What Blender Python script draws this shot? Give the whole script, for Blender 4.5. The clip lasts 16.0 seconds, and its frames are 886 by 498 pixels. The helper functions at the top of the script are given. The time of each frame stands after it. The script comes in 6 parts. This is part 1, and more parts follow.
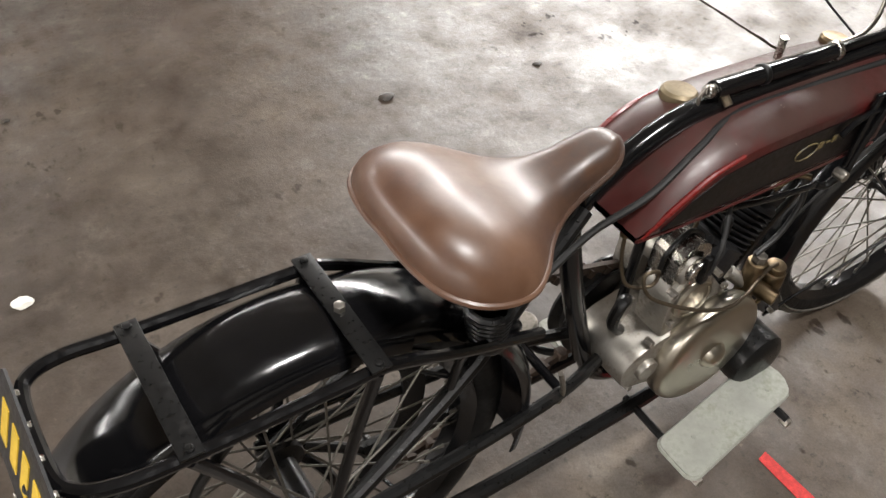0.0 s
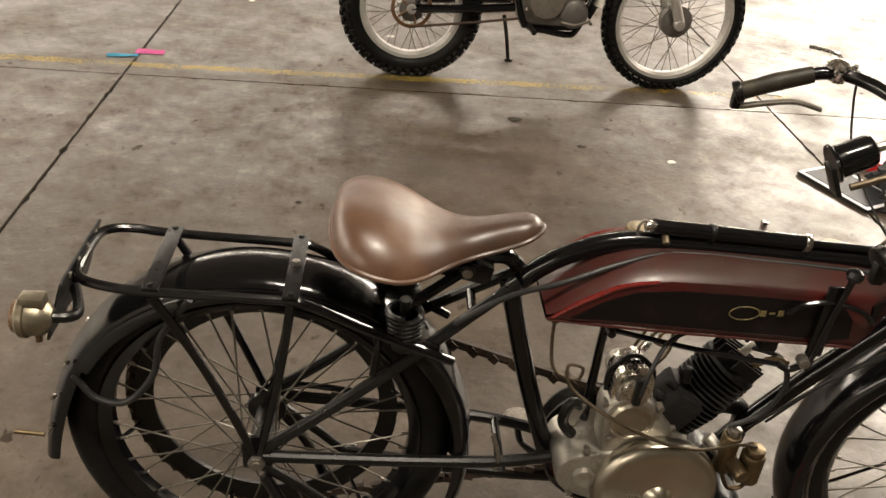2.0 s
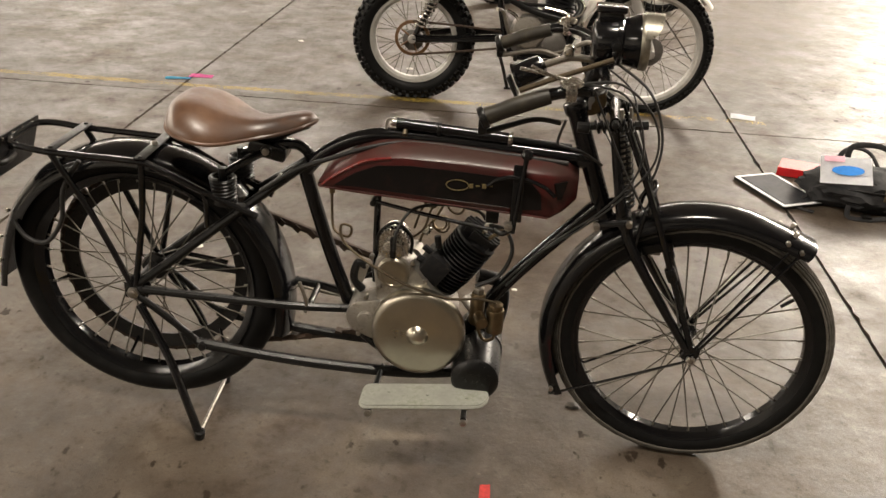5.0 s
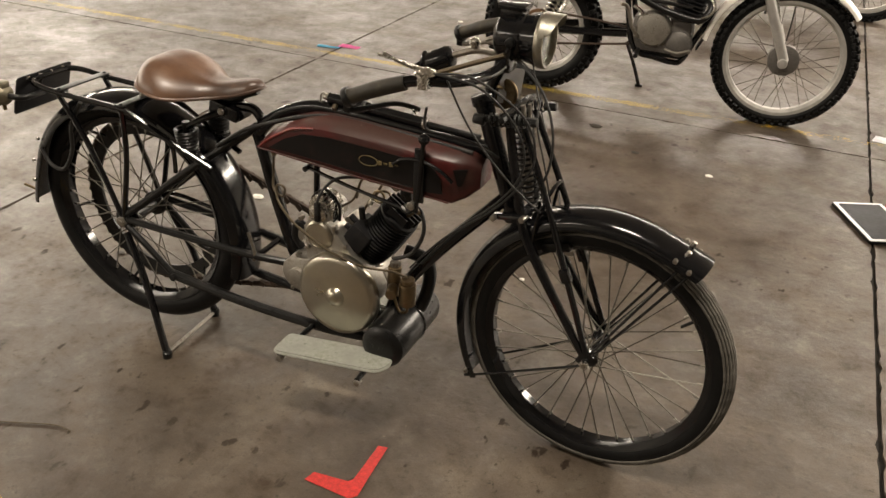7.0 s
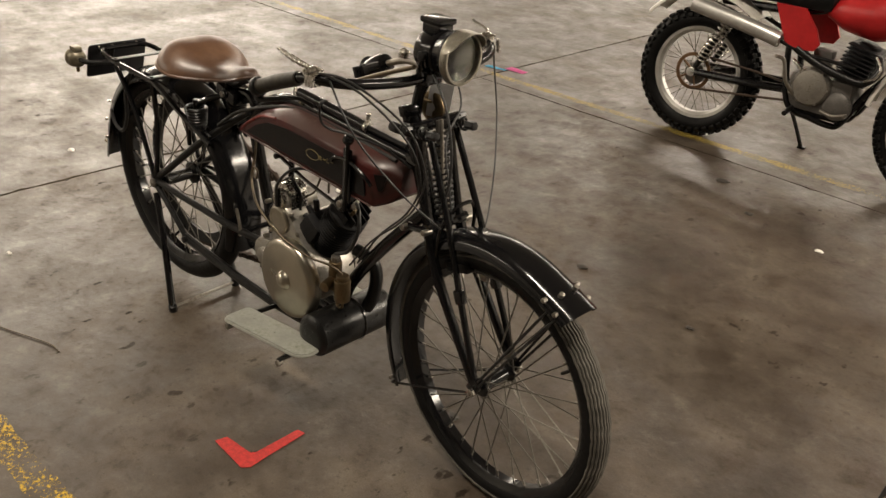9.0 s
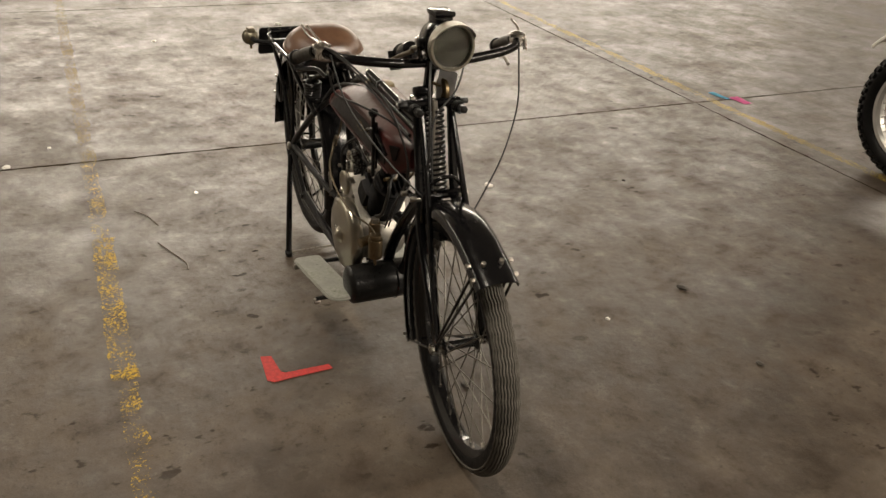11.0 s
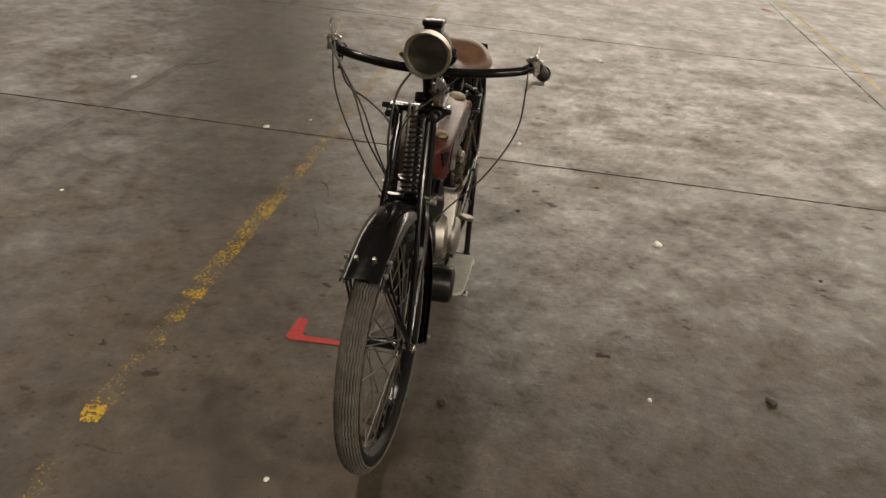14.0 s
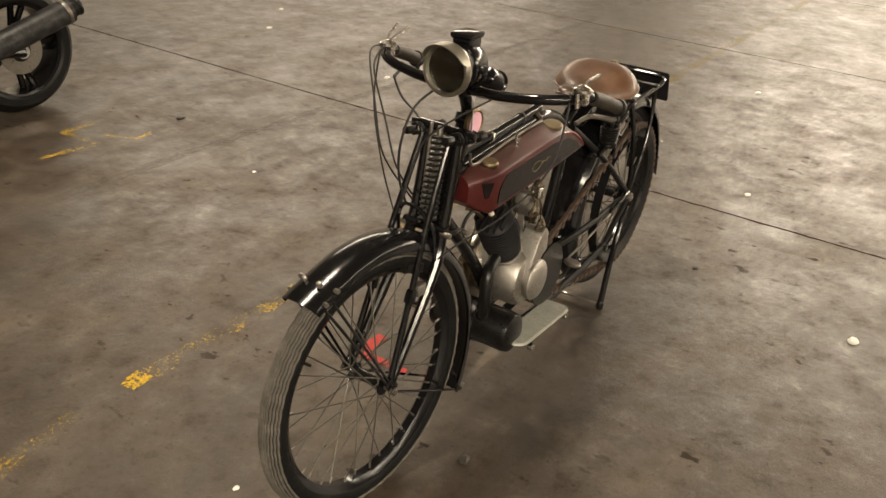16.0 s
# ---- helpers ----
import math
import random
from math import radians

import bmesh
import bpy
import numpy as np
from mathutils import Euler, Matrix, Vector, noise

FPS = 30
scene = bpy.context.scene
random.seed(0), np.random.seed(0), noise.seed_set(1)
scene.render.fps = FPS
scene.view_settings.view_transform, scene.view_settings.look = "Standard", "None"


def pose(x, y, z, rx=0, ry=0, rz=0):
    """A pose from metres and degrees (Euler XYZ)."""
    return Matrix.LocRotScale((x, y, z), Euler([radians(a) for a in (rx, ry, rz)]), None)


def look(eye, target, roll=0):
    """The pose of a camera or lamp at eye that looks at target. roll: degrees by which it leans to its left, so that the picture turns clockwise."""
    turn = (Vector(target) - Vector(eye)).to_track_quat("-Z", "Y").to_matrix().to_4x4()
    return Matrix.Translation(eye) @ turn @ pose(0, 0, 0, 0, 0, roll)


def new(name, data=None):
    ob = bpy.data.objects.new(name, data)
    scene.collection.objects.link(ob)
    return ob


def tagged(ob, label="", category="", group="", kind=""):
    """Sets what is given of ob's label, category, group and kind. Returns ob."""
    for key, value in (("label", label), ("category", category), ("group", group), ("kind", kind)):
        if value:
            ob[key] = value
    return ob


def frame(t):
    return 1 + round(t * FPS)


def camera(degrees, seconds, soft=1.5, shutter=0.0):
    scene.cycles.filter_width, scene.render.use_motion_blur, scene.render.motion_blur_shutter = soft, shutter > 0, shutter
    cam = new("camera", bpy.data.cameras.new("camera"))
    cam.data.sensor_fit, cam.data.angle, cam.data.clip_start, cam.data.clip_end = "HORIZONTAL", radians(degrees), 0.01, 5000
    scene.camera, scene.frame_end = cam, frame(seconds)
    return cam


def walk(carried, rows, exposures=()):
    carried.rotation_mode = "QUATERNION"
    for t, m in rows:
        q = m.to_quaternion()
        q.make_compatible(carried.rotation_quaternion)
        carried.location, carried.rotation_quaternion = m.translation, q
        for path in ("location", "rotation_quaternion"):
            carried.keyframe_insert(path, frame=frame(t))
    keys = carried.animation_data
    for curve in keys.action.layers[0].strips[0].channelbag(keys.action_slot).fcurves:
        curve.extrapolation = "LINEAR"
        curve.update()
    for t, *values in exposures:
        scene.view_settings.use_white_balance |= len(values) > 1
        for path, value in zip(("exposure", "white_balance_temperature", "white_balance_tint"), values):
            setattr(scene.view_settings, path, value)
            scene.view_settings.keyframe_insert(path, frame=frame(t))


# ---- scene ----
cam = camera(54.3, 16.0)
PATH = [
    (0, (-0.221, -0.548, 1.42), (0.628, 0.568, -0.006), 5.4),
    (0.5, (-0.131, -0.661, 1.426), (0.441, 0.683, 0.06), 6.5),
    (1, (-0.051, -0.784, 1.424), (0.226, 0.773, 0.2), 3.9),
    (1.5, (0.044, -0.956, 1.411), (0.236, 0.71, 0.32), 5.3),
    (2, (0.171, -1.139, 1.435), (0.327, 0.567, 0.404), 5.3),
    (2.5, (0.341, -1.316, 1.415), (0.429, 0.426, 0.437), 6.1),
    (3, (0.459, -1.455, 1.409), (0.488, 0.304, 0.459), 4.4),
    (3.5, (0.493, -1.594, 1.411), (0.537, 0.179, 0.487), 3.5),
    (4, (0.51, -1.723, 1.424), (0.564, 0.065, 0.53), 3.6),
    (4.5, (0.636, -1.755, 1.423), (0.635, 0.042, 0.544), 3.2),
    (5, (0.839, -1.782, 1.411), (0.709, -0.001, 0.51), 3.0),
    (7.5, (1.729, -1.632, 1.484), (0.959, -0.051, 0.529), 3.8),
    (8, (1.885, -1.532, 1.472), (0.984, -0.016, 0.523), 4.4),
    (10.5, (2.749, -0.974, 1.528), (1.248, -0.032, 0.603), 4.2),
    (11, (2.893, -0.838, 1.523), (1.295, -0.071, 0.597), 3.6),
    (11.5, (3.074, -0.678, 1.53), (1.399, -0.062, 0.628), 3.4),
    (12, (3.141, -0.536, 1.515), (1.427, -0.006, 0.631), 3.5),
    (12.5, (3.135, -0.327, 1.491), (1.381, 0.042, 0.605), 4.8),
    (13, (3.133, -0.16, 1.513), (1.361, 0.034, 0.606), 4.8),
    (13.5, (3.134, 0.089, 1.515), (1.349, 0.114, 0.613), 5.2),
    (14, (3.113, 0.289, 1.526), (1.334, 0.12, 0.628), 5.7),
    (14.5, (2.98, 0.449, 1.5), (1.223, 0.096, 0.614), 7.0),
    (15, (2.856, 0.581, 1.512), (1.156, 0.025, 0.617), 7.4),
    (15.5, (2.726, 0.769, 1.506), (1.111, 0.0, 0.611), 5.6),
    (16, (2.611, 0.959, 1.515), (1.094, 0.038, 0.594), 4.4),
]
walk(cam, [(t, look(eye, target, roll)) for t, eye, target, roll in PATH], [(0.0, 0.50, 6000, 10), (0.5, 0.56, 6450, 10), (1.0, 0.34, 6900, 10), (1.5, 0.26, 7100, 10), (3.0, 0.40, 6900, 10), (3.5, 0.37, 6900, 10), (5.0, 0.30, 6900, 10), (7.5, 0.18, 7100, 10), (10.5, -0.40, 7150, 10), (11.5, -0.48, 7000, 10), (12.5, -0.68, 6950, 10), (14.5, -0.84, 7100, 10), (15.1, -0.68, 7200, 10), (15.6, -0.33, 7450, 10), (16.0, -0.05, 7600, 10)])
# strip lamps under the roof: x, y, length along x, length along y, watts
LAMPS = [(1.1, -1.9, 1.4, 0.4, 330), (-20.0, 6.0, 1.4, 20.0, 3300), (-15.5, 7.0, 1.4, 22.0, 4700), (-10.5, 17.0, 1.4, 12.0, 700), (0.0, 16.0, 18.0, 1.2, 2100), (10.0, 12.0, 1.4, 19.0, 6400), (-13.0, -10.5, 16.0, 1.4, 1500)]
FLOOR_ROUGH, FLOOR_SPEC = (0.28, 0.63), (0.80, 0.33)
# number plate: stands across behind the carrier, its face to the rear
NUMM = Matrix.Translation((-0.283, -0.030, 0.668)) @ Matrix.Rotation(radians(18), 4, "Y") @ Matrix(((0, 0, -1), (-1, 0, 0), (0, 1, 0))).to_4x4()
TAIL = (-0.292, -0.150, 0.680)
SPORT, SPORT_YAW = (0.25, -3.0, 0.0), 180.0
# ---------------------------------------------------------------- light
world = bpy.data.worlds.new("hall_air")
scene.world = world
world.use_nodes = True
world.node_tree.nodes["Background"].inputs[0].default_value = (1.0, 0.93, 0.84, 1)
world.node_tree.nodes["Background"].inputs[1].default_value = 0.05


def hall_lamp(x, y, z, sx, sy, watts, warm=(1.0, 0.925, 0.83)):
    d = bpy.data.lights.new("hall_lamp", "AREA")
    d.shape, d.size, d.size_y, d.energy, d.color = "RECTANGLE", sx, sy, watts, warm
    ob = new("hall_lamp", d)
    ob.matrix_world = pose(x, y, z)
    return ob


for lx, ly, lw, lh, w in LAMPS:
    hall_lamp(lx, ly, 6.2, lw, lh, w)

# ---------------------------------------------------------------- materials


def nodes_of(name):
    m = bpy.data.materials.new(name)
    m.use_nodes = True
    nt = m.node_tree
    return m, nt, nt.nodes["Principled BSDF"]


def link(nt, a, b):
    nt.links.new(a, b)


def noise_node(nt, scale, detail=4.0, rough=0.6, coord="Object", stretch=None):
    tc = nt.nodes.new("ShaderNodeTexCoord")
    n = nt.nodes.new("ShaderNodeTexNoise")
    n.inputs["Scale"].default_value, n.inputs["Detail"].default_value, n.inputs["Roughness"].default_value = scale, detail, rough
    src = tc.outputs[coord]
    if stretch:
        mp = nt.nodes.new("ShaderNodeMapping")
        mp.inputs["Scale"].default_value = stretch
        link(nt, src, mp.inputs[0])
        src = mp.outputs[0]
    link(nt, src, n.inputs["Vector"])
    return n.outputs[0]


def ramp(nt, src, stops):
    r = nt.nodes.new("ShaderNodeValToRGB")
    e = r.color_ramp.elements
    e[0].position, e[0].color = stops[0][0], (*stops[0][1], 1)
    e[1].position, e[1].color = stops[-1][0], (*stops[-1][1], 1)
    for p, c in stops[1:-1]:
        k = e.new(p)
        k.color = (*c, 1)
    link(nt, src, r.inputs[0])
    return r.outputs[0]


def mixc(nt, fac, a, b, mode="MIX"):
    m = nt.nodes.new("ShaderNodeMix")
    m.data_type, m.blend_type = "RGBA", mode
    for sock, v in ((m.inputs[0], fac), (m.inputs[6], a), (m.inputs[7], b)):
        if isinstance(v, (int, float)):
            sock.default_value = v
        elif isinstance(v, tuple):
            sock.default_value = (*v, 1)
        else:
            link(nt, v, sock)
    return m.outputs[2]


def maprange(nt, src, lo, hi, a, b):
    m = nt.nodes.new("ShaderNodeMapRange")
    for i, v in enumerate((lo, hi, a, b)):
        m.inputs[i + 1].default_value = v
    link(nt, src, m.inputs[0])
    return m.outputs[0]


def bump(nt, bsdf, src, strength, dist=0.002):
    b = nt.nodes.new("ShaderNodeBump")
    b.inputs["Strength"].default_value, b.inputs["Distance"].default_value = strength, dist
    link(nt, src, b.inputs["Height"])
    link(nt, b.outputs[0], bsdf.inputs["Normal"])


def surface(name, base, worn, rough=(0.3, 0.5), metal=0.0, big=12, fine=120, wear=(0.58, 0.72), relief=0.15, spec=0.5, coat=0.0):
    """A painted, metal or rubber surface: base colour, a second one in worn or dirty patches, grain at two sizes."""
    m, nt, p = nodes_of(name)
    a = noise_node(nt, big, 5, 0.65)
    f = noise_node(nt, fine, 4, 0.6)
    patch = maprange(nt, mixc(nt, 0.35, a, f), wear[0], wear[1], 0, 1)
    col = mixc(nt, patch, base, worn)
    tint = maprange(nt, a, 0.3, 0.7, 0.8, 1.2)
    link(nt, mixc(nt, 1.0, col, tint, "MULTIPLY"), p.inputs["Base Color"])
    link(nt, maprange(nt, f, 0.3, 0.7, rough[0], rough[1]), p.inputs["Roughness"])
    p.inputs["Metallic"].default_value = metal
    p.inputs["Specular IOR Level"].default_value = spec
    p.inputs["Coat Weight"].default_value = coat
    p.inputs["Coat Roughness"].default_value = 0.12
    if relief:
        bump(nt, p, f, relief, 0.001)
    return m


BLACK = surface("black_enamel", (0.004, 0.004, 0.0045), (0.010, 0.009, 0.008), (0.09, 0.22), 0, 9, 70, (0.60, 0.8), 0.05, 0.40, 0.0)
BLACK_DULL = surface("dull_black_metal", (0.005, 0.005, 0.005), (0.016, 0.013, 0.011), (0.24, 0.44), 0, 14, 160, (0.55, 0.75), 0.08, 0.32)
IRON = surface("sooty_iron", (0.007, 0.007, 0.008), (0.018, 0.016, 0.014), (0.45, 0.7), 0.0, 25, 200, (0.5, 0.7), 0.25, 0.22)
STEEL = surface("tarnished_steel", (0.28, 0.26, 0.23), (0.10, 0.08, 0.06), (0.28, 0.5), 0.9, 20, 180, (0.5, 0.68), 0.12)
CHROME = surface("nickel_plate", (0.50, 0.48, 0.44), (0.22, 0.19, 0.15), (0.14, 0.34), 1.0, 25, 200, (0.6, 0.75), 0.05)
SPOKE = surface("spoke_steel", (0.16, 0.15, 0.13), (0.06, 0.05, 0.04), (0.35, 0.55), 0.8, 30, 200, (0.5, 0.65), 0.1)
NICKEL = surface("aged_nickel_cover", (0.43, 0.40, 0.335), (0.40, 0.365, 0.295), (0.27, 0.31), 1.0, 5, 16, (0.45, 0.8), 0.0)
REFLECTOR = surface("clouded_mirror", (0.15, 0.15, 0.135), (0.06, 0.06, 0.055), (0.05, 0.16), 1.0, 14, 40, (0.5, 0.7), 0.0)
ALLOY = surface("cast_aluminium", (0.37, 0.35, 0.315), (0.12, 0.10, 0.08), (0.36, 0.56), 0.9, 22, 130, (0.52, 0.72), 0.25)
BRASS = surface("dull_brass", (0.20, 0.15, 0.09), (0.09, 0.065, 0.04), (0.34, 0.52), 1.0, 30, 140, (0.52, 0.7), 0.12)
BOARD = surface("worn_aluminium_board", (0.31, 0.315, 0.28), (0.20, 0.21, 0.165), (0.45, 0.65), 0.25, 14, 90, (0.5, 0.66), 0.25)
RUBBER = surface("old_black_rubber", (0.006, 0.006, 0.006), (0.014, 0.013, 0.012), (0.36, 0.6), 0, 14, 120, (0.54, 0.75), 0.15, 0.16)
TREAD = surface("dusty_tread_rubber", (0.085, 0.078, 0.067), (0.13, 0.12, 0.104), (0.7, 0.9), 0, 20, 140, (0.48, 0.66), 0.3, 0.25)
GRIP = surface("perished_rubber_grip", (0.017, 0.014, 0.009), (0.045, 0.036, 0.023), (0.4, 0.62), 0, 20, 110, (0.5, 0.7), 0.2)
BELT = surface("rusty_link_belt", (0.045, 0.026, 0.015), (0.018, 0.013, 0.010), (0.65, 0.85), 0, 40, 200, (0.5, 0.65), 0.4)
CABLE = surface("black_cable", (0.012, 0.012, 0.012), (0.04, 0.035, 0.03), (0.4, 0.6), 0, 20, 150, (0.55, 0.7), 0.1)
PIPE = surface("old_copper_pipe", (0.12, 0.095, 0.065), (0.05, 0.038, 0.028), (0.38, 0.55), 0.85, 30, 160, (0.5, 0.7), 0.1)
WHITE = surface("white_plastic", (0.72, 0.69, 0.63), (0.5, 0.46, 0.4), (0.3, 0.45), 0, 10, 120, (0.58, 0.75), 0.08)
SILVER = surface("silver_fork_alloy", (0.60, 0.59, 0.57), (0.4, 0.38, 0.35), (0.3, 0.42), 0.8, 15, 150, (0.58, 0.72), 0.06)
RIMWHITE = surface("pale_alloy_rim", (0.52, 0.51, 0.48), (0.30, 0.28, 0.25), (0.28, 0.45), 0.5, 15, 150, (0.55, 0.7), 0.08)
REDPLASTIC = surface("red_plastic", (0.48, 0.015, 0.018), (0.36, 0.02, 0.02), (0.3, 0.42), 0, 12, 120, (0.55, 0.75), 0.05)
ENGINE = surface("grey_engine_paint", (0.15, 0.14, 0.13), (0.045, 0.04, 0.035), (0.4, 0.6), 0.5, 20, 150, (0.52, 0.7), 0.2)
RUSTY = surface("rusty_sprocket", (0.14, 0.075, 0.035), (0.06, 0.035, 0.02), (0.55, 0.75), 0.4, 25, 150, (0.5, 0.66), 0.2)
CANVAS = surface("black_canvas", (0.012, 0.012, 0.013), (0.03, 0.028, 0.028), (0.7, 0.9), 0, 18, 300, (0.5, 0.7), 0.5, 0.3)
PAPER = surface("white_paper", (0.78, 0.79, 0.82), (0.7, 0.71, 0.74), (0.6, 0.75), 0, 10, 200, (0.55, 0.75), 0.03, 0.3)
PAPERPINK = surface("pink_paper", (0.72, 0.42, 0.50), (0.66, 0.36, 0.44), (0.6, 0.75), 0, 10, 200, (0.55, 0.75), 0.03, 0.3)
PAPERMAG = surface("magenta_paper", (0.75, 0.16, 0.42), (0.68, 0.14, 0.36), (0.55, 0.7), 0, 10, 200, (0.55, 0.75), 0.03, 0.3)
PAPERBLUE = surface("blue_print", (0.03, 0.22, 0.66), (0.03, 0.2, 0.58), (0.5, 0.65), 0, 10, 200, (0.55, 0.75), 0.03, 0.3)
PAPERCYAN = surface("cyan_paper", (0.08, 0.42, 0.62), (0.08, 0.36, 0.55), (0.5, 0.65), 0, 10, 200, (0.55, 0.75), 0.03, 0.3)
SLATE = surface("dark_screen", (0.03, 0.032, 0.036), (0.04, 0.04, 0.045), (0.5, 0.6), 0, 8, 60, (0.55, 0.75), 0.0, 0.2)
CHIP = surface("white_chip", (0.72, 0.70, 0.64), (0.5, 0.48, 0.42), (0.6, 0.8), 0, 40, 200, (0.52, 0.7), 0.2)
STAIN = surface("dark_grease_lump", (0.03, 0.025, 0.02), (0.07, 0.055, 0.04), (0.5, 0.7), 0, 40, 200, (0.5, 0.7), 0.3)
PLATE = surface("black_number_plate", (0.008, 0.008, 0.009), (0.03, 0.03, 0.03), (0.35, 0.5), 0, 12, 120, (0.56, 0.75), 0.08)
PLATEYELLOW = surface("yellow_plate_paint", (0.62, 0.42, 0.03), (0.5, 0.34, 0.05), (0.4, 0.6), 0, 30, 150, (0.55, 0.7), 0.1)
GOLDLINE = surface("faded_gold_transfer", (0.17, 0.13, 0.055), (0.05, 0.04, 0.025), (0.4, 0.6), 0.1, 60, 240, (0.46, 0.56), 0.1)
TANKBLACK = surface("tank_black_panel", (0.005, 0.004, 0.004), (0.016, 0.008, 0.007), (0.30, 0.46), 0, 14, 130, (0.55, 0.75), 0.08, 0.25, 0.0)
CREAM = surface("worn_cream_cap", (0.20, 0.16, 0.095), (0.11, 0.08, 0.045), (0.35, 0.55), 0.5, 30, 160, (0.52, 0.7), 0.1)
AMBER = surface("old_amber_lens", (0.13, 0.075, 0.04), (0.09, 0.05, 0.028), (0.25, 0.4), 0, 30, 150, (0.55, 0.7), 0.08)
LAMPMETAL = surface("tarnished_lamp_plate", (0.24, 0.215, 0.16), (0.12, 0.10, 0.07), (0.32, 0.48), 0.9, 24, 120, (0.5, 0.7), 0.1)
LAMPRIM = surface("pale_tarnished_plate", (0.34, 0.32, 0.27), (0.16, 0.14, 0.10), (0.26, 0.44), 0.9, 24, 120, (0.5, 0.7), 0.1)
WALLPAINT = surface("hall_wall_paint", (0.42, 0.40, 0.36), (0.34, 0.32, 0.28), (0.7, 0.85), 0, 0.6, 12, (0.5, 0.75), 0.1)
CARBON = surface("carbon_weave", (0.008, 0.008, 0.009), (0.026, 0.026, 0.026), (0.35, 0.5), 0, 30, 350, (0.48, 0.56), 0.2, 0.4, 0.1)


def red_tank():
    m, nt, p = nodes_of("old_red_tank_paint")
    a, f = noise_node(nt, 7, 6, 0.65), noise_node(nt, 90, 5, 0.65)
    col = ramp(nt, a, [(0.30, (0.030, 0.0055, 0.005)), (0.46, (0.060, 0.0075, 0.007)), (0.58, (0.036, 0.009, 0.008)), (0.75, (0.052, 0.024, 0.019))])
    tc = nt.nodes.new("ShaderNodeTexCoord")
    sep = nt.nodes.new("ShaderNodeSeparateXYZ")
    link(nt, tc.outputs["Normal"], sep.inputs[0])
    # upward-facing panels blend to a paler brown, unevenly
    top_mix = nt.nodes.new("ShaderNodeMath")
    top_mix.operation = "MULTIPLY"
    link(nt, maprange(nt, sep.outputs[2], 0.35, 0.9, 0, 0.8), top_mix.inputs[0])
    link(nt, maprange(nt, a, 0.35, 0.6, 0.35, 1.0), top_mix.inputs[1])
    col = mixc(nt, top_mix.outputs[0], col, (0.050, 0.027, 0.022))
    chips = maprange(nt, noise_node(nt, 30, 6, 0.75), 0.655, 0.70, 0, 0.8)
    col = mixc(nt, chips, col, (0.2, 0.17, 0.14))
    link(nt, col, p.inputs["Base Color"])
    link(nt, maprange(nt, f, 0.3, 0.7, 0.28, 0.5), p.inputs["Roughness"])
    p.inputs["Specular IOR Level"].default_value = 0.45
    p.inputs["Coat Weight"].default_value = 0.08
    p.inputs["Coat Roughness"].default_value = 0.25
    bump(nt, p, f, 0.12, 0.001)
    return m


def leather():
    m, nt, p = nodes_of("worn_brown_saddle_leather")
    a, f = noise_node(nt, 11, 6, 0.6), noise_node(nt, 260, 4, 0.6)
    s = noise_node(nt, 30, 5, 0.7)
    col = ramp(nt, a, [(0.3, (0.058, 0.026, 0.014)), (0.5, (0.092, 0.044, 0.023)), (0.7, (0.135, 0.072, 0.042))])
    col = mixc(nt, maprange(nt, s, 0.58, 0.72, 0, 0.7), col, (0.09, 0.042, 0.027))
    # the nose is black with handling
    tc = nt.nodes.new("ShaderNodeTexCoord")
    sep = nt.nodes.new("ShaderNodeSeparateXYZ")
    link(nt, tc.outputs["Object"], sep.inputs[0])
    grime = nt.nodes.new("ShaderNodeMath")
    grime.operation = "MULTIPLY"
    link(nt, maprange(nt, sep.outputs[0], 0.22, 0.33, 0, 0.9), grime.inputs[0])
    link(nt, maprange(nt, s, 0.35, 0.6, 0.6, 1.0), grime.inputs[1])
    col = mixc(nt, grime.outputs[0], col, (0.034, 0.019, 0.014))
    link(nt, col, p.inputs["Base Color"])
    link(nt, maprange(nt, s, 0.3, 0.7, 0.33, 0.5), p.inputs["Roughness"])
    p.inputs["Specular IOR Level"].default_value = 0.65
    p.inputs["Coat Weight"].default_value = 0.2
    p.inputs["Coat Roughness"].default_value = 0.26
    h = mixc(nt, 0.7, s, f)
    bump(nt, p, h, 0.12, 0.0012)
    return m


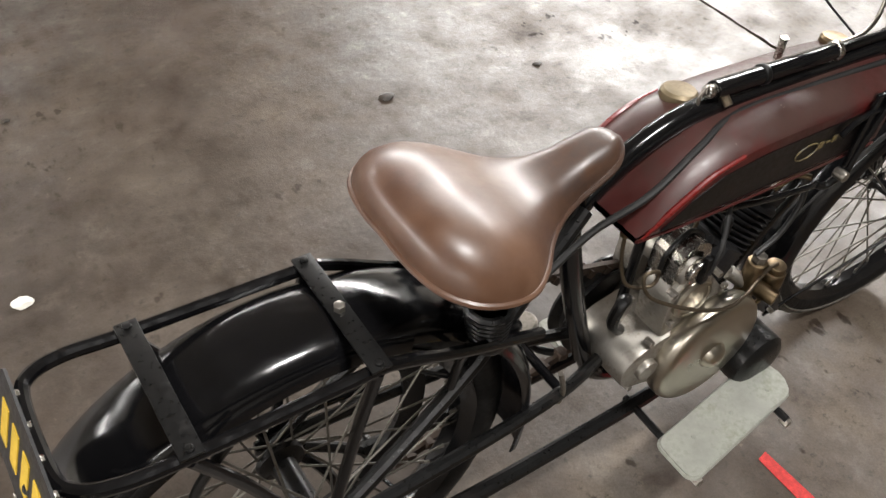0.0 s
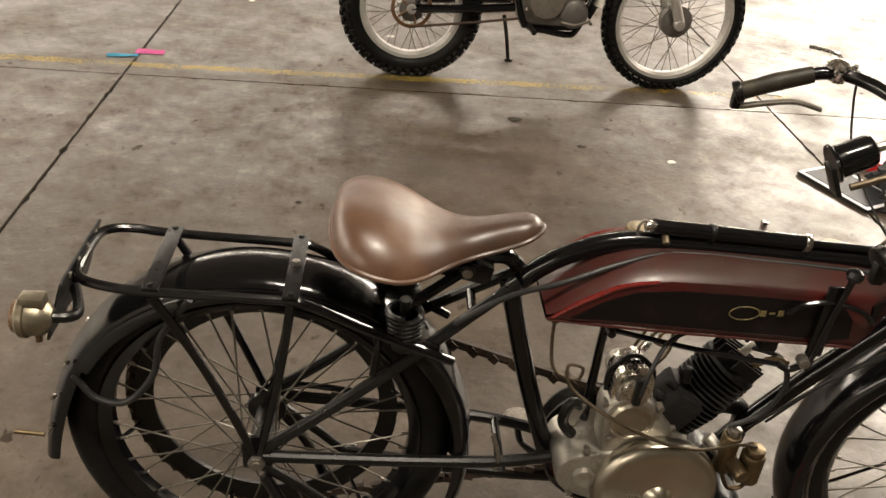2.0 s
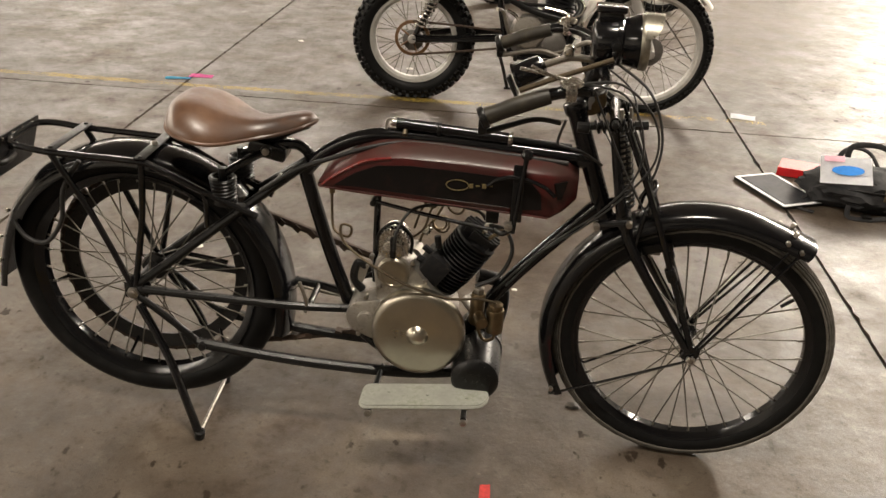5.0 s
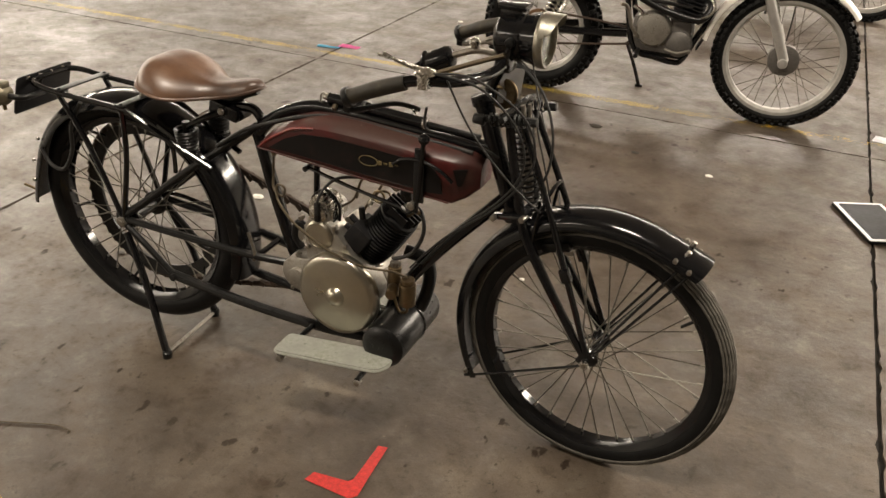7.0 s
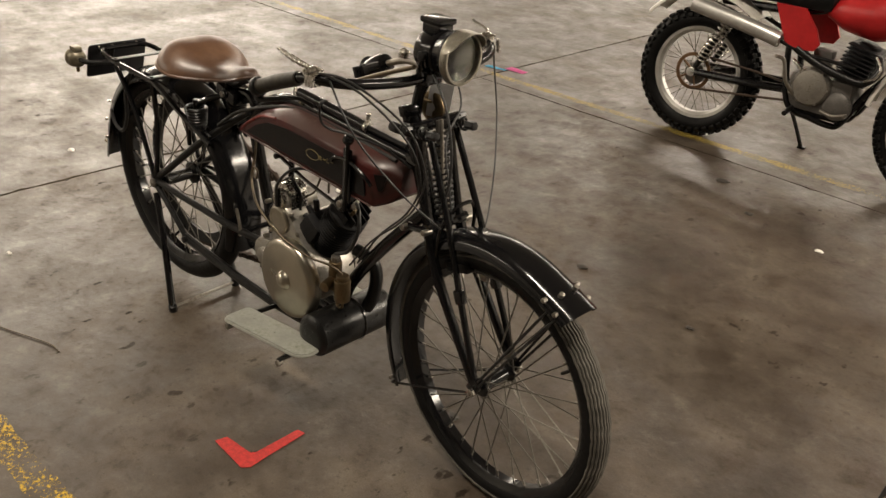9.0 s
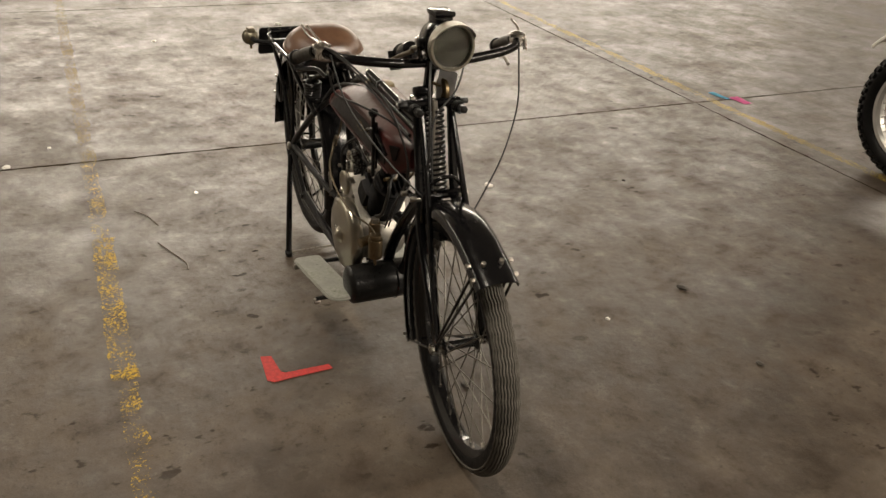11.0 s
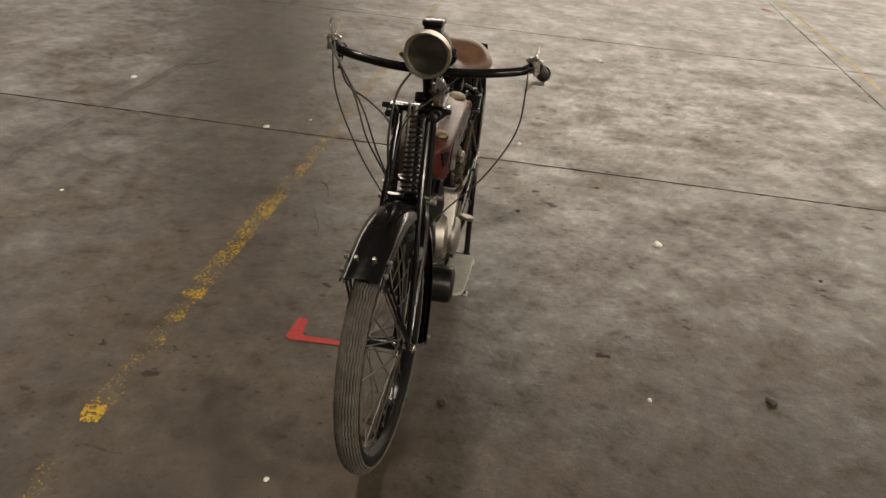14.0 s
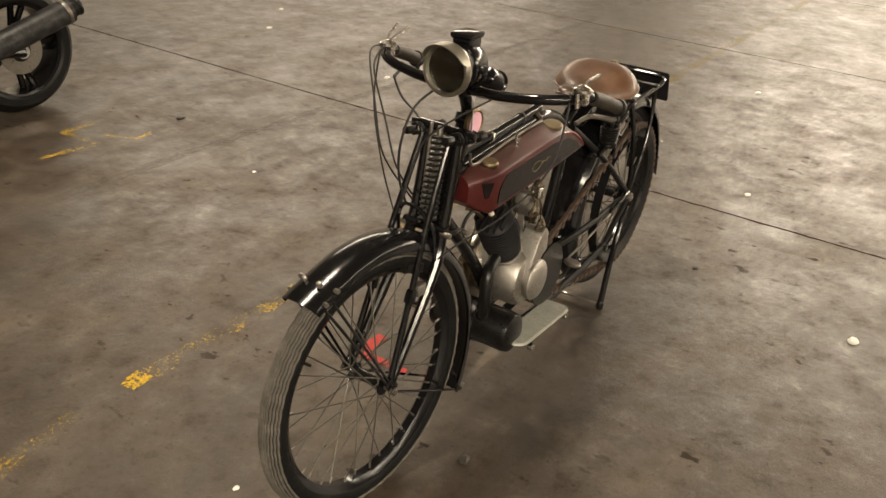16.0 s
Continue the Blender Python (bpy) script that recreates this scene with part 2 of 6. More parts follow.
def concrete():
    m, nt, p = nodes_of("stained_polished_concrete")
    big = noise_node(nt, 0.55, 6, 0.62)
    mid = noise_node(nt, 2.6, 9, 0.72)
    blot = noise_node(nt, 8.5, 7, 0.7)
    fine = noise_node(nt, 42, 6, 0.7)
    grit = noise_node(nt, 210, 3, 0.6)
    col = ramp(nt, mid, [(0.32, (0.026, 0.0185, 0.0125)), (0.44, (0.047, 0.036, 0.0265)), (0.56, (0.069, 0.0545, 0.041)), (0.72, (0.118, 0.099, 0.076))])
    col = mixc(nt, 1.0, col, maprange(nt, big, 0.3, 0.7, 0.68, 1.3), "MULTIPLY")
    col = mixc(nt, maprange(nt, blot, 0.56, 0.70, 0, 0.65), col, (0.026, 0.016, 0.0095))
    col = mixc(nt, maprange(nt, blot, 0.44, 0.30, 0, 0.4), col, (0.13, 0.11, 0.085))
    col = mixc(nt, maprange(nt, fine, 0.57, 0.68, 0, 0.75), col, (0.018, 0.012, 0.008))
    col = mixc(nt, maprange(nt, noise_node(nt, 26, 5, 0.7), 0.66, 0.72, 0, 0.5), col, (0.19, 0.165, 0.13))
    col = mixc(nt, 1.0, col, maprange(nt, grit, 0.3, 0.7, 0.82, 1.18), "MULTIPLY")
    # tyre dirt ground in as small dark spots, in drifts, and rusty brown stains
    drift = maprange(nt, noise_node(nt, 1.3, 4, 0.6), 0.42, 0.62, 0, 1)
    spot = maprange(nt, noise_node(nt, 17, 3, 0.55, stretch=(1.0, 0.62, 1.0)), 0.640, 0.685, 0, 1)
    spots = nt.nodes.new("ShaderNodeMath")
    spots.operation = "MULTIPLY"
    link(nt, drift, spots.inputs[0])
    link(nt, spot, spots.inputs[1])
    col = mixc(nt, maprange(nt, noise_node(nt, 4.2, 6, 0.7), 0.55, 0.68, 0, 0.6), col, (0.036, 0.0215, 0.012))
    col = mixc(nt, maprange(nt, spots.outputs[0], 0, 1, 0, 0.78), col, (0.014, 0.009, 0.006))
    col = mixc(nt, 1.0, col, (1.0, 0.965, 0.93), "MULTIPLY")
    link(nt, col, p.inputs["Base Color"])
    r = mixc(nt, 0.35, mid, mixc(nt, 0.5, blot, fine))
    link(nt, maprange(nt, r, 0.38, 0.62, FLOOR_ROUGH[0], FLOOR_ROUGH[1]), p.inputs["Roughness"])
    # wax and dirt: the sheen comes and goes
    sheen = maprange(nt, mixc(nt, 0.5, blot, mid), 0.40, 0.60, FLOOR_SPEC[0], FLOOR_SPEC[1])
    link(nt, mixc(nt, maprange(nt, spots.outputs[0], 0, 1, 0, 0.9), sheen, (0.08, 0.08, 0.08)), p.inputs["Specular IOR Level"])
    h = mixc(nt, 0.3, noise_node(nt, 7, 8, 0.66), fine)
    bump(nt, p, h, 0.62, 0.006)
    return m


def worn_paint(name, colour, keep, density, big=5.0):
    """Floor paint that has flaked off: bare floor shows through where it is gone."""
    m, nt, p = nodes_of(name)
    f = noise_node(nt, 95, 8, 0.8)
    b = noise_node(nt, big, 3, 0.6)
    cover = maprange(nt, mixc(nt, 0.27, f, b), keep, keep + 0.025, 0, 1)
    mul = nt.nodes.new("ShaderNodeMath")
    mul.operation = "MULTIPLY"
    mul.inputs[1].default_value = density
    link(nt, cover, mul.inputs[0])
    dark = tuple(c * 0.55 for c in colour)
    link(nt, mixc(nt, maprange(nt, f, 0.42, 0.66, 0, 1), dark, colour), p.inputs["Base Color"])
    p.inputs["Roughness"].default_value = 0.55
    link(nt, mul.outputs[0], p.inputs["Alpha"])
    return m


def clear_glass():
    m, nt, p = nodes_of("old_lamp_glass")
    p.inputs["Base Color"].default_value = (0.85, 0.86, 0.82, 1)
    p.inputs["Transmission Weight"].default_value = 1.0
    p.inputs["Roughness"].default_value = 0.02
    p.inputs["IOR"].default_value = 1.45
    return m


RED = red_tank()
# brighter red that stands in for the highlight on the tank's ridge
REDHIGHLIGHT = surface("red_ridge_highlight", (0.15, 0.012, 0.010), (0.05, 0.010, 0.009), (0.22, 0.4), 0, 30, 120, (0.5, 0.7), 0.1, 0.5)
LEATHER = leather()
CONCRETE = concrete()
GLASS = clear_glass()
YELLOW = worn_paint("worn_yellow_floor_paint", (0.62, 0.39, 0.025), 0.513, 1.0, 9.0)
YELLOWTHIN = worn_paint("sparse_yellow_floor_paint", (0.60, 0.38, 0.03), 0.543, 1.0, 9.0)
YELLOWBLOB = worn_paint("thick_yellow_paint_blob", (0.66, 0.41, 0.02), 0.47, 1.0, 20.0)
YELLOWFAR = worn_paint("faint_yellow_floor_paint", (0.36, 0.25, 0.06), 0.50, 0.6, 4.0)
YELLOWJOINT = worn_paint("faded_yellow_joint_paint", (0.50, 0.36, 0.07), 0.492, 0.8, 4.0)
PALE = worn_paint("scraped_pale_streak", (0.16, 0.14, 0.11), 0.47, 0.3, 1.5)
REDPAINT = worn_paint("red_marking_paint", (0.62, 0.035, 0.03), 0.36, 0.95)
GROOVE = surface("dirty_joint", (0.012, 0.010, 0.008), (0.035, 0.028, 0.021), (0.8, 0.95), 0, 10, 90, (0.5, 0.7), 0.3, 0.2)

# ---------------------------------------------------------------- mesh tools
CUR = [Matrix.Identity(4)]
BASE = {}


def thing(name, at, label, category, group="", kind=""):
    ob = new(name)
    ob.empty_display_size = 0.1
    ob.matrix_basis = Matrix.Translation(at)
    BASE[ob] = Matrix.Translation(at)
    return tagged(ob, label, category, group, kind)


def hang(ob, parent):
    ob.parent = parent
    if parent in BASE:
        ob.matrix_parent_inverse = BASE[parent].inverted()
    return ob


def holder(name, parent, label=""):
    """A part that is made of sub-parts."""
    return tagged(hang(new(name), parent), label)


def finish(bm, name, mat, smooth=True, apply=True, angle=35):
    if apply:
        bm.transform(CUR[0])
    bmesh.ops.recalc_face_normals(bm, faces=bm.faces)
    me = bpy.data.meshes.new(name)
    for f in bm.faces:
        f.smooth = smooth
    if smooth:
        lim = radians(angle)
        for e in bm.edges:
            if len(e.link_faces) == 2 and e.calc_face_angle(0) > lim:
                e.smooth = False
    bm.to_mesh(me)
    bm.free()
    for mm in (mat if isinstance(mat, (list, tuple)) else [mat]):
        me.materials.append(mm)
    return me


def part(name, bm, mat, parent, label="", smooth=True):
    ob = new(name, finish(bm, name, mat, smooth))
    if parent:
        hang(ob, parent)
    return tagged(ob, label)


def solo(name, bm, mat, label, category, group="", kind="", smooth=True):
    return tagged(new(name, finish(bm, name, mat, smooth)), label, category, group, kind)


def V(*a):
    return Vector(a)


def glide(pts, steps=6, closed=False):
    """A smooth line through the points."""
    p = [Vector(q) for q in pts]
    n = len(p)
    if n == 2 and not closed:
        return p
    out = []
    for i in range(n if closed else n - 1):
        a, b, c, d = (p[(i + k) % n] for k in (-1, 0, 1, 2)) if closed else (p[max(i - 1, 0)], p[i], p[i + 1], p[min(i + 2, n - 1)])
        for s in range(steps):
            t = s / steps
            out.append(0.5 * (2 * b + (c - a) * t + (2 * a - 5 * b + 4 * c - d) * t * t + (3 * b - a - 3 * c + d) * t ** 3))
    if not closed:
        out.append(p[-1])
    return out


def sweep(bm, line, radius, sides=10, closed=False, cap=True, flat=1.0):
    """A round bar along a line; radius is a number or one for each point."""
    n = len(line)
    rad = radius if isinstance(radius, (list, tuple)) else [radius] * n
    up = None
    rings = []
    for i in range(n):
        a = line[(i - 1) % n] if closed else line[max(i - 1, 0)]
        b = line[(i + 1) % n] if closed else line[min(i + 1, n - 1)]
        t = (b - a).normalized()
        if up is None:
            up = Vector((0, 0, 1)) if abs(t.z) < 0.9 else Vector((1, 0, 0))
        side = t.cross(up).normalized()
        up = side.cross(t).normalized()
        rings.append([bm.verts.new(line[i] + rad[i] * (math.cos(k) * side + flat * math.sin(k) * up)) for k in (2 * math.pi * j / sides for j in range(sides))])
    for i in range(n if closed else n - 1):
        r, q = rings[i], rings[(i + 1) % n]
        for j in range(sides):
            bm.faces.new((r[j], r[(j + 1) % sides], q[(j + 1) % sides], q[j]))
    if cap and not closed:
        bm.faces.new(rings[0])
        bm.faces.new(rings[-1][::-1])
    return bm


def tube(name, pts, radius, mat, parent, label="", sides=10, steps=6, closed=False, flat=1.0):
    line = glide(pts, steps, closed)
    if isinstance(radius, (list, tuple)):
        k = (len(line) - 1) / (len(radius) - 1)
        radius = [radius[min(int(i / k), len(radius) - 2)] + (radius[min(int(i / k), len(radius) - 2) + 1] - radius[min(int(i / k), len(radius) - 2)]) * (i / k - min(int(i / k), len(radius) - 2)) for i in range(len(line))]
    return part(name, sweep(bmesh.new(), line, radius, sides, closed, True, flat), mat, parent, label)


def frame_of(a, b):
    """A pose at a whose z axis points to b."""
    d = (Vector(b) - Vector(a)).normalized()
    return Matrix.Translation(a) @ d.to_track_quat("Z", "Y").to_matrix().to_4x4()


def turned(bm, profile, m, sides=32, arc=None):
    """A lathe form: (radius, height) pairs turned round the z axis of m."""
    rings = []
    for r, z in profile:
        if r < 1e-5:
            rings.append([bm.verts.new(m @ Vector((0, 0, z)))])
        else:
            rings.append([bm.verts.new(m @ Vector((r * math.cos(2 * math.pi * k / sides), r * math.sin(2 * math.pi * k / sides), z))) for k in range(sides)])
    for a, b in zip(rings, rings[1:]):
        for k in range(sides):
            q = (k + 1) % sides
            if len(a) == 1 and len(b) == 1:
                continue
            if len(a) == 1:
                bm.faces.new((a[0], b[k], b[q]))
            elif len(b) == 1:
                bm.faces.new((a[k], a[q], b[0]))
            else:
                bm.faces.new((a[k], a[q], b[q], b[k]))
    for ring, flip in ((rings[0], False), (rings[-1], True)):
        if len(ring) > 1 and profile[0] != profile[-1]:
            bm.faces.new(ring[::-1] if flip else ring)
    return bm


def drum(name, a, b, r, mat, parent, label="", bevel=None, sides=24):
    L = (Vector(b) - Vector(a)).length
    e = min(r, L) * 0.18 if bevel is None else bevel
    prof = [(r - e, 0), (r - e * 0.3, e * 0.3), (r, e), (r, L - e), (r - e * 0.3, L - e * 0.3), (r - e, L)]
    return part(name, turned(bmesh.new(), prof, frame_of(a, b), sides), mat, parent, label)


def lathe(name, a, b, profile, mat, parent, label="", sides=32):
    return part(name, turned(bmesh.new(), profile, frame_of(a, b), sides), mat, parent, label)


def block(bm, m, sx, sy, sz, bevel=0.003, seg=2):
    """A box with rounded edges, centred on m."""
    r = bmesh.ops.create_cube(bm, size=1.0)
    vs = r["verts"]
    bmesh.ops.transform(bm, matrix=m @ Matrix.Diagonal((sx, sy, sz, 1)), verts=vs)
    if bevel:
        es = list({e for v in vs for e in v.link_edges})
        bmesh.ops.bevel(bm, geom=es, offset=bevel, segments=seg, affect="EDGES", profile=0.6)
    return bm


def box(name, at, size, mat, parent, label="", bevel=0.003, rot=(0, 0, 0)):
    return part(name, block(bmesh.new(), pose(*at, *rot), *size, bevel), mat, parent, label)


def coil(name, a, b, r, wire, turns, mat, parent, label="", r2=None):
    m = frame_of(a, b)
    L = (Vector(b) - Vector(a)).length
    n = int(turns * 12)
    pts = []
    for i in range(n + 1):
        t = i / n
        rr = r + ((r2 if r2 else r) - r) * t
        pts.append(m @ Vector((rr * math.cos(2 * math.pi * turns * t), rr * math.sin(2 * math.pi * turns * t), L * t)))
    return part(name, sweep(bmesh.new(), pts, wire, 6), mat, parent, label)


def slab_of(outline, z0, z1, m=None):
    """A flat plate with the given outline."""
    bm = bmesh.new()
    lo = [bm.verts.new((x, y, z0)) for x, y in outline]
    hi = [bm.verts.new((x, y, z1)) for x, y in outline]
    bm.faces.new(lo[::-1])
    bm.faces.new(hi)
    for i in range(len(lo)):
        j = (i + 1) % len(lo)
        bm.faces.new((lo[i], lo[j], hi[j], hi[i]))
    if m is not None:
        bm.transform(m)
    return bm


def rounded(x0, y0, x1, y1, r, n=6):
    out = []
    for cx, cy, a in ((x1 - r, y1 - r, 0), (x0 + r, y1 - r, 90), (x0 + r, y0 + r, 180), (x1 - r, y0 + r, 270)):
        for k in range(n + 1):
            t = radians(a + 90 * k / n)
            out.append((cx + r * math.cos(t), cy + r * math.sin(t)))
    return out


def mudguard(centre, radius, a0, a1, half, drop, n=48, flare=0.0, sag=0.0, lead=0.0):
    """A rolled steel guard over a wheel: an arched section swept round the axle, with real thickness."""
    bm = bmesh.new()
    sec = []
    for k in range(13):
        t = math.pi * k / 12
        sec.append((half * math.cos(t), drop * (math.sin(t) ** 0.7 - 1.0)))
    inner = [(y * 0.97, d - 0.0022) for y, d in reversed(sec)]
    ring = sec + inner
    rows = []
    for i in range(n + 1):
        f = i / n
        a = radians(a0 + (a1 - a0) * f)
        R = radius + flare * max(0, (f - 0.86) / 0.14) ** 2 + sag * max(0, (0.12 - f) / 0.12) ** 2 + lead * max(0, (0.48 - f) / 0.48)
        rows.append([bm.verts.new((centre[0] + (R + d) * math.cos(a), centre[1] + y, centre[2] + (R + d) * math.sin(a))) for y, d in ring])
    m = len(ring)
    for a, b in zip(rows, rows[1:]):
        for k in range(m):
            bm.faces.new((a[k], a[(k + 1) % m], b[(k + 1) % m], b[k]))
    bm.faces.new(rows[0])
    bm.faces.new(rows[-1][::-1])
    return bm


def ring_of(bm, centre, profile, sides=72, axis_m=None):
    """A closed section (radius, y) swept round a wheel's axle."""
    rows = []
    for i in range(sides):
        a = 2 * math.pi * i / sides
        rows.append([bm.verts.new((centre[0] + r * math.cos(a), centre[1] + y, centre[2] + r * math.sin(a))) for r, y in profile])
    m = len(profile)
    for i in range(sides):
        a, b = rows[i], rows[(i + 1) % sides]
        for k in range(m):
            bm.faces.new((a[k], a[(k + 1) % m], b[(k + 1) % m], b[k]))
    return bm


def tyre_section(R, half, high, n=16):
    return [(R - high + high * math.cos(2 * math.pi * k / n), half * math.sin(2 * math.pi * k / n)) for k in range(n)]


def rim_section(Ro, depth, half):
    return [(Ro, half), (Ro + 0.004, half + 0.002), (Ro + 0.004, half - 0.003), (Ro - depth * 0.7, half * 0.55), (Ro - depth * 0.7, -half * 0.55), (Ro + 0.004, -half + 0.003), (Ro + 0.004, -half - 0.002), (Ro, -half), (Ro - depth, -half * 0.5), (Ro - depth, half * 0.5)]


def spokes(parent, centre, hub_r, hub_y, rim_r, count, wire, mat, lean=50):
    """Crossed wire spokes, each an object of its own on one mesh."""
    bm = bmesh.new()
    sweep(bm, [Vector((0, 0, 0)), Vector((0, 0, 0.5)), Vector((0, 0, 1))], wire, 6)
    me = finish(bm, "spoke", mat, True, False)
    c = Vector(centre)
    for i in range(count):
        a = 2 * math.pi * i / count
        s = 1 if i % 2 else -1
        d = radians(lean) * (1 if (i // 2) % 2 else -1)
        p = c + Vector((hub_r * math.cos(a + d), s * hub_y, hub_r * math.sin(a + d)))
        q = c + Vector((rim_r * math.cos(a), s * 0.004, rim_r * math.sin(a)))
        ob = new("spoke", me)
        ob.parent = parent
        ob.matrix_basis = CUR[0] @ frame_of(p, q) @ Matrix.Diagonal((1, 1, (q - p).length, 1))
# ---------------------------------------------------------------- hall
X0, X1, Y0, Y1, HIGH = -24.985, 20.015, -15.46, 29.74, 7.0
bm = slab_of([(X0, Y0), (X1, Y0), (X1, Y1), (X0, Y1)], -0.10, -0.008)
floor = tagged(new("floor", finish(bm, "floor", GROOVE, False)), "stained brown-grey polished concrete floor of a hall", "floor", kind="structure")
for nm, o in (("wall_north", (X0 - 0.2, Y1, X1 + 0.2, Y1 + 0.2)), ("wall_south", (X0 - 0.2, Y0 - 0.2, X1 + 0.2, Y0)), ("wall_west", (X0 - 0.2, Y0, X0, Y1)), ("wall_east", (X1, Y0, X1 + 0.2, Y1))):
    solo(nm, slab_of([(o[0], o[1]), (o[2], o[1]), (o[2], o[3]), (o[0], o[3])], -0.1, HIGH), WALLPAINT, "plain painted wall of the hall", "wall", kind="structure", smooth=False)
solo("ceiling", slab_of([(X0, Y0), (X1, Y0), (X1, Y1), (X0, Y1)], HIGH, HIGH + 0.2), WALLPAINT, "plain hall ceiling", "ceiling", kind="structure", smooth=False)


def floor_slab(x0, y0, x1, y1, gap):
    """One cast slab; its edges wander and are slightly chipped."""
    rnd = random.Random(int(x0 * 100) * 31 + int(y0 * 100))
    pts = []
    for ax, ay, bx, by in ((x0, y0, x1, y0), (x1, y0, x1, y1), (x1, y1, x0, y1), (x0, y1, x0, y0)):
        n = int(max(abs(bx - ax), abs(by - ay)) / 0.035)
        for k in range(n):
            t = k / n
            j = gap[0 if ay == by else 1] * 0.5 + abs(rnd.gauss(0, 0.0016)) + (rnd.random() < 0.12) * rnd.random() * 0.010
            nx, ny = -(by - ay), bx - ax
            L = math.hypot(nx, ny)
            inset = j if 0 < k else 0.003
            pts.append((ax + (bx - ax) * t + nx / L * inset, ay + (by - ay) * t + ny / L * inset))
    bm = bmesh.new()
    lo = [bm.verts.new((x, y, -0.02)) for x, y in pts]
    hi = [bm.verts.new((x, y, 0.0)) for x, y in pts]
    bm.faces.new(hi)
    for i in range(len(lo)):
        j = (i + 1) % len(lo)
        bm.faces.new((lo[i], lo[j], hi[j], hi[i]))
    return bm


SX = [-0.985 + 3.0 * k for k in range(-8, 8)]
SY = [2.62 + 9.04 * k for k in range(-2, 4)]
for i in range(len(SX) - 1):
    for j in range(len(SY) - 1):
        part("slab", floor_slab(SX[i], SY[j], SX[i + 1], SY[j + 1], (0.0055, 0.0095)), CONCRETE, floor, smooth=False)


def strip(pts, width, z=0.0015, wob=0.004, seed=1):
    """A painted line on the floor with uneven edges."""
    rnd = random.Random(seed)
    bm = bmesh.new()
    line = []
    for a, b in zip(pts, pts[1:]):
        a, b = Vector((*a, 0)), Vector((*b, 0))
        n = max(2, int((b - a).length / 0.04))
        line += [a + (b - a) * k / n for k in range(n)]
    line.append(Vector((*pts[-1], 0)))
    rows = []
    for i, p in enumerate(line):
        t = (line[min(i + 1, len(line) - 1)] - line[max(i - 1, 0)]).normalized()
        s = Vector((-t.y, t.x, 0))
        w = width / 2
        rows.append([bm.verts.new(p + s * (w + rnd.gauss(0, wob)) + Vector((0, 0, z))), bm.verts.new(p - s * (w + rnd.gauss(0, wob)) + Vector((0, 0, z)))])
    for a, b in zip(rows, rows[1:]):
        bm.faces.new((a[0], a[1], b[1], b[0]))
    return bm


def marking(name, pts, width, mat, label, z=0.0015, seed=1):
    return solo(name, strip(pts, width, z, 0.004, seed), mat, label, "floor marking", kind="structure", smooth=False)


for nm, pts, wd, mt, sd in (
        ("floor_line_1", [(-5.2, -0.715), (-1.7, -0.742), (-0.95, -0.75)], 0.065, YELLOWFAR, 3),
        ("floor_line_8", [(-0.95, -0.75), (-0.2, -0.758)], 0.06, YELLOWTHIN, 13),
        ("floor_line_9", [(-0.2, -0.758), (0.35, -0.768), (0.72, -0.772)], 0.075, YELLOW, 23),
        ("floor_line_10", [(0.72, -0.772), (1.32, -0.775)], 0.06, YELLOWTHIN, 33),
        ("floor_line_11", [(1.325, -0.785), (1.40, -0.772)], 0.055, YELLOWBLOB, 43),
        ("floor_line_12", [(1.55, -0.78), (1.75, -0.745), (1.95, -0.73)], 0.06, YELLOWTHIN, 53)):
    marking(nm, pts, wd, mt, "flaking yellow painted line on the concrete floor", seed=sd)
marking("floor_line_13", [(1.3, 2.81), (2.2, 2.825)], 0.055, YELLOWTHIN, "last flakes of a yellow floor line", seed=14)
marking("floor_line_2", [(-9.5, 2.78), (-0.9, 2.745), (1.3, 2.81)], 0.06, YELLOWJOINT, "faded yellow painted line along a floor joint", seed=4)
marking("floor_line_3", [(0.57, -2.375), (0.29, -2.352), (0.308, -2.58), (0.105, -2.60)], 0.035, YELLOW, "flaked yellow corner mark on the concrete", seed=5)
marking("floor_line_4", [(0.20, -2.42), (0.127, -2.284), (0.02, -2.30)], 0.03, YELLOW, "scraps of yellow floor paint", seed=6)
marking("floor_line_5", [(-1.0, -3.33), (-2.05, -3.37)], 0.04, YELLOWFAR, "faint worn yellow paint stroke on concrete", seed=7)
marking("floor_line_6", [(-6.2, -1.84), (-3.4, -1.86), (-0.2, -1.97), (1.2, -1.98)], 0.06, PALE, "pale scraped streak across the concrete", seed=8)
marking("floor_line_7", [(-8.5, -0.70), (-5.4, -0.715)], 0.06, YELLOWFAR, "faded yellow line further along the floor", seed=9)
o = [(0.736, -0.389), (0.744, -0.358), (0.832, -0.350), (0.840, -0.338), (0.840, -0.208), (0.864, -0.203), (0.870, -0.33), (0.874, -0.38), (0.860, -0.398)]
solo("corner_mark", slab_of(o, 0.001, 0.0022), REDPAINT, "bright red sprayed corner mark on the floor", "floor marking", kind="structure", smooth=False)

# ---------------------------------------------------------------- the old motorcycle
bike = thing("vintage_motorcycle", (0.68, 0, 0), "antique black motorcycle, red tank, brown leather saddle, on rear stand", "motorcycle")
RC, FC = (-0.012, 0.0, 0.354), (1.315, 0.0, 0.321)
# the rear stands a little high on the stand, so that the machine slopes forward
BM = Matrix(((0.987, 0, 0, 0.003), (0, 1, 0, 0), (-0.010, 0, 1, 0.016), (0, 0, 0, 1)))
CUR[0] = BM
HEAD = Vector((1.036, 0, 0.73))
STEER = BM @ Matrix.Translation(HEAD) @ Matrix.Rotation(radians(-5.0), 4, Vector((-0.376, 0, 0.927))) @ Matrix.Translation(-HEAD)

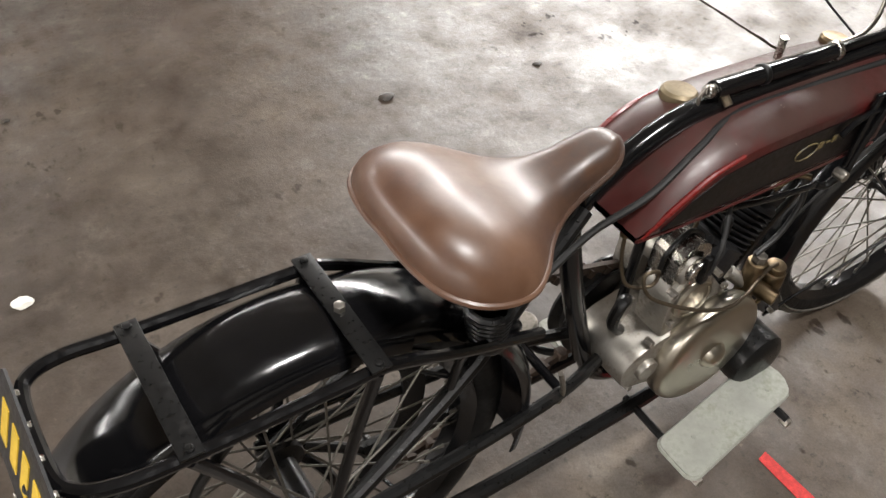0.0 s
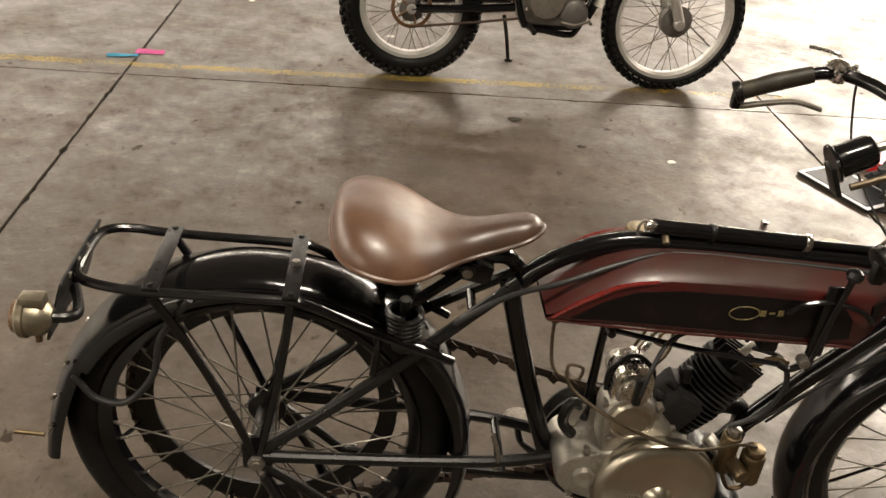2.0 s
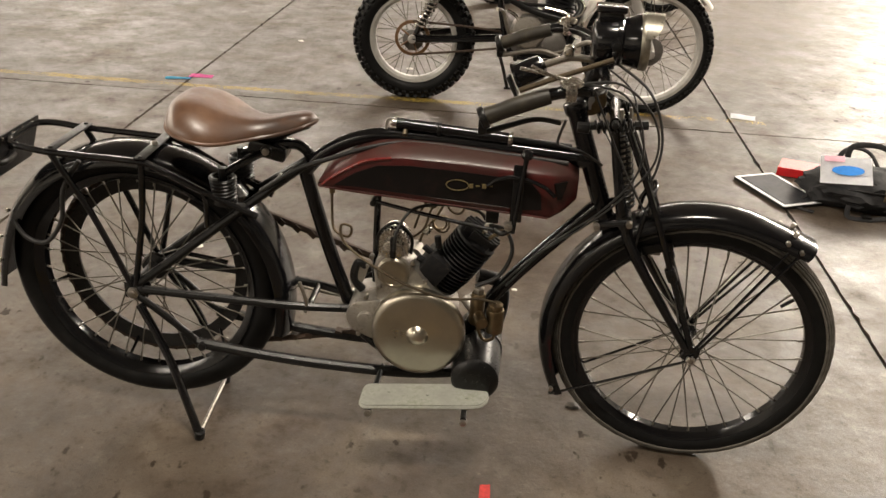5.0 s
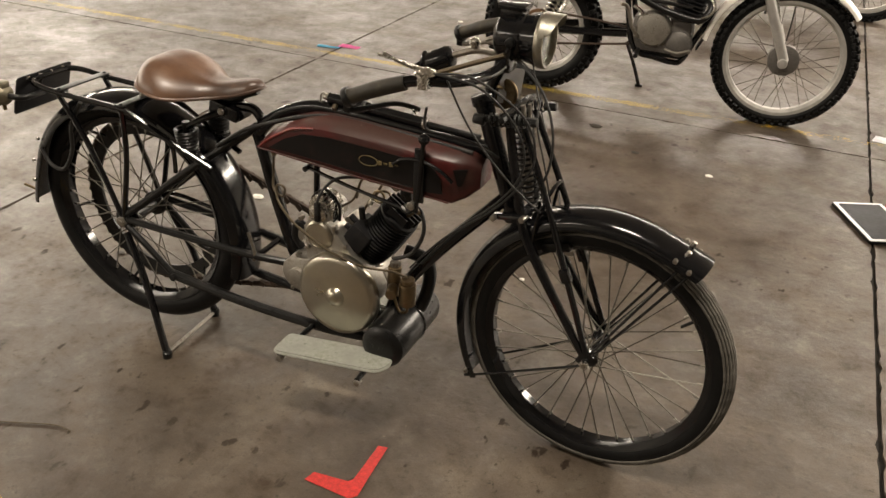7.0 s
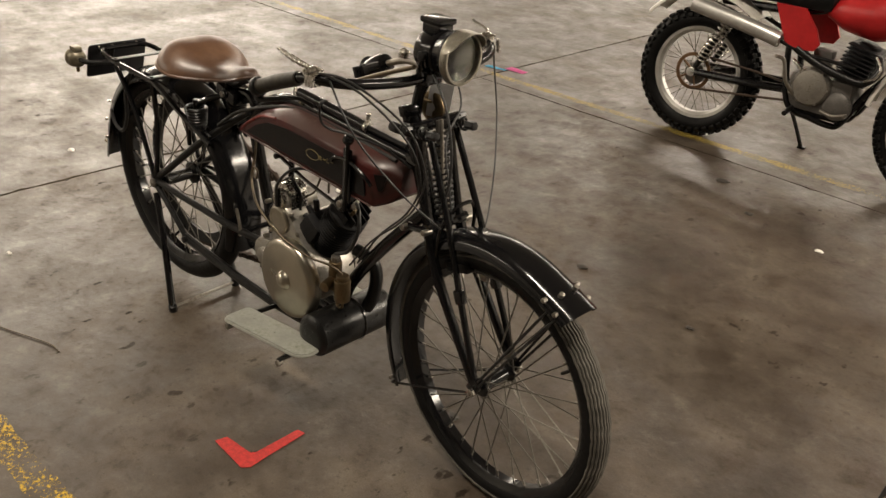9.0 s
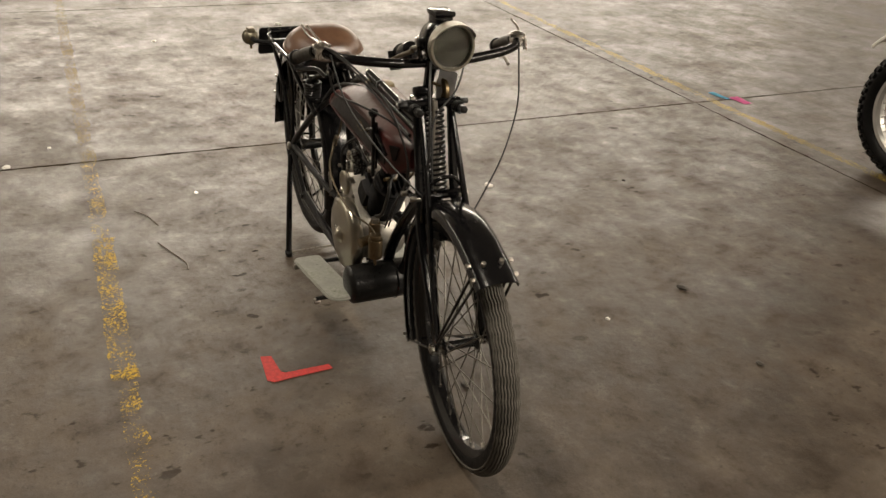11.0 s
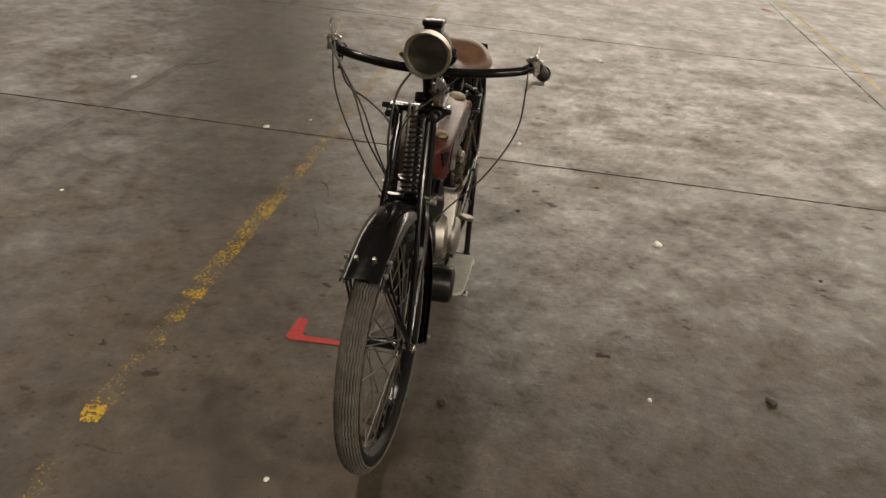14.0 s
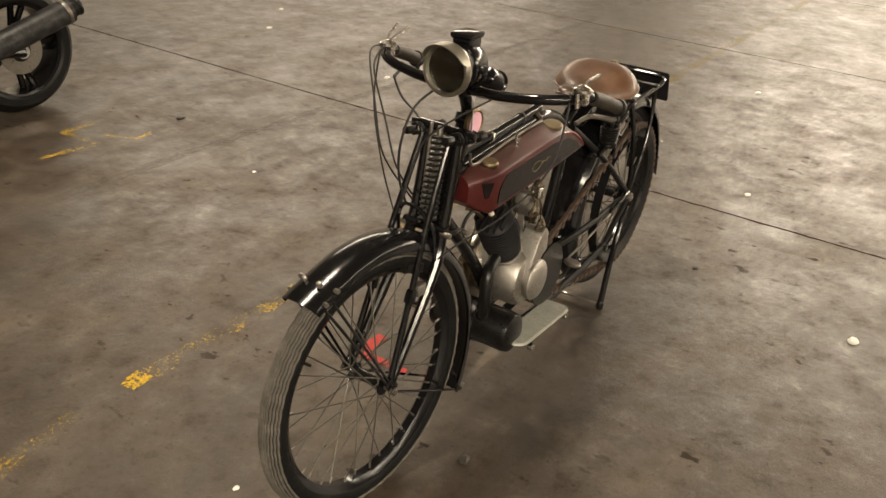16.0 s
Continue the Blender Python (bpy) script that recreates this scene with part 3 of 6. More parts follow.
BARS = BM @ Matrix.Translation(HEAD + Vector((0, 0.008, 0))) @ Matrix.Rotation(radians(-1.2), 4, Vector((-0.376, 0, 0.927))) @ Matrix.Translation(-HEAD)

# rear wheel
rw = holder("rear_wheel", bike)
part("tyre", ring_of(bmesh.new(), RC, tyre_section(0.334, 0.031, 0.034), 80), RUBBER, rw)
part("rim", ring_of(bmesh.new(), RC, rim_section(0.272, 0.016, 0.024), 80), BLACK, rw)
part("belt_rim", ring_of(bmesh.new(), (RC[0], 0.062, RC[2]), [(0.236, -0.014), (0.236, 0.014), (0.228, 0.012), (0.205, 0.004), (0.203, -0.006), (0.228, -0.012)], 64), BLACK_DULL, rw, "worn belt pulley rim")
for k in range(6):
    a = radians(60 * k + 12)
    p = Vector((RC[0] + 0.226 * math.cos(a), 0.056, RC[2] + 0.226 * math.sin(a)))
    q = Vector((RC[0] + 0.262 * math.cos(a), 0.014, RC[2] + 0.262 * math.sin(a)))
    tube("rim_bracket", [p, q], 0.004, BLACK, rw, sides=6)
lathe("hub", (RC[0], -0.062, RC[2]), (RC[0], 0.062, RC[2]), [(0.010, 0), (0.030, 0.002), (0.032, 0.006), (0.030, 0.010), (0.019, 0.016), (0.018, 0.10), (0.034, 0.106), (0.036, 0.114), (0.03, 0.12), (0.012, 0.124)], BLACK_DULL, rw)
drum("axle", (RC[0], -0.098, RC[2]), (RC[0], 0.098, RC[2]), 0.008, STEEL, rw)
for s in (-1, 1):
    drum("axle_nut", (RC[0], s * 0.083, RC[2]), (RC[0], s * 0.095, RC[2]), 0.015, STEEL, rw, sides=6)
spokes(rw, RC, 0.030, 0.054, 0.258, 36, 0.0018, SPOKE)
for k in range(36):
    a = 2 * math.pi * k / 36
    p = Vector((RC[0] + 0.259 * math.cos(a), (0.004 if k % 2 else -0.004), RC[2] + 0.259 * math.sin(a)))
    part("nipple", sweep(bmesh.new(), [p, p - Vector((math.cos(a), 0, math.sin(a))) * 0.015], 0.0028, 6), STEEL, rw)

# front wheel, turned with the fork
CUR[0] = STEER
fw = holder("front_wheel", bike)
part("tyre", ring_of(bmesh.new(), FC, tyre_section(0.323, 0.028, 0.0295), 80), RUBBER, fw)
bm = bmesh.new()
for k in range(-5, 6):
    t = k / 5 * radians(66)
    r, y = 0.2922 + 0.0318 * math.cos(t), 0.0286 * math.sin(t)
    pts = []
    for i in range(240):
        a = 2 * math.pi * i / 240
        w = 0.0011 * math.sin(i * math.pi * 0.5)
        pts.append(Vector((FC[0] + r * math.cos(a), y + w, FC[2] + r * math.sin(a))))
    sweep(bm, pts, 0.0029, 6, True)
part("tread", bm, TREAD, fw, "dusty grey wavy ribbed tread")
part("rim", ring_of(bmesh.new(), FC, rim_section(0.273, 0.013, 0.021), 80), BLACK, fw)
lathe("hub", (FC[0], -0.05, FC[2]), (FC[0], 0.05, FC[2]), [(0.008, 0), (0.021, 0.002), (0.023, 0.005), (0.021, 0.009), (0.013, 0.016), (0.012, 0.05), (0.013, 0.084), (0.021, 0.091), (0.023, 0.095), (0.008, 0.1)], BLACK, fw)
drum("axle", (FC[0], -0.082, FC[2]), (FC[0], 0.082, FC[2]), 0.006, STEEL, fw)
for s in (-1, 1):
    drum("axle_nut", (FC[0], s * 0.071, FC[2]), (FC[0], s * 0.081, FC[2]), 0.012, CHROME, fw, sides=6)
spokes(fw, FC, 0.020, 0.044, 0.261, 36, 0.0018, SPOKE, 58)
for k in range(36):
    a = 2 * math.pi * k / 36
    p = Vector((FC[0] + 0.261 * math.cos(a), (0.004 if k % 2 else -0.004), FC[2] + 0.261 * math.sin(a)))
    part("nipple", sweep(bmesh.new(), [p, p - Vector((math.cos(a), 0, math.sin(a))) * 0.015], 0.0028, 6), STEEL, fw)
p = Vector((FC[0] + 0.258 * math.cos(radians(36)), 0, FC[2] + 0.258 * math.sin(radians(36))))
tube("valve", [p, p + Vector((-0.024, 0, -0.022))], 0.004, BLACK_DULL, fw)

# front mudguard and its stays
fg = part("front_mudguard", mudguard(FC, 0.358, 53.5, 211, 0.050, 0.033, 56, 0.004, 0.016), BLACK, bike)
for s in (-1, 1):
    for a, b in ((57, 0.004), (61, -0.004)):
        q = (FC[0] + 0.335 * math.cos(radians(a)), s * 0.044, FC[2] + 0.335 * math.sin(radians(a)))
        tube("guard_stay", [(FC[0] + b, s * 0.066, FC[2] + 0.008), q], 0.0035, BLACK, bike, sides=8)
    q = (FC[0] - 0.33 * math.cos(radians(29)), s * 0.045, FC[2] - 0.342 * math.sin(radians(29)))
    tube("guard_stay", [(FC[0], s * 0.07, FC[2] - 0.004), q, (q[0] - 0.012, s * 0.046, q[2] + 0.001)], 0.0032, BLACK, bike, sides=8)
    for a in (58, 64, 207):
        q = Vector((FC[0] + 0.347 * math.cos(radians(a)), s * 0.044, FC[2] + 0.347 * math.sin(radians(a))))
        drum("bolt", q, q + Vector((0, s * 0.011, 0)), 0.0055, STEEL, fg, sides=6)
p = Vector((FC[0] + 0.357 * math.cos(radians(62)), 0.02, FC[2] + 0.357 * math.sin(radians(62))))
drum("bolt", p, p + Vector((0.006, 0, 0.014)), 0.006, STEEL, fg, sides=6)
p = Vector((FC[0] + 0.357 * math.cos(radians(62)), -0.022, FC[2] + 0.357 * math.sin(radians(62))))
drum("bolt", p, p + Vector((0.006, 0, 0.012)), 0.006, STEEL, fg, sides=6)

# girder fork
fork = holder("girder_fork", bike)
for s in (-1, 1):
    tube("fork_blade", [(1.066, s * 0.044, 0.862), (1.090, s * 0.044, 0.74), (1.118, s * 0.046, 0.63), (1.162, s * 0.056, 0.545), (1.308, s * 0.062, 0.332)], [0.0095, 0.011, 0.0135, 0.0125, 0.009], BLACK, fork)
    tube("fork_strut", [(1.094, s * 0.038, 0.85), (1.170, s * 0.045, 0.69), (1.245, s * 0.056, 0.51), (1.312, s * 0.063, 0.345)], 0.0075, BLACK, fork)
    box("fork_end", (1.312, s * 0.064, 0.332), (0.03, 0.010, 0.042), BLACK, fork, "", 0.004, (0, 28, 0))
    box("fork_lug", (1.238, s * 0.055, 0.525), (0.024, 0.018, 0.034), BLACK, fork, "", 0.005, (0, -24, 0))
    tube("link", [(1.004, s * 0.052, 0.842), (1.07, s * 0.052, 0.852)], 0.008, BLACK_DULL, fork)
    coil("link_spring", (1.028, s * 0.055, 0.845), (1.108, s * 0.055, 0.858), 0.0125, 0.0028, 7, BLACK_DULL, fork)
    drum("spring_nut", (1.108, s * 0.055, 0.858), (1.136, s * 0.055, 0.862), 0.010, BLACK_DULL, fork, sides=6)
    drum("link_nut", (0.992, s * 0.058, 0.842), (1.018, s * 0.058, 0.842), 0.012, BLACK_DULL, fork, sides=8)
    tube("lower_link", [(1.058, s * 0.058, 0.625), (1.09, s * 0.06, 0.632), (1.13, s * 0.058, 0.640)], 0.008, BLACK, fork)
    drum("link_pin", (1.06, s * 0.05, 0.626), (1.06, s * 0.078, 0.626), 0.007, STEEL, fork)
    drum("link_pin", (1.128, s * 0.05, 0.64), (1.128, s * 0.076, 0.64), 0.007, STEEL, fork)
tube("top_bridge", [(1.068, -0.066, 0.862), (1.068, 0.066, 0.862)], 0.011, BLACK, fork)
drum("bridge_nut", (1.068, 0.066, 0.862), (1.068, 0.088, 0.862), 0.008, BLACK_DULL, fork, sides=6)
drum("bridge_nut", (1.068, -0.066, 0.862), (1.068, -0.088, 0.862), 0.008, BLACK_DULL, fork, sides=6)
tube("crown", [(1.122, -0.06, 0.642), (1.122, 0.06, 0.642)], 0.012, BLACK, fork)
tube("guard_hoop", [(1.15, -0.052, 0.585), (1.16, -0.05, 0.66), (1.175, -0.025, 0.705), (1.178, 0.0, 0.713), (1.175, 0.025, 0.705), (1.16, 0.05, 0.66), (1.15, 0.052, 0.585)], 0.0045, BLACK, fork)
coil("main_spring", (1.118, 0, 0.655), (1.080, 0, 0.855), 0.020, 0.0036, 16, BLACK_DULL, fork, "black coil spring")
tube("spring_guide", [(1.118, 0, 0.64), (1.078, 0, 0.87)], 0.007, STEEL, fork)
tube("speed_rod", [(1.128, -0.012, 0.64), (1.098, -0.01, 0.88)], 0.0042, STEEL, fork, "bare steel rod")
box("fork_clip", (1.205, 0.052, 0.53), (0.03, 0.02, 0.028), ALLOY, fork, "", 0.004)
box("brake_block", (1.20, 0, 0.573), (0.07, 0.07, 0.022), BLACK_DULL, fork, "", 0.004, (0, -18, 0))

# handlebar, lamp and horn
CUR[0] = BARS
bar = holder("handlebar", bike)
half = [(1.028, 0.0, 0.950), (1.032, 0.09, 0.953), (1.022, 0.18, 0.962), (0.996, 0.232, 0.967), (0.955, 0.256, 0.969), (0.905, 0.267, 0.957), (0.806, 0.280, 0.914)]
tube("bar_tube", [(x, -y, z) for x, y, z in reversed(half)] + half[1:], 0.0115, BLACK, bar, sides=12)
tube("stem", [(0.993, 0, 0.85), (1.0, 0, 0.90), (1.018, 0, 0.945)], [0.013, 0.013, 0.016], BLACK, bar)
box("bar_clamp", (1.027, 0, 0.951), (0.036, 0.05, 0.034), BLACK, bar, "", 0.006)
for s in (-1, 1):
    g = [(0.804, s * 0.281, 0.915), (0.83, s * 0.277, 0.926), (0.862, s * 0.273, 0.940), (0.92, s * 0.266, 0.961)]
    tube("grip", g, [0.0165, 0.0155, 0.0165, 0.0150], GRIP, bar, "old olive-brown rubber grip" if s < 0 else "black rubber grip", sides=16)
    drum("grip_flange", (0.796, s * 0.282, 0.911), (0.808, s * 0.280, 0.917), 0.021, BLACK_DULL, bar)
    tube("inverted_lever", [(0.802, s * 0.281, 0.901), (0.811, s * 0.280, 0.889), (0.85, s * 0.270, 0.900), (0.90, s * 0.256, 0.912), (0.945, s * 0.246, 0.905)], [0.006, 0.006, 0.0055, 0.005, 0.0045], STEEL if s > 0 else BLACK_DULL, bar, "bare steel lever" if s > 0 else "", flat=1.0)
    box("lever_pivot", (0.802, s * 0.281, 0.898), (0.016, 0.014, 0.03), BLACK_DULL, bar, "", 0.003)
    lathe("control_body", (0.958, s * 0.258, 0.979), (0.956, s * 0.258, 0.995), [(0.016, 0), (0.022, 0.002), (0.022, 0.008), (0.015, 0.012), (0.006, 0.016), (0, 0.017)], CHROME, bar, "nickel lever body", 24)
    box("control_clamp", (0.958, s * 0.258, 0.969), (0.022, 0.032, 0.03), CHROME, bar, "", 0.004)
for dy, dz, ln in ((0.0, 0.010, 0.095), (0.018, 0.020, 0.075)):
    tube("control_lever", [(0.957, -0.258, 0.989), (0.922, -0.262 - dy, 0.993 + dz * 0.4), (0.957 - ln, -0.268 - dy, 0.997 + dz)], [0.004, 0.003, 0.0035], CHROME, bar, "thin nickel lever")
tube("control_lever", [(0.957, 0.258, 0.989), (0.950, 0.262, 1.001), (0.90, 0.268, 1.009)], [0.004, 0.003, 0.0035], CHROME, bar, "thin nickel lever")

# head lamp
lamp = holder("head_lamp", bike)
LA, LB = Vector((1.000, 0.010, 1.004)), Vector((1.118, 0.010, 1.008))
lathe("lamp_body", LA, LB, [(0, 0), (0.030, 0.0), (0.041, 0.006), (0.046, 0.014), (0.046, 0.05), (0.0505, 0.052), (0.0505, 0.060), (0.047, 0.064), (0.052, 0.085), (0.055, 0.092), (0.055, 0.100), (0.048, 0.100), (0.045, 0.088), (0.030, 0.060), (0.012, 0.045), (0, 0.044)], BLACK, lamp, "", 40)
lathe("lamp_rim", LA, LB, [(0.0555, 0.097), (0.0575, 0.100), (0.0575, 0.112), (0.055, 0.116), (0.050, 0.116), (0.0485, 0.112), (0.0485, 0.102), (0.055, 0.097), (0.0555, 0.097)], LAMPRIM, lamp, "tarnished pale plated rim", 40)
lathe("reflector", LA, LB, [(0.047, 0.101), (0.036, 0.078), (0.02, 0.062), (0.007, 0.056), (0, 0.055), (0, 0.054), (0.007, 0.055), (0.02, 0.061), (0.037, 0.077), (0.048, 0.101)], REFLECTOR, lamp, "dull silvered reflector", 32)
lathe("bulb", LA, LB, [(0.004, 0.055), (0.005, 0.07), (0.010, 0.08), (0.010, 0.088), (0, 0.094)], GLASS, lamp, "", 16)
g = lathe("lens", LA, LB, [(0.049, 0.105), (0.03, 0.110), (0.0, 0.112), (0, 0.109), (0.03, 0.107), (0.049, 0.102)], GLASS, lamp, "cloudy lamp glass", 32)
g.visible_shadow = False
bm = bmesh.new()
m = frame_of(LA, LB)
rows = []
for i in range(15):
    a = radians(-72 + 144 * i / 14)
    # the track frame's x axis decides where up lies
    reach = 0.030 * math.cos(math.radians(-72 + 144 * i / 14)) ** 0.8 if abs(i - 7) < 7 else 0.004
    d = m.to_3x3().inverted() @ Vector((0, 0, 1))
    e = m.to_3x3().inverted() @ Vector((0, 1, 0))
    o = d * math.cos(a) + e * math.sin(a)
    rows.append([bm.verts.new(m @ (o * rr + Vector((0, 0, zz)))) for rr, zz in ((0.0590, 0.104), (0.0575, 0.112 + reach), (0.0555, 0.112 + reach), (0.0575, 0.104))])
for a, b in zip(rows, rows[1:]):
    for k in range(4):
        bm.faces.new((a[k], a[(k + 1) % 4], b[(k + 1) % 4], b[k]))
bm.faces.new(rows[0])
bm.faces.new(rows[-1][::-1])
part("visor", bm, LAMPRIM, lamp, "tarnished peaked visor")
box("vent_base", (1.034, 0.010, 1.054), (0.052, 0.044, 0.022), BLACK, lamp, "", 0.006)
box("vent_cap", (1.034, 0.010, 1.070), (0.062, 0.052, 0.014), BLACK, lamp, "", 0.006)
for s in (-1, 1):
    drum("lamp_pivot", (1.048, 0.010 + s * 0.044, 1.006), (1.048, 0.010 + s * 0.062, 1.006), 0.010, BLACK_DULL, lamp)
    tube("lamp_bracket", [(1.048, 0.010 + s * 0.056, 1.004), (1.046, 0.010 + s * 0.056, 0.985), (1.043, s * 0.04, 0.962)], 0.006, BLACK, lamp)
tube("prop_rod", [(1.045, -0.064, 0.985), (0.95, -0.064, 0.945), (0.862, -0.06, 0.905)], 0.0055, PIPE, lamp, "dull brownish rod")

# bulb horn behind the lamp
horn = holder("horn", bike)
lathe("horn_body", (0.850, -0.012, 0.918), (0.925, -0.012, 0.958), [(0, 0), (0.030, 0), (0.031, 0.004), (0.026, 0.008), (0.025, 0.055), (0.022, 0.062), (0.010, 0.068), (0, 0.07)], BLACK, horn)
tube("horn_pipe", [(0.91, -0.012, 0.95), (0.96, -0.008, 0.968), (1.0, 0.0, 0.965), (1.03, 0.0, 0.955)], 0.0075, STEEL, horn)
box("horn_flange", (0.846, -0.035, 0.905), (0.008, 0.03, 0.05), BLACK_DULL, horn, "", 0.002, (0, -28, 0))
tube("horn_bracket", [(0.97, 0.02, 0.985), (1.0, 0.02, 0.995), (1.02, 0.0, 0.97)], 0.005, STEEL, horn)
lathe("horn_cap", (0.955, -0.01, 0.975), (0.96, -0.01, 1.0), [(0.010, 0), (0.012, 0.006), (0.012, 0.014), (0.004, 0.02), (0, 0.021)], CHROME, horn, "", 16)

# licence disc and lot tag
disc = holder("licence_holder", bike)
lathe("brass_ring", (1.015, 0.026, 0.872), (1.015, 0.042, 0.872), [(0.030, 0), (0.035, 0.002), (0.035, 0.010), (0.030, 0.013), (0.027, 0.011), (0.027, 0.004), (0.010, 0.003), (0.010, 0.001), (0.030, 0)], BRASS, disc, "brass ring", 32)
lathe("paper_disc", (1.015, 0.034, 0.872), (1.015, 0.040, 0.872), [(0, 0), (0.0275, 0), (0.0275, 0.002), (0, 0.0022)], PAPERPINK, disc, "faded pink paper disc", 32)
tube("holder_arm", [(1.015, 0.026, 0.885), (1.01, 0.012, 0.89), (1.0, 0.0, 0.895)], 0.004, BRASS, disc)
tag = part("lot_tag", slab_of(rounded(-0.026, -0.040, 0.026, 0.040, 0.004, 3), 0, 0.0008, pose(1.03, 0.036, 0.890, 90, 6, 36)), PAPER, bike, "small white paper tag on a string")
tube("tag_string", [(1.03, 0.036, 0.922), (1.028, 0.038, 0.936), (1.026, 0.045, 0.952)], 0.001, PAPER, bike, sides=5)

# cables from the bars
for n, pts, r, mt in (
        ("bowden_cable", [(0.970, -0.262, 0.985), (1.05, -0.24, 0.985), (1.13, -0.16, 0.90), (1.15, -0.12, 0.80), (1.10, -0.085, 0.70), (1.03, -0.07, 0.62), (0.93, -0.06, 0.53), (0.84, -0.05, 0.42)], 0.0024, CABLE),
        ("bowden_cable", [(0.970, -0.254, 0.985), (1.06, -0.22, 0.96), (1.115, -0.14, 0.86), (1.12, -0.10, 0.76), (1.06, -0.075, 0.66), (0.96, -0.06, 0.56), (0.87, -0.05, 0.44)], 0.0024, CABLE),
        ("bowden_cable", [(0.955, -0.24, 0.91), (0.945, -0.22, 0.86), (0.96, -0.16, 0.83), (1.0, -0.1, 0.80), (1.05, -0.06, 0.76)], 0.0028, CABLE),
        ("bowden_cable", [(0.99, 0.246, 0.98), (1.0, 0.248, 0.92), (1.03, 0.238, 0.82), (1.09, 0.178, 0.72), (1.15, 0.10, 0.645), (1.17, 0.06, 0.60)], 0.0022, CABLE),
        ("bowden_cable", [(1.0, -0.25, 0.975), (1.05, -0.225, 0.87), (1.11, -0.15, 0.75), (1.16, -0.07, 0.66)], 0.0022, CABLE),
        ("bowden_cable", [(1.03, 0.08, 0.94), (1.10, 0.03, 0.90), (1.12, -0.03, 0.84), (1.15, -0.045, 0.76), (1.175, -0.05, 0.68)], 0.0022, CABLE),
        ("bowden_cable", [(1.06, -0.02, 0.965), (1.13, -0.05, 0.92), (1.165, -0.06, 0.84), (1.165, -0.06, 0.76), (1.14, -0.055, 0.69)], 0.003, CABLE)):
    tube(n, pts, r, mt, bike, sides=7)
tube("exhaust_lifter_tip", [(0.99, 0.262, 0.985), (0.992, 0.266, 0.955)], 0.005, CHROME, bike)
CUR[0] = BM

# frame
frm = holder("bike_frame", bike)
tube("top_tube", [(0.392, 0, 0.665), (0.43, 0, 0.707), (0.485, 0, 0.742), (0.55, 0, 0.764), (0.62, 0, 0.768), (0.77, 0, 0.764), (1.01, 0, 0.752)], 0.016, BLACK, frm, sides=14)
tube("head_tube", [(0.985, 0, 0.860), (1.08, 0, 0.612)], 0.021, BLACK, frm, sides=16)
drum("head_cup", (0.979, 0, 0.876), (0.988, 0, 0.852), 0.026, BLACK, frm)
drum("head_cup", (1.076, 0, 0.622), (1.086, 0, 0.597), 0.026, BLACK, frm)
tube("head_lug", [(1.0, 0, 0.753), (1.03, 0, 0.750)], 0.022, BLACK, frm)
tube("seat_tube", [(0.388, 0, 0.678), (0.44, 0, 0.49), (0.500, 0, 0.312)], 0.0165, BLACK, frm, sides=14)
tube("down_tube", [(1.060, 0, 0.648), (0.93, 0, 0.503), (0.85, 0, 0.402), (0.80, 0, 0.325), (0.77, 0, 0.25)], 0.0165, BLACK, frm, sides=14)
for s in (-1, 1):
    tube("seat_stay", [(RC[0], s * 0.074, RC[2] + 0.012), (0.06, s * 0.073, 0.422), (0.214, s * 0.062, 0.548), (0.33, s * 0.035, 0.638), (0.40, s * 0.018, 0.690)], 0.0105, BLACK_DULL, frm)
    tube("chain_stay", [(RC[0], s * 0.078, RC[2] + 0.006), (0.234, s * 0.068, 0.350), (0.40, s * 0.055, 0.343), (0.505, s * 0.03, 0.335)], 0.0105, BLACK_DULL, frm)
    tube("lower_rail", [(0.13, s * 0.075, 0.223), (0.30, s * 0.072, 0.205), (0.457, s * 0.068, 0.194), (0.65, s * 0.064, 0.192), (0.80, s * 0.045, 0.20)], 0.0135, BLACK_DULL, frm)
    tube("rear_strut", [(RC[0], s * 0.08, RC[2] - 0.006), (0.06, s * 0.078, 0.29), (0.135, s * 0.075, 0.222)], 0.009, BLACK_DULL, frm)
    box("rear_lug", (RC[0], s * 0.078, RC[2]), (0.05, 0.008, 0.04), BLACK, frm, "", 0.004)
    drum("lug_bolt", (0.145, s * 0.074, 0.222), (0.145, s * 0.094, 0.222), 0.010, BLACK_DULL, frm)
tube("stay_bridge", [(0.33, -0.036, 0.638), (0.33, 0.036, 0.638)], 0.008, BLACK, frm)
tube("stay_bridge", [(0.405, -0.055, 0.343), (0.405, 0.055, 0.343)], 0.008, BLACK, frm)
tube("gearbox_tube", [(0.562, 0.0, 0.668), (0.558, 0.0, 0.55), (0.556, 0, 0.40)], 0.008, BLACK, frm)
tube("engine_cradle", [(0.50, 0, 0.32), (0.53, 0, 0.25), (0.60, 0, 0.205), (0.72, 0, 0.195)], 0.013, BLACK, frm)
tube("tank_pinch", [(0.62, -0.020, 0.776), (0.62, 0.0, 0.788), (0.62, 0.02, 0.776)], 0.006, PIPE, frm, "old bare metal clip")

# tank: stations along its length
tank = holder("fuel_tank", bike)
ST = [(0.438, 0.674, 0.662, 0.076), (0.46, 0.699, 0.661, 0.080), (0.49, 0.723, 0.660, 0.081), (0.53, 0.746, 0.658, 0.081), (0.57, 0.760, 0.656, 0.081), (0.62, 0.766, 0.653, 0.081), (0.70, 0.765, 0.648, 0.080), (0.80, 0.760, 0.642, 0.079), (0.90, 0.754, 0.637, 0.077), (0.950, 0.750, 0.632, 0.073), (0.980, 0.745, 0.646, 0.055), (1.006, 0.732, 0.668, 0.036)]


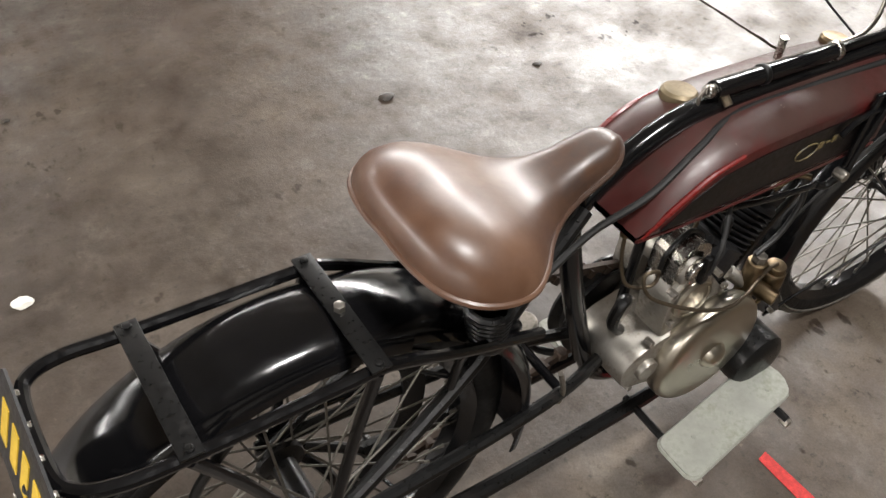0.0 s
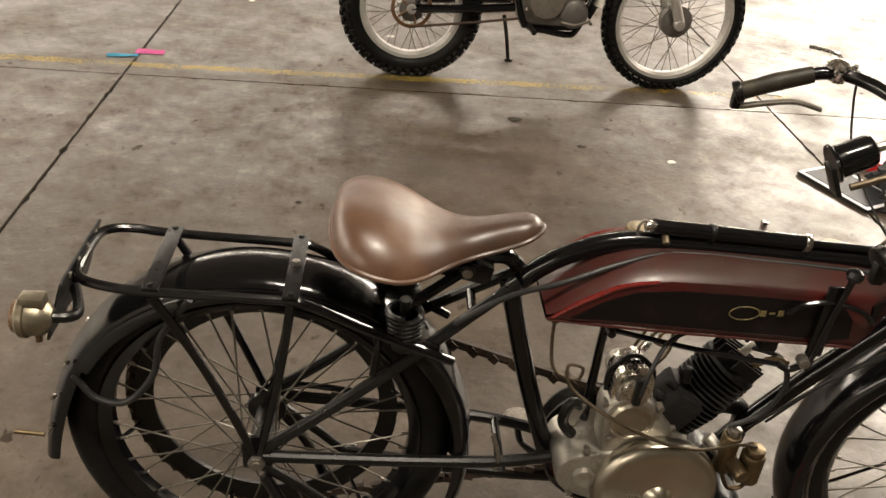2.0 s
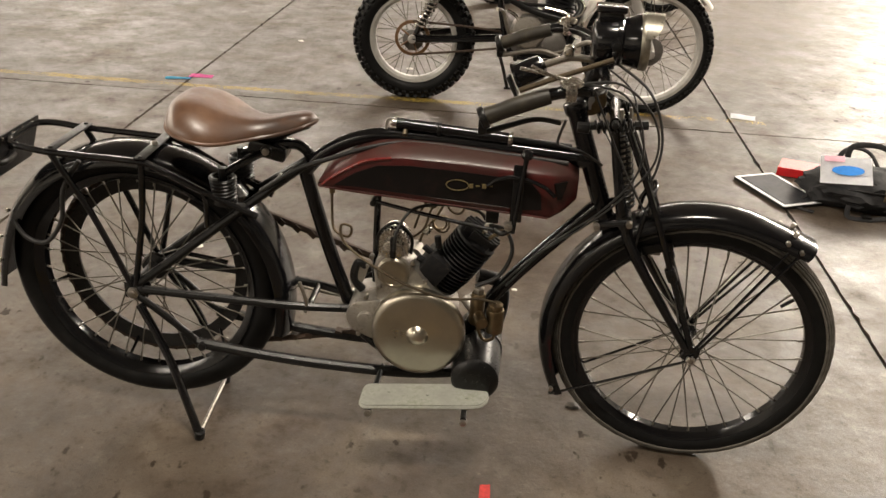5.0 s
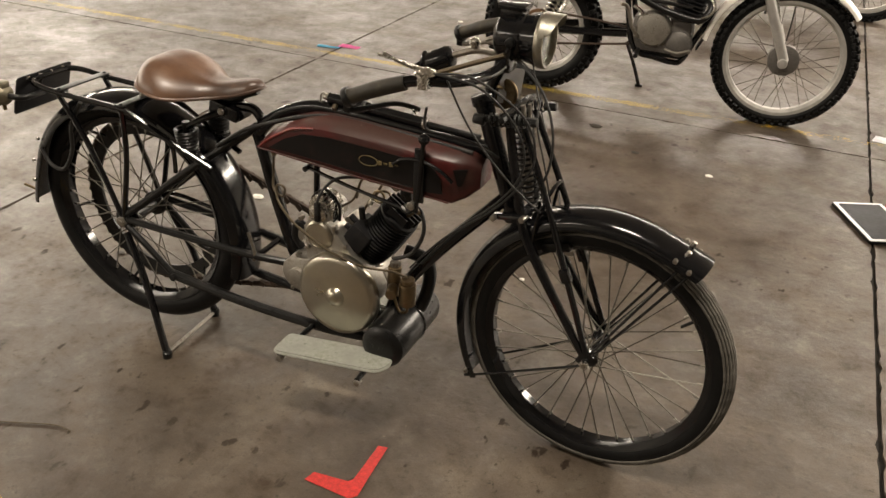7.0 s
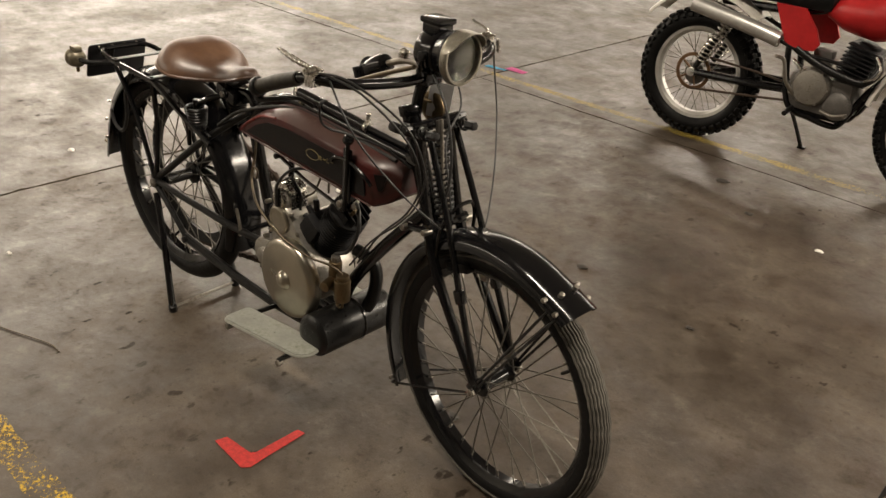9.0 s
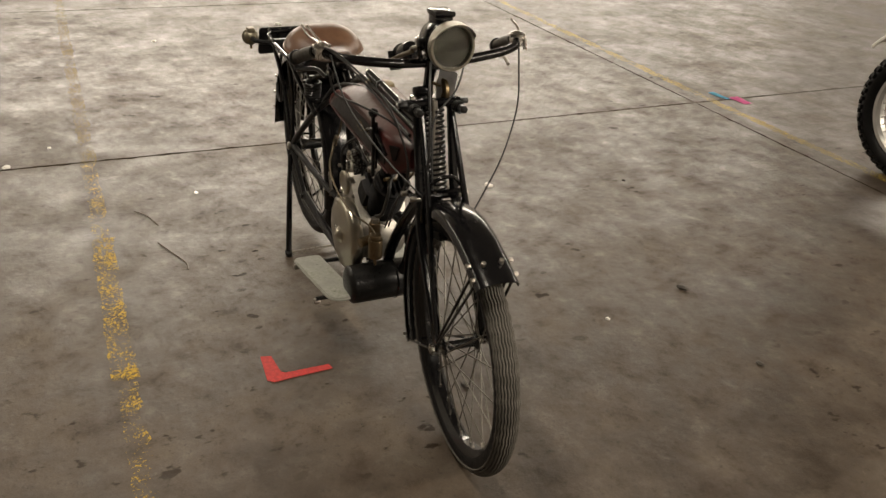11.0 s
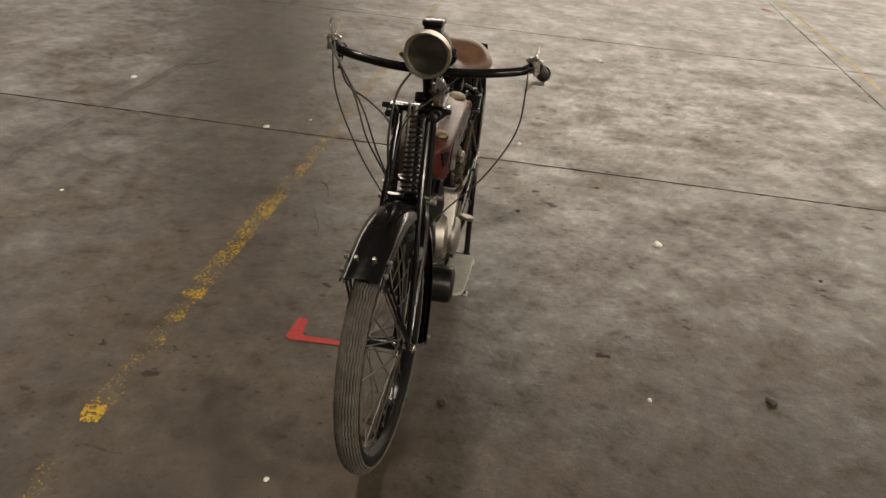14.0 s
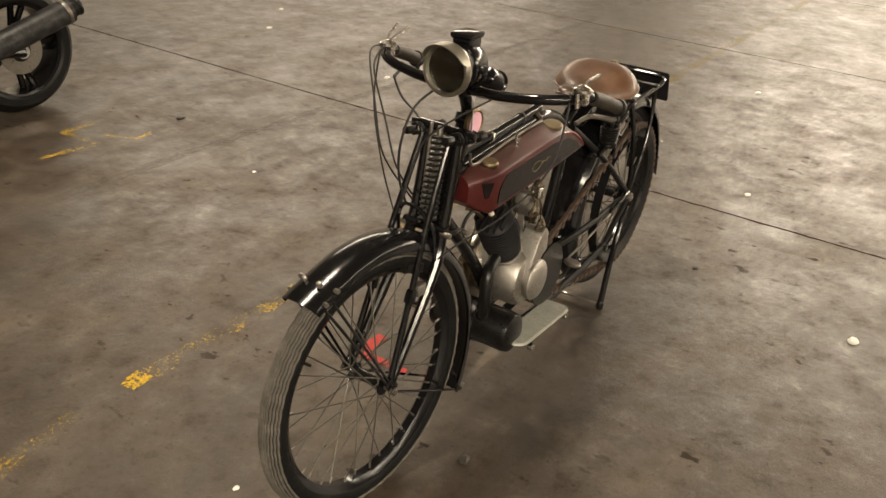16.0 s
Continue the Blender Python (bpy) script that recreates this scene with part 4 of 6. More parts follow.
def tank_ring(x, zt, zb, w):
    e = min(0.020, (zt - zb) * 0.35)
    half = [(0.0, zt), (w * 0.35, zt), (w * 0.7, zt - e * 0.30), (w * 0.93, zt - e * 0.78), (w * 0.985, zt - e), (w, zt - e - 0.007), (w, (zt + zb) / 2), (w * 0.99, zb + 0.010), (w * 0.95, zb + 0.003), (w * 0.88, zb), (0, zb)]
    return [(x, -y, z) for y, z in half] + [(x, y, z) for y, z in half[-2:0:-1]]


bm = bmesh.new()
rows = [[bm.verts.new(p) for p in tank_ring(*s)] for s in ST]
m = len(rows[0])
for a, b in zip(rows, rows[1:]):
    for k in range(m):
        bm.faces.new((a[k], a[(k + 1) % m], b[(k + 1) % m], b[k]))
bm.faces.new(rows[0])
bm.faces.new(rows[-1][::-1])
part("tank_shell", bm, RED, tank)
for s in (-1, 1):
    up = [(0.475, 0.672), (0.52, 0.704), (0.57, 0.725), (0.64, 0.731), (0.76, 0.727), (0.90, 0.720), (0.925, 0.69), (0.93, 0.655)]
    dn = [(0.90, 0.652), (0.80, 0.657), (0.64, 0.666), (0.53, 0.672)]
    bm = bmesh.new()
    a = [bm.verts.new((x, s * (0.0795 - 0.0045 * max(0, (x - 0.7) / 0.23)), z)) for x, z in up + dn]
    b = [bm.verts.new((x, s * (0.0824 - 0.0045 * max(0, (x - 0.7) / 0.23)), z)) for x, z in up + dn]
    bm.faces.new(a)
    bm.faces.new(b[::-1])
    for i in range(len(a)):
        j = (i + 1) % len(a)
        bm.faces.new((a[i], a[j], b[j], b[i]))
    part("side_panel", bm, TANKBLACK, tank, "black painted panel with a faded transfer", smooth=False)
    tri = [(-0.016, 0.016), (0.017, 0.018), (0.005, -0.022), (-0.004, -0.022)]
    mm = Matrix.Translation((0.9665, s * 0.0655, 0.70)) @ Matrix.Rotation(radians(-s * 29), 4, "Z") @ Matrix.Rotation(radians(90), 4, "X")
    part("nose_panel", slab_of(tri, -0.002, 0.002, mm), TANKBLACK, tank, "small black triangle")
    # faded transfer: an oval badge and bars where letters were
    mm = Matrix.Translation((0.745, s * 0.0818, 0.697)) @ Matrix.Rotation(radians(90), 4, "X") @ Matrix.Rotation(radians(-2 * s), 4, "Z")
    bm = bmesh.new()
    ov = [(0.024 * math.cos(t), 0.012 * math.sin(t)) for t in (2 * math.pi * k / 24 for k in range(24))]
    sweep(bm, [mm @ Vector((x, y, 0)) for x, y in ov], 0.0012, 5, True)
    for k in range(4):
        sx = 0.03 + 0.014 * k
        block(bm, mm @ pose(sx * (1 if s < 0 else -1), 0.0005 * k, 0), 0.009, 0.003 if k % 2 else 0.010, 0.0015, 0)
    part("transfer", bm, GOLDLINE, tank, "faded gold transfer marks")
lathe("filler_cap", (0.93, 0.043, 0.744), (0.932, 0.045, 0.770), [(0.020, 0), (0.022, 0.003), (0.022, 0.010), (0.019, 0.014), (0.006, 0.016), (0, 0.016)], BRASS, tank, "worn brass cap", 28)
lathe("filler_cap", (0.60, 0.045, 0.752), (0.602, 0.047, 0.778), [(0.024, 0), (0.026, 0.003), (0.026, 0.012), (0.022, 0.016), (0.008, 0.018), (0, 0.018)], CREAM, tank, "worn cream-coloured cap", 28)
tube("tank_pump", [(0.80, 0.045, 0.752), (0.80, 0.046, 0.79)], 0.006, CHROME, tank)
tube("tank_seam", [(0.441, -0.076, 0.664), (0.55, -0.080, 0.6585), (0.70, -0.079, 0.650), (0.90, -0.076, 0.639), (0.945, -0.073, 0.635)], 0.0022, RED, tank, sides=6)

# added bead per side: the ridge's highlight painted in brighter red
for s in (-1, 1):
    tube("ridge_highlight", [(0.447, s * 0.076, 0.668), (0.47, s * 0.079, 0.688), (0.50, s * 0.0805, 0.709), (0.545, s * 0.0805, 0.733), (0.60, s * 0.0802, 0.744)], [0.0035, 0.0042, 0.0042, 0.003], REDHIGHLIGHT, tank, "highlight on the tank edge, painted as a brighter red bead", sides=8)

# gear lever on the tank's right side
gear = holder("gear_lever", bike)
tube("lever_rod", [(0.872, -0.088, 0.60), (0.878, -0.090, 0.68), (0.888, -0.096, 0.775)], 0.0055, BLACK, gear)
lathe("knob", (0.888, -0.096, 0.772), (0.889, -0.096, 0.79), [(0.004, 0), (0.011, 0.004), (0.0135, 0.011), (0.011, 0.019), (0.004, 0.023), (0, 0.0235)], BLACK, gear, "black ball knob", 20)
tube("quadrant", [(0.81, -0.086, 0.704), (0.835, -0.087, 0.722), (0.88, -0.088, 0.728), (0.93, -0.087, 0.712), (0.955, -0.082, 0.69)], 0.0045, BLACK, gear, flat=1.0)
box("lever_plate", (0.876, -0.085, 0.69), (0.026, 0.008, 0.13), BLACK, gear, "", 0.003)
tube("lever_link", [(0.872, -0.086, 0.612), (0.85, -0.08, 0.592), (0.83, -0.075, 0.598)], 0.006, BLACK_DULL, gear)
tube("gear_rod", [(0.835, -0.075, 0.596), (0.70, -0.065, 0.610), (0.556, -0.04, 0.624)], 0.0045, BLACK, gear)
drum("rod_pin", (0.862, -0.078, 0.615), (0.862, -0.098, 0.615), 0.009, STEEL, gear)
drum("rod_pin", (0.556, -0.02, 0.622), (0.556, -0.052, 0.622), 0.007, BLACK_DULL, gear)
box("tank_bracket", (0.825, -0.02, 0.622), (0.03, 0.05, 0.05), BLACK_DULL, gear, "", 0.005)

# tyre pump clipped along the top tube
pump = holder("tyre_pump", bike)
tube("pump_barrel", [(0.600, -0.004, 0.797), (0.850, -0.004, 0.783)], 0.0125, BLACK, pump, sides=14)
tube("pump_handle", [(0.850, -0.004, 0.783), (0.985, -0.004, 0.7765)], 0.007, BLACK_DULL, pump)
drum("pump_ferrule", (0.690, -0.004, 0.792), (0.699, -0.004, 0.7915), 0.0145, BLACK_DULL, pump)
drum("pump_ferrule", (0.846, -0.004, 0.7833), (0.856, -0.004, 0.7827), 0.0145, CHROME, pump)
drum("pump_end", (0.586, -0.004, 0.798), (0.601, -0.004, 0.797), 0.009, CHROME, pump)
tube("pump_clip", [(0.592, -0.004, 0.80), (0.584, -0.004, 0.806), (0.576, -0.004, 0.795), (0.578, -0.004, 0.776)], 0.0025, STEEL, pump)
tube("frame_cable", [(0.30, -0.05, 0.628), (0.38, -0.05, 0.685), (0.46, -0.06, 0.722), (0.55, -0.045, 0.752), (0.64, -0.024, 0.762), (0.80, -0.026, 0.757), (0.98, -0.03, 0.748)], 0.005, CABLE, bike)
tube("frame_cable", [(0.62, 0.022, 0.772), (0.80, 0.024, 0.768), (0.98, 0.03, 0.758), (1.02, 0.04, 0.80)], 0.0035, STEEL, bike)

# saddle
sad = holder("saddle", bike)


# half-width, middle height and edge height of the leather along its length, tail to nose
SADDLE = [(0.104, 0.001, 0.786, 0.786), (0.106, 0.048, 0.806, 0.782), (0.117, 0.090, 0.822, 0.778), (0.142, 0.118, 0.829, 0.773), (0.178, 0.1285, 0.825, 0.766), (0.212, 0.124, 0.813, 0.760), (0.244, 0.103, 0.800, 0.757),
          (0.274, 0.074, 0.792, 0.756), (0.304, 0.053, 0.790, 0.758), (0.336, 0.041, 0.795, 0.763), (0.368, 0.036, 0.803, 0.772), (0.396, 0.032, 0.808, 0.782), (0.413, 0.022, 0.806, 0.788), (0.4225, 0.010, 0.799, 0.791), (0.425, 0.001, 0.794, 0.793)]
MID = glide([(x, w, z) for x, w, z, e in SADDLE], 5)
EDGE = glide([(x, w, e) for x, w, z, e in SADDLE], 5)
bm = bmesh.new()
rows, rim_a, rim_b = [], [], []
for (x, w, zc), (_, _, ze) in zip(MID, EDGE):
    w = max(w, 0.001)
    wide = min(1, w / 0.128)
    row = []
    for k in range(25):
        u = -1 + k / 12
        side = math.copysign(math.sin(min(abs(u), 1) * math.pi / 2) ** 0.9, u)
        a = abs(side)
        # a shallow dish across the broad tail, rolling over at the edge
        dish = 0.0015 * wide ** 2 * math.sin(math.pi * min(1, a / 0.9)) if a < 0.9 else 0
        z = ze + (zc - ze) * (1 - a ** 3.2) ** 0.62 + dish
        row.append(bm.verts.new((x, -0.016 + w * side, z)))
    rows.append(row)
    rim_a.append(row[0].co.copy())
    rim_b.append(row[-1].co.copy())
for a, b in zip(rows, rows[1:]):
    for k in range(24):
        bm.faces.new((a[k], a[k + 1], b[k + 1], b[k]))
bmesh.ops.recalc_face_normals(bm, faces=bm.faces)
bmesh.ops.solidify(bm, geom=bm.faces[:], thickness=0.006)
part("saddle_top", bm, LEATHER, sad, "polished worn brown leather")
part("rolled_edge", sweep(bmesh.new(), rim_a + rim_b[-2:0:-1], 0.0042, 8, True), LEATHER, sad)
box("seat_pan", (0.205, -0.01, 0.762), (0.10, 0.10, 0.008), BLACK_DULL, sad, "", 0.003)
tube("nose_iron", [(0.405, -0.014, 0.780), (0.37, -0.012, 0.765), (0.32, -0.006, 0.740), (0.24, 0, 0.738)], 0.010, BLACK_DULL, sad)
tube("pivot_arm", [(0.398, 0, 0.672), (0.403, 0, 0.702), (0.375, 0, 0.726), (0.322, 0, 0.720)], 0.0125, BLACK, sad)
drum("pivot_bolt", (0.313, -0.040, 0.718), (0.313, 0.036, 0.718), 0.013, BLACK_DULL, sad)
drum("pivot_cap", (0.313, -0.046, 0.718), (0.313, -0.039, 0.718), 0.008, STEEL, sad)
box("seat_bracket", (0.312, 0, 0.716), (0.085, 0.070, 0.034), BLACK, sad, "", 0.006, (0, 12, 0))
for s in (-1, 1):
    tube("seat_bar", [(0.305, s * 0.030, 0.712), (0.265, s * 0.052, 0.694), (0.222, s * 0.066, 0.668)], 0.009, BLACK, sad)
    coil("barrel_spring", (0.222, s * 0.066, 0.612), (0.220, s * 0.066, 0.662), 0.022, 0.0052, 6, BLACK_DULL, sad, "", 0.027)
    drum("spring_seat", (0.222, s * 0.066, 0.598), (0.222, s * 0.066, 0.612), 0.028, BLACK, sad)
    tube("spring_pin", [(0.222, s * 0.066, 0.60), (0.221, s * 0.066, 0.682)], 0.010, BLACK_DULL, sad)
    tube("spring_arm", [(0.222, s * 0.066, 0.602), (0.26, s * 0.064, 0.592), (0.275, s * 0.06, 0.585)], 0.009, BLACK, sad)
    tube("seat_wire", [(0.175, s * 0.09, 0.778), (0.17, s * 0.088, 0.742), (0.19, s * 0.06, 0.735), (0.24, s * 0.02, 0.742)], 0.0045, BLACK_DULL, sad)

# carrier over the rear wheel
rack = holder("luggage_rack", bike)
RY = -0.019
loop = []
for s, sgn in ((-1, 1), (1, -1)):
    leg = [(0.30, RY + s * 0.062, 0.578), (0.17, RY + s * 0.074, 0.638), (0.078, RY + s * 0.080, 0.684), (0.035, RY + s * 0.081, 0.692), (-0.15, RY + s * 0.083, 0.697), (-0.215, RY + s * 0.082, 0.703), (-0.250, RY + s * 0.070, 0.706), (-0.262, RY + s * 0.042, 0.707)]
    loop += leg if s < 0 else list(reversed(leg))
tube("rack_rail", loop, 0.0075, BLACK, rack, steps=5)
for x, w, z in ((-0.150, 0.024, 0.7055), (0.050, 0.024, 0.7015)):
    bm = block(bmesh.new(), pose(x, RY, z), w, 0.180, 0.0035, 0.001)
    part("rack_strap", bm, BLACK_DULL, rack, "flat worn steel strap")
    for s in (-1, 1):
        drum("rivet", (x, RY + s * 0.082, z), (x, RY + s * 0.082, z + 0.005), 0.005, BLACK_DULL, rack, sides=8)
drum("rack_bolt", (0.050, RY, 0.702), (0.050, RY, 0.711), 0.007, STEEL, rack, sides=6)
for s in (-1, 1):
    tube("rack_stay", [(-0.152, RY + s * 0.083, 0.692), (-0.09, s * 0.083, 0.55), (RC[0] - 0.004, s * 0.080, RC[2] + 0.012)], 0.0075, BLACK, rack)
    tube("rack_stay", [(0.050, RY + s * 0.081, 0.688), (0.03, s * 0.083, 0.55), (RC[0] + 0.004, s * 0.080, RC[2] + 0.012)], 0.0075, BLACK, rack)
    tube("rack_prop", [(0.175, RY + s * 0.074, 0.64), (0.18, s * 0.075, 0.60), (0.175, s * 0.068, 0.535)], 0.006, BLACK, rack)
tube("carrier_bracket", [(-0.263, RY - 0.03, 0.706), (-0.276, RY - 0.03, 0.675)], 0.006, BLACK_DULL, rack)

# rear mudguard
rg = part("rear_mudguard", mudguard(RC, 0.3465, -17, 186, 0.060, 0.032, 64, 0.024, 0.004, 0.026), BLACK, bike)
part("guard_skirt", mudguard((RC[0], 0, RC[2]), 0.3395, 66, 150, 0.064, 0.034, 30, lead=0.006), BLACK, rg)
for s in (-1, 1):
    for a in (150, 163, 174):
        q = Vector((RC[0] + 0.339 * math.cos(radians(a)), s * 0.053, RC[2] + 0.339 * math.sin(radians(a))))
        drum("bolt", q, q + Vector((-0.004, s * 0.008, 0)), 0.0045, CHROME, rg, sides=6)
tube("guard_wire", [(-0.30, -0.056, 0.50), (-0.27, -0.062, 0.46), (-0.22, -0.064, 0.455), (-0.17, -0.072, 0.52), (-0.15, -0.08, 0.60), (-0.10, -0.085, 0.675)], 0.0055, CABLE, bike)
tube("tail_bolt", [(-0.382, -0.02, 0.335), (-0.43, -0.025, 0.345)], 0.004, BRASS, rg)

# tail lamp and number plate
npl = holder("number_plate", bike)
bm = slab_of(rounded(-0.095, -0.055, 0.095, 0.055, 0.010, 5), -0.0015, 0.0015, NUMM)
part("plate", bm, PLATE, npl, "black plate")
for k in range(5):
    bm = slab_of([(-0.010, -0.026), (0.010, -0.026), (0.010, 0.026), (-0.010, 0.026)], 0.0, 0.0012, NUMM @ pose(-0.07 + 0.034 * k, 0, 0.0015))
    part("figure_bar", bm, PLATEYELLOW, npl, "worn yellow painted bar")
for k in range(4):
    q = NUMM @ Vector((-0.06 + 0.04 * k, 0.048, 0))
    qq = NUMM @ Vector((-0.06 + 0.04 * k, 0.048, -0.006))
    drum("bolt", q, qq, 0.005, CHROME, npl, sides=8)
tl = holder("tail_lamp", bike)
TX, TY, TZ = TAIL
lathe("lamp_body", (TX + 0.02, TY, TZ), (TX - 0.04, TY, TZ), [(0, 0), (0.012, 0), (0.02, 0.006), (0.026, 0.014), (0.027, 0.032), (0.030, 0.034), (0.030, 0.042), (0.026, 0.046), (0, 0.047)], LAMPMETAL, tl, "tarnished plated body", 28)
lathe("red_lens", (TX - 0.026, TY, TZ), (TX - 0.05, TY, TZ), [(0.024, 0), (0.023, 0.006), (0.014, 0.011), (0, 0.012)], AMBER, tl, "faded amber lens", 24)
box("lamp_top", (TX - 0.004, TY, TZ + 0.028), (0.034, 0.026, 0.018), LAMPMETAL, tl, "", 0.005)
tube("lamp_arm", [(TX + 0.018, TY, TZ), (TX + 0.045, TY + 0.02, TZ - 0.005), (-0.285, -0.03, 0.655)], 0.008, BLACK_DULL, tl)
drum("lamp_screw", (TX - 0.006, TY, TZ - 0.026), (TX - 0.006, TY, TZ - 0.042), 0.005, BRASS, tl)

# rear stand, down
std = holder("rear_stand", bike)
tube("stand_leg", [(RC[0] + 0.012, -0.088, RC[2] - 0.03), (0.07, -0.115, 0.20), (0.140, -0.142, -0.006)], [0.010, 0.010, 0.011], BLACK, std)
tube("stand_leg", [(RC[0] + 0.012, 0.088, RC[2] - 0.03), (0.07, 0.092, 0.20), (0.128, 0.098, -0.006)], [0.010, 0.010, 0.011], BLACK, std)
tube("stand_cross", [(0.139, -0.140, 0.0), (0.129, 0.096, 0.0)], 0.005, STEEL, std)
drum("stand_foot", (0.137, -0.140, -0.0140), (0.143, -0.144, 0.010), 0.013, BLACK_DULL, std)
drum("stand_foot", (0.127, 0.098, -0.0140), (0.128, 0.098, 0.010), 0.013, BLACK_DULL, std)

# engine
eng = holder("engine", bike)
lathe("crankcase", (0.674, 0.075, 0.332), (0.674, -0.08, 0.332), [(0, 0), (0.03, 0), (0.055, 0.004), (0.075, 0.012), (0.085, 0.03), (0.086, 0.10), (0.080, 0.14), (0.07, 0.153), (0, 0.155)], ALLOY, eng, "stained cast aluminium", 40)
lathe("flywheel_cover", (0.674, -0.074, 0.331), (0.674, -0.14, 0.331), [(0, 0), (0.098, 0), (0.106, 0.004), (0.1105, 0.012), (0.1105, 0.026), (0.108, 0.033), (0.101, 0.039), (0.093, 0.0405), (0.05, 0.0425), (0.026, 0.0432), (0.024, 0.046), (0.020, 0.052), (0.012, 0.057), (0, 0.059)], NICKEL, eng, "big dull nickel disc with domed centre", 64)


def hull_plate(name, circles, y0, y1, mat, parent, label="", bevel=0.006):
    """A case wrapped round circles (x, z, r), from y0 to y1."""
    pts = []
    for x, z, r in circles:
        pts += [(x + r * math.cos(t), z + r * math.sin(t)) for t in (2 * math.pi * k / 28 for k in range(28))]
    pts = sorted(set(pts))

    def half(seq):
        h = []
        for p in seq:
            while len(h) > 1 and (h[-1][0] - h[-2][0]) * (p[1] - h[-2][1]) - (h[-1][1] - h[-2][1]) * (p[0] - h[-2][0]) <= 0:
                h.pop()
            h.append(p)
        return h[:-1]
    hull = half(pts) + half(pts[::-1])
    cx, cz = sum(p[0] for p in hull) / len(hull), sum(p[1] for p in hull) / len(hull)
    bm = bmesh.new()
    rows = []
    for y, g in ((y0, 1.0), (y1 - bevel * (1 if y1 > y0 else -1), 1.0), (y1 - bevel * 0.3 * (1 if y1 > y0 else -1), 1 - bevel * 4), (y1, 1 - bevel * 14)):
        rows.append([bm.verts.new((cx + (x - cx) * g, y, cz + (z - cz) * g)) for x, z in hull])
    for a, b in zip(rows, rows[1:]):
        for k in range(len(a)):
            j = (k + 1) % len(a)
            bm.faces.new((a[k], a[j], b[j], b[k]))
    bm.faces.new(rows[0])
    bm.faces.new(rows[-1][::-1])
    return part(name, bm, mat, parent, label)


hull_plate("timing_case", [(0.665, 0.34, 0.088), (0.610, 0.470, 0.046)], -0.02, -0.078, ALLOY, eng, "cast aluminium case")
lathe("timing_cap", (0.610, -0.077, 0.470), (0.610, -0.095, 0.470), [(0.038, 0), (0.038, 0.006), (0.034, 0.010), (0.030, 0.0105), (0.029, 0.008), (0, 0.0075)], NICKEL, eng, "round nickel cap", 32)
hull_plate("rear_case", [(0.545, 0.345, 0.045), (0.60, 0.34, 0.06)], 0.03, -0.085, ALLOY, eng, "cast aluminium lug")
drum("case_plug", (0.548, -0.08, 0.345), (0.548, -0.096, 0.345), 0.020, ALLOY, eng)
hull_plate("drive_case", [(0.668, 0.335, 0.058), (0.640, 0.455, 0.024)], 0.03, 0.085, ALLOY, eng, "smooth aluminium drive case")
lathe("drive_cap", (0.672, 0.088, 0.335), (0.672, 0.12, 0.335), [(0.060, -0.006), (0.059, 0.003), (0.052, 0.010), (0.036, 0.015), (0.016, 0.017), (0, 0.0175)], ALLOY, eng, "domed aluminium cover", 36)
for k in range(7):
    a = radians(25 + 50 * k)
    p = Vector((0.665 + 0.076 * math.cos(a), -0.077, 0.37 + 0.09 * math.sin(a)))
    if p.z > 0.43:
        drum("case_screw", p, p + Vector((0, -0.008, 0)), 0.006, STEEL, eng, sides=6)
for q in ((0.548, 0.40), (0.530, 0.30), (0.56, 0.505), (0.655, 0.50), (0.578, 0.43)):
    drum("case_screw", (q[0], -0.07, q[1]), (q[0], -0.086, q[1]), 0.006, STEEL, eng, sides=6)

# magneto
mag = holder("magneto", bike)
bm = bmesh.new()
arch = [(0.034 * math.cos(t), 0.034 * math.sin(t)) for t in (math.pi * k / 10 for k in range(11))]
out = [(0.034, -0.06)] + arch + [(-0.034, -0.06), (-0.019, -0.06)] + [(-x * 0.56, y * 0.56) for x, y in arch][::1] + [(0.019, -0.06)]
mm = Matrix.Translation((0.607, -0.012, 0.535)) @ Matrix.Rotation(radians(90), 4, "X")
part("magnet_arch", slab_of(out, 0.0, 0.052, mm), CHROME, mag, "horseshoe magnet, dull plating", smooth=False)
drum("magneto_body", (0.607, 0.03, 0.512), (0.607, -0.075, 0.512), 0.027, ALLOY, mag)
drum("contact_cover", (0.607, -0.070, 0.525), (0.607, -0.082, 0.525), 0.024, CHROME, mag)
box("pick_up", (0.609, -0.084, 0.535), (0.014, 0.012, 0.052), BLACK_DULL, mag, "", 0.004)
tube("magnet_strap", [(0.57, -0.038, 0.50), (0.57, -0.04, 0.545), (0.607, -0.04, 0.575), (0.644, -0.04, 0.545), (0.644, -0.038, 0.50)], 0.004, BLACK_DULL, mag)
tube("ignition_lead", [(0.612, -0.09, 0.53), (0.618, -0.09, 0.58), (0.65, -0.06, 0.622), (0.72, -0.02, 0.622), (0.79, 0.0, 0.605), (0.81, 0.0, 0.585)], 0.0038, CABLE, mag)
tube("ignition_lead", [(0.64, -0.02, 0.53), (0.67, -0.01, 0.555), (0.69, 0.0, 0.61), (0.74, 0.01, 0.632)], 0.003, PIPE, mag)

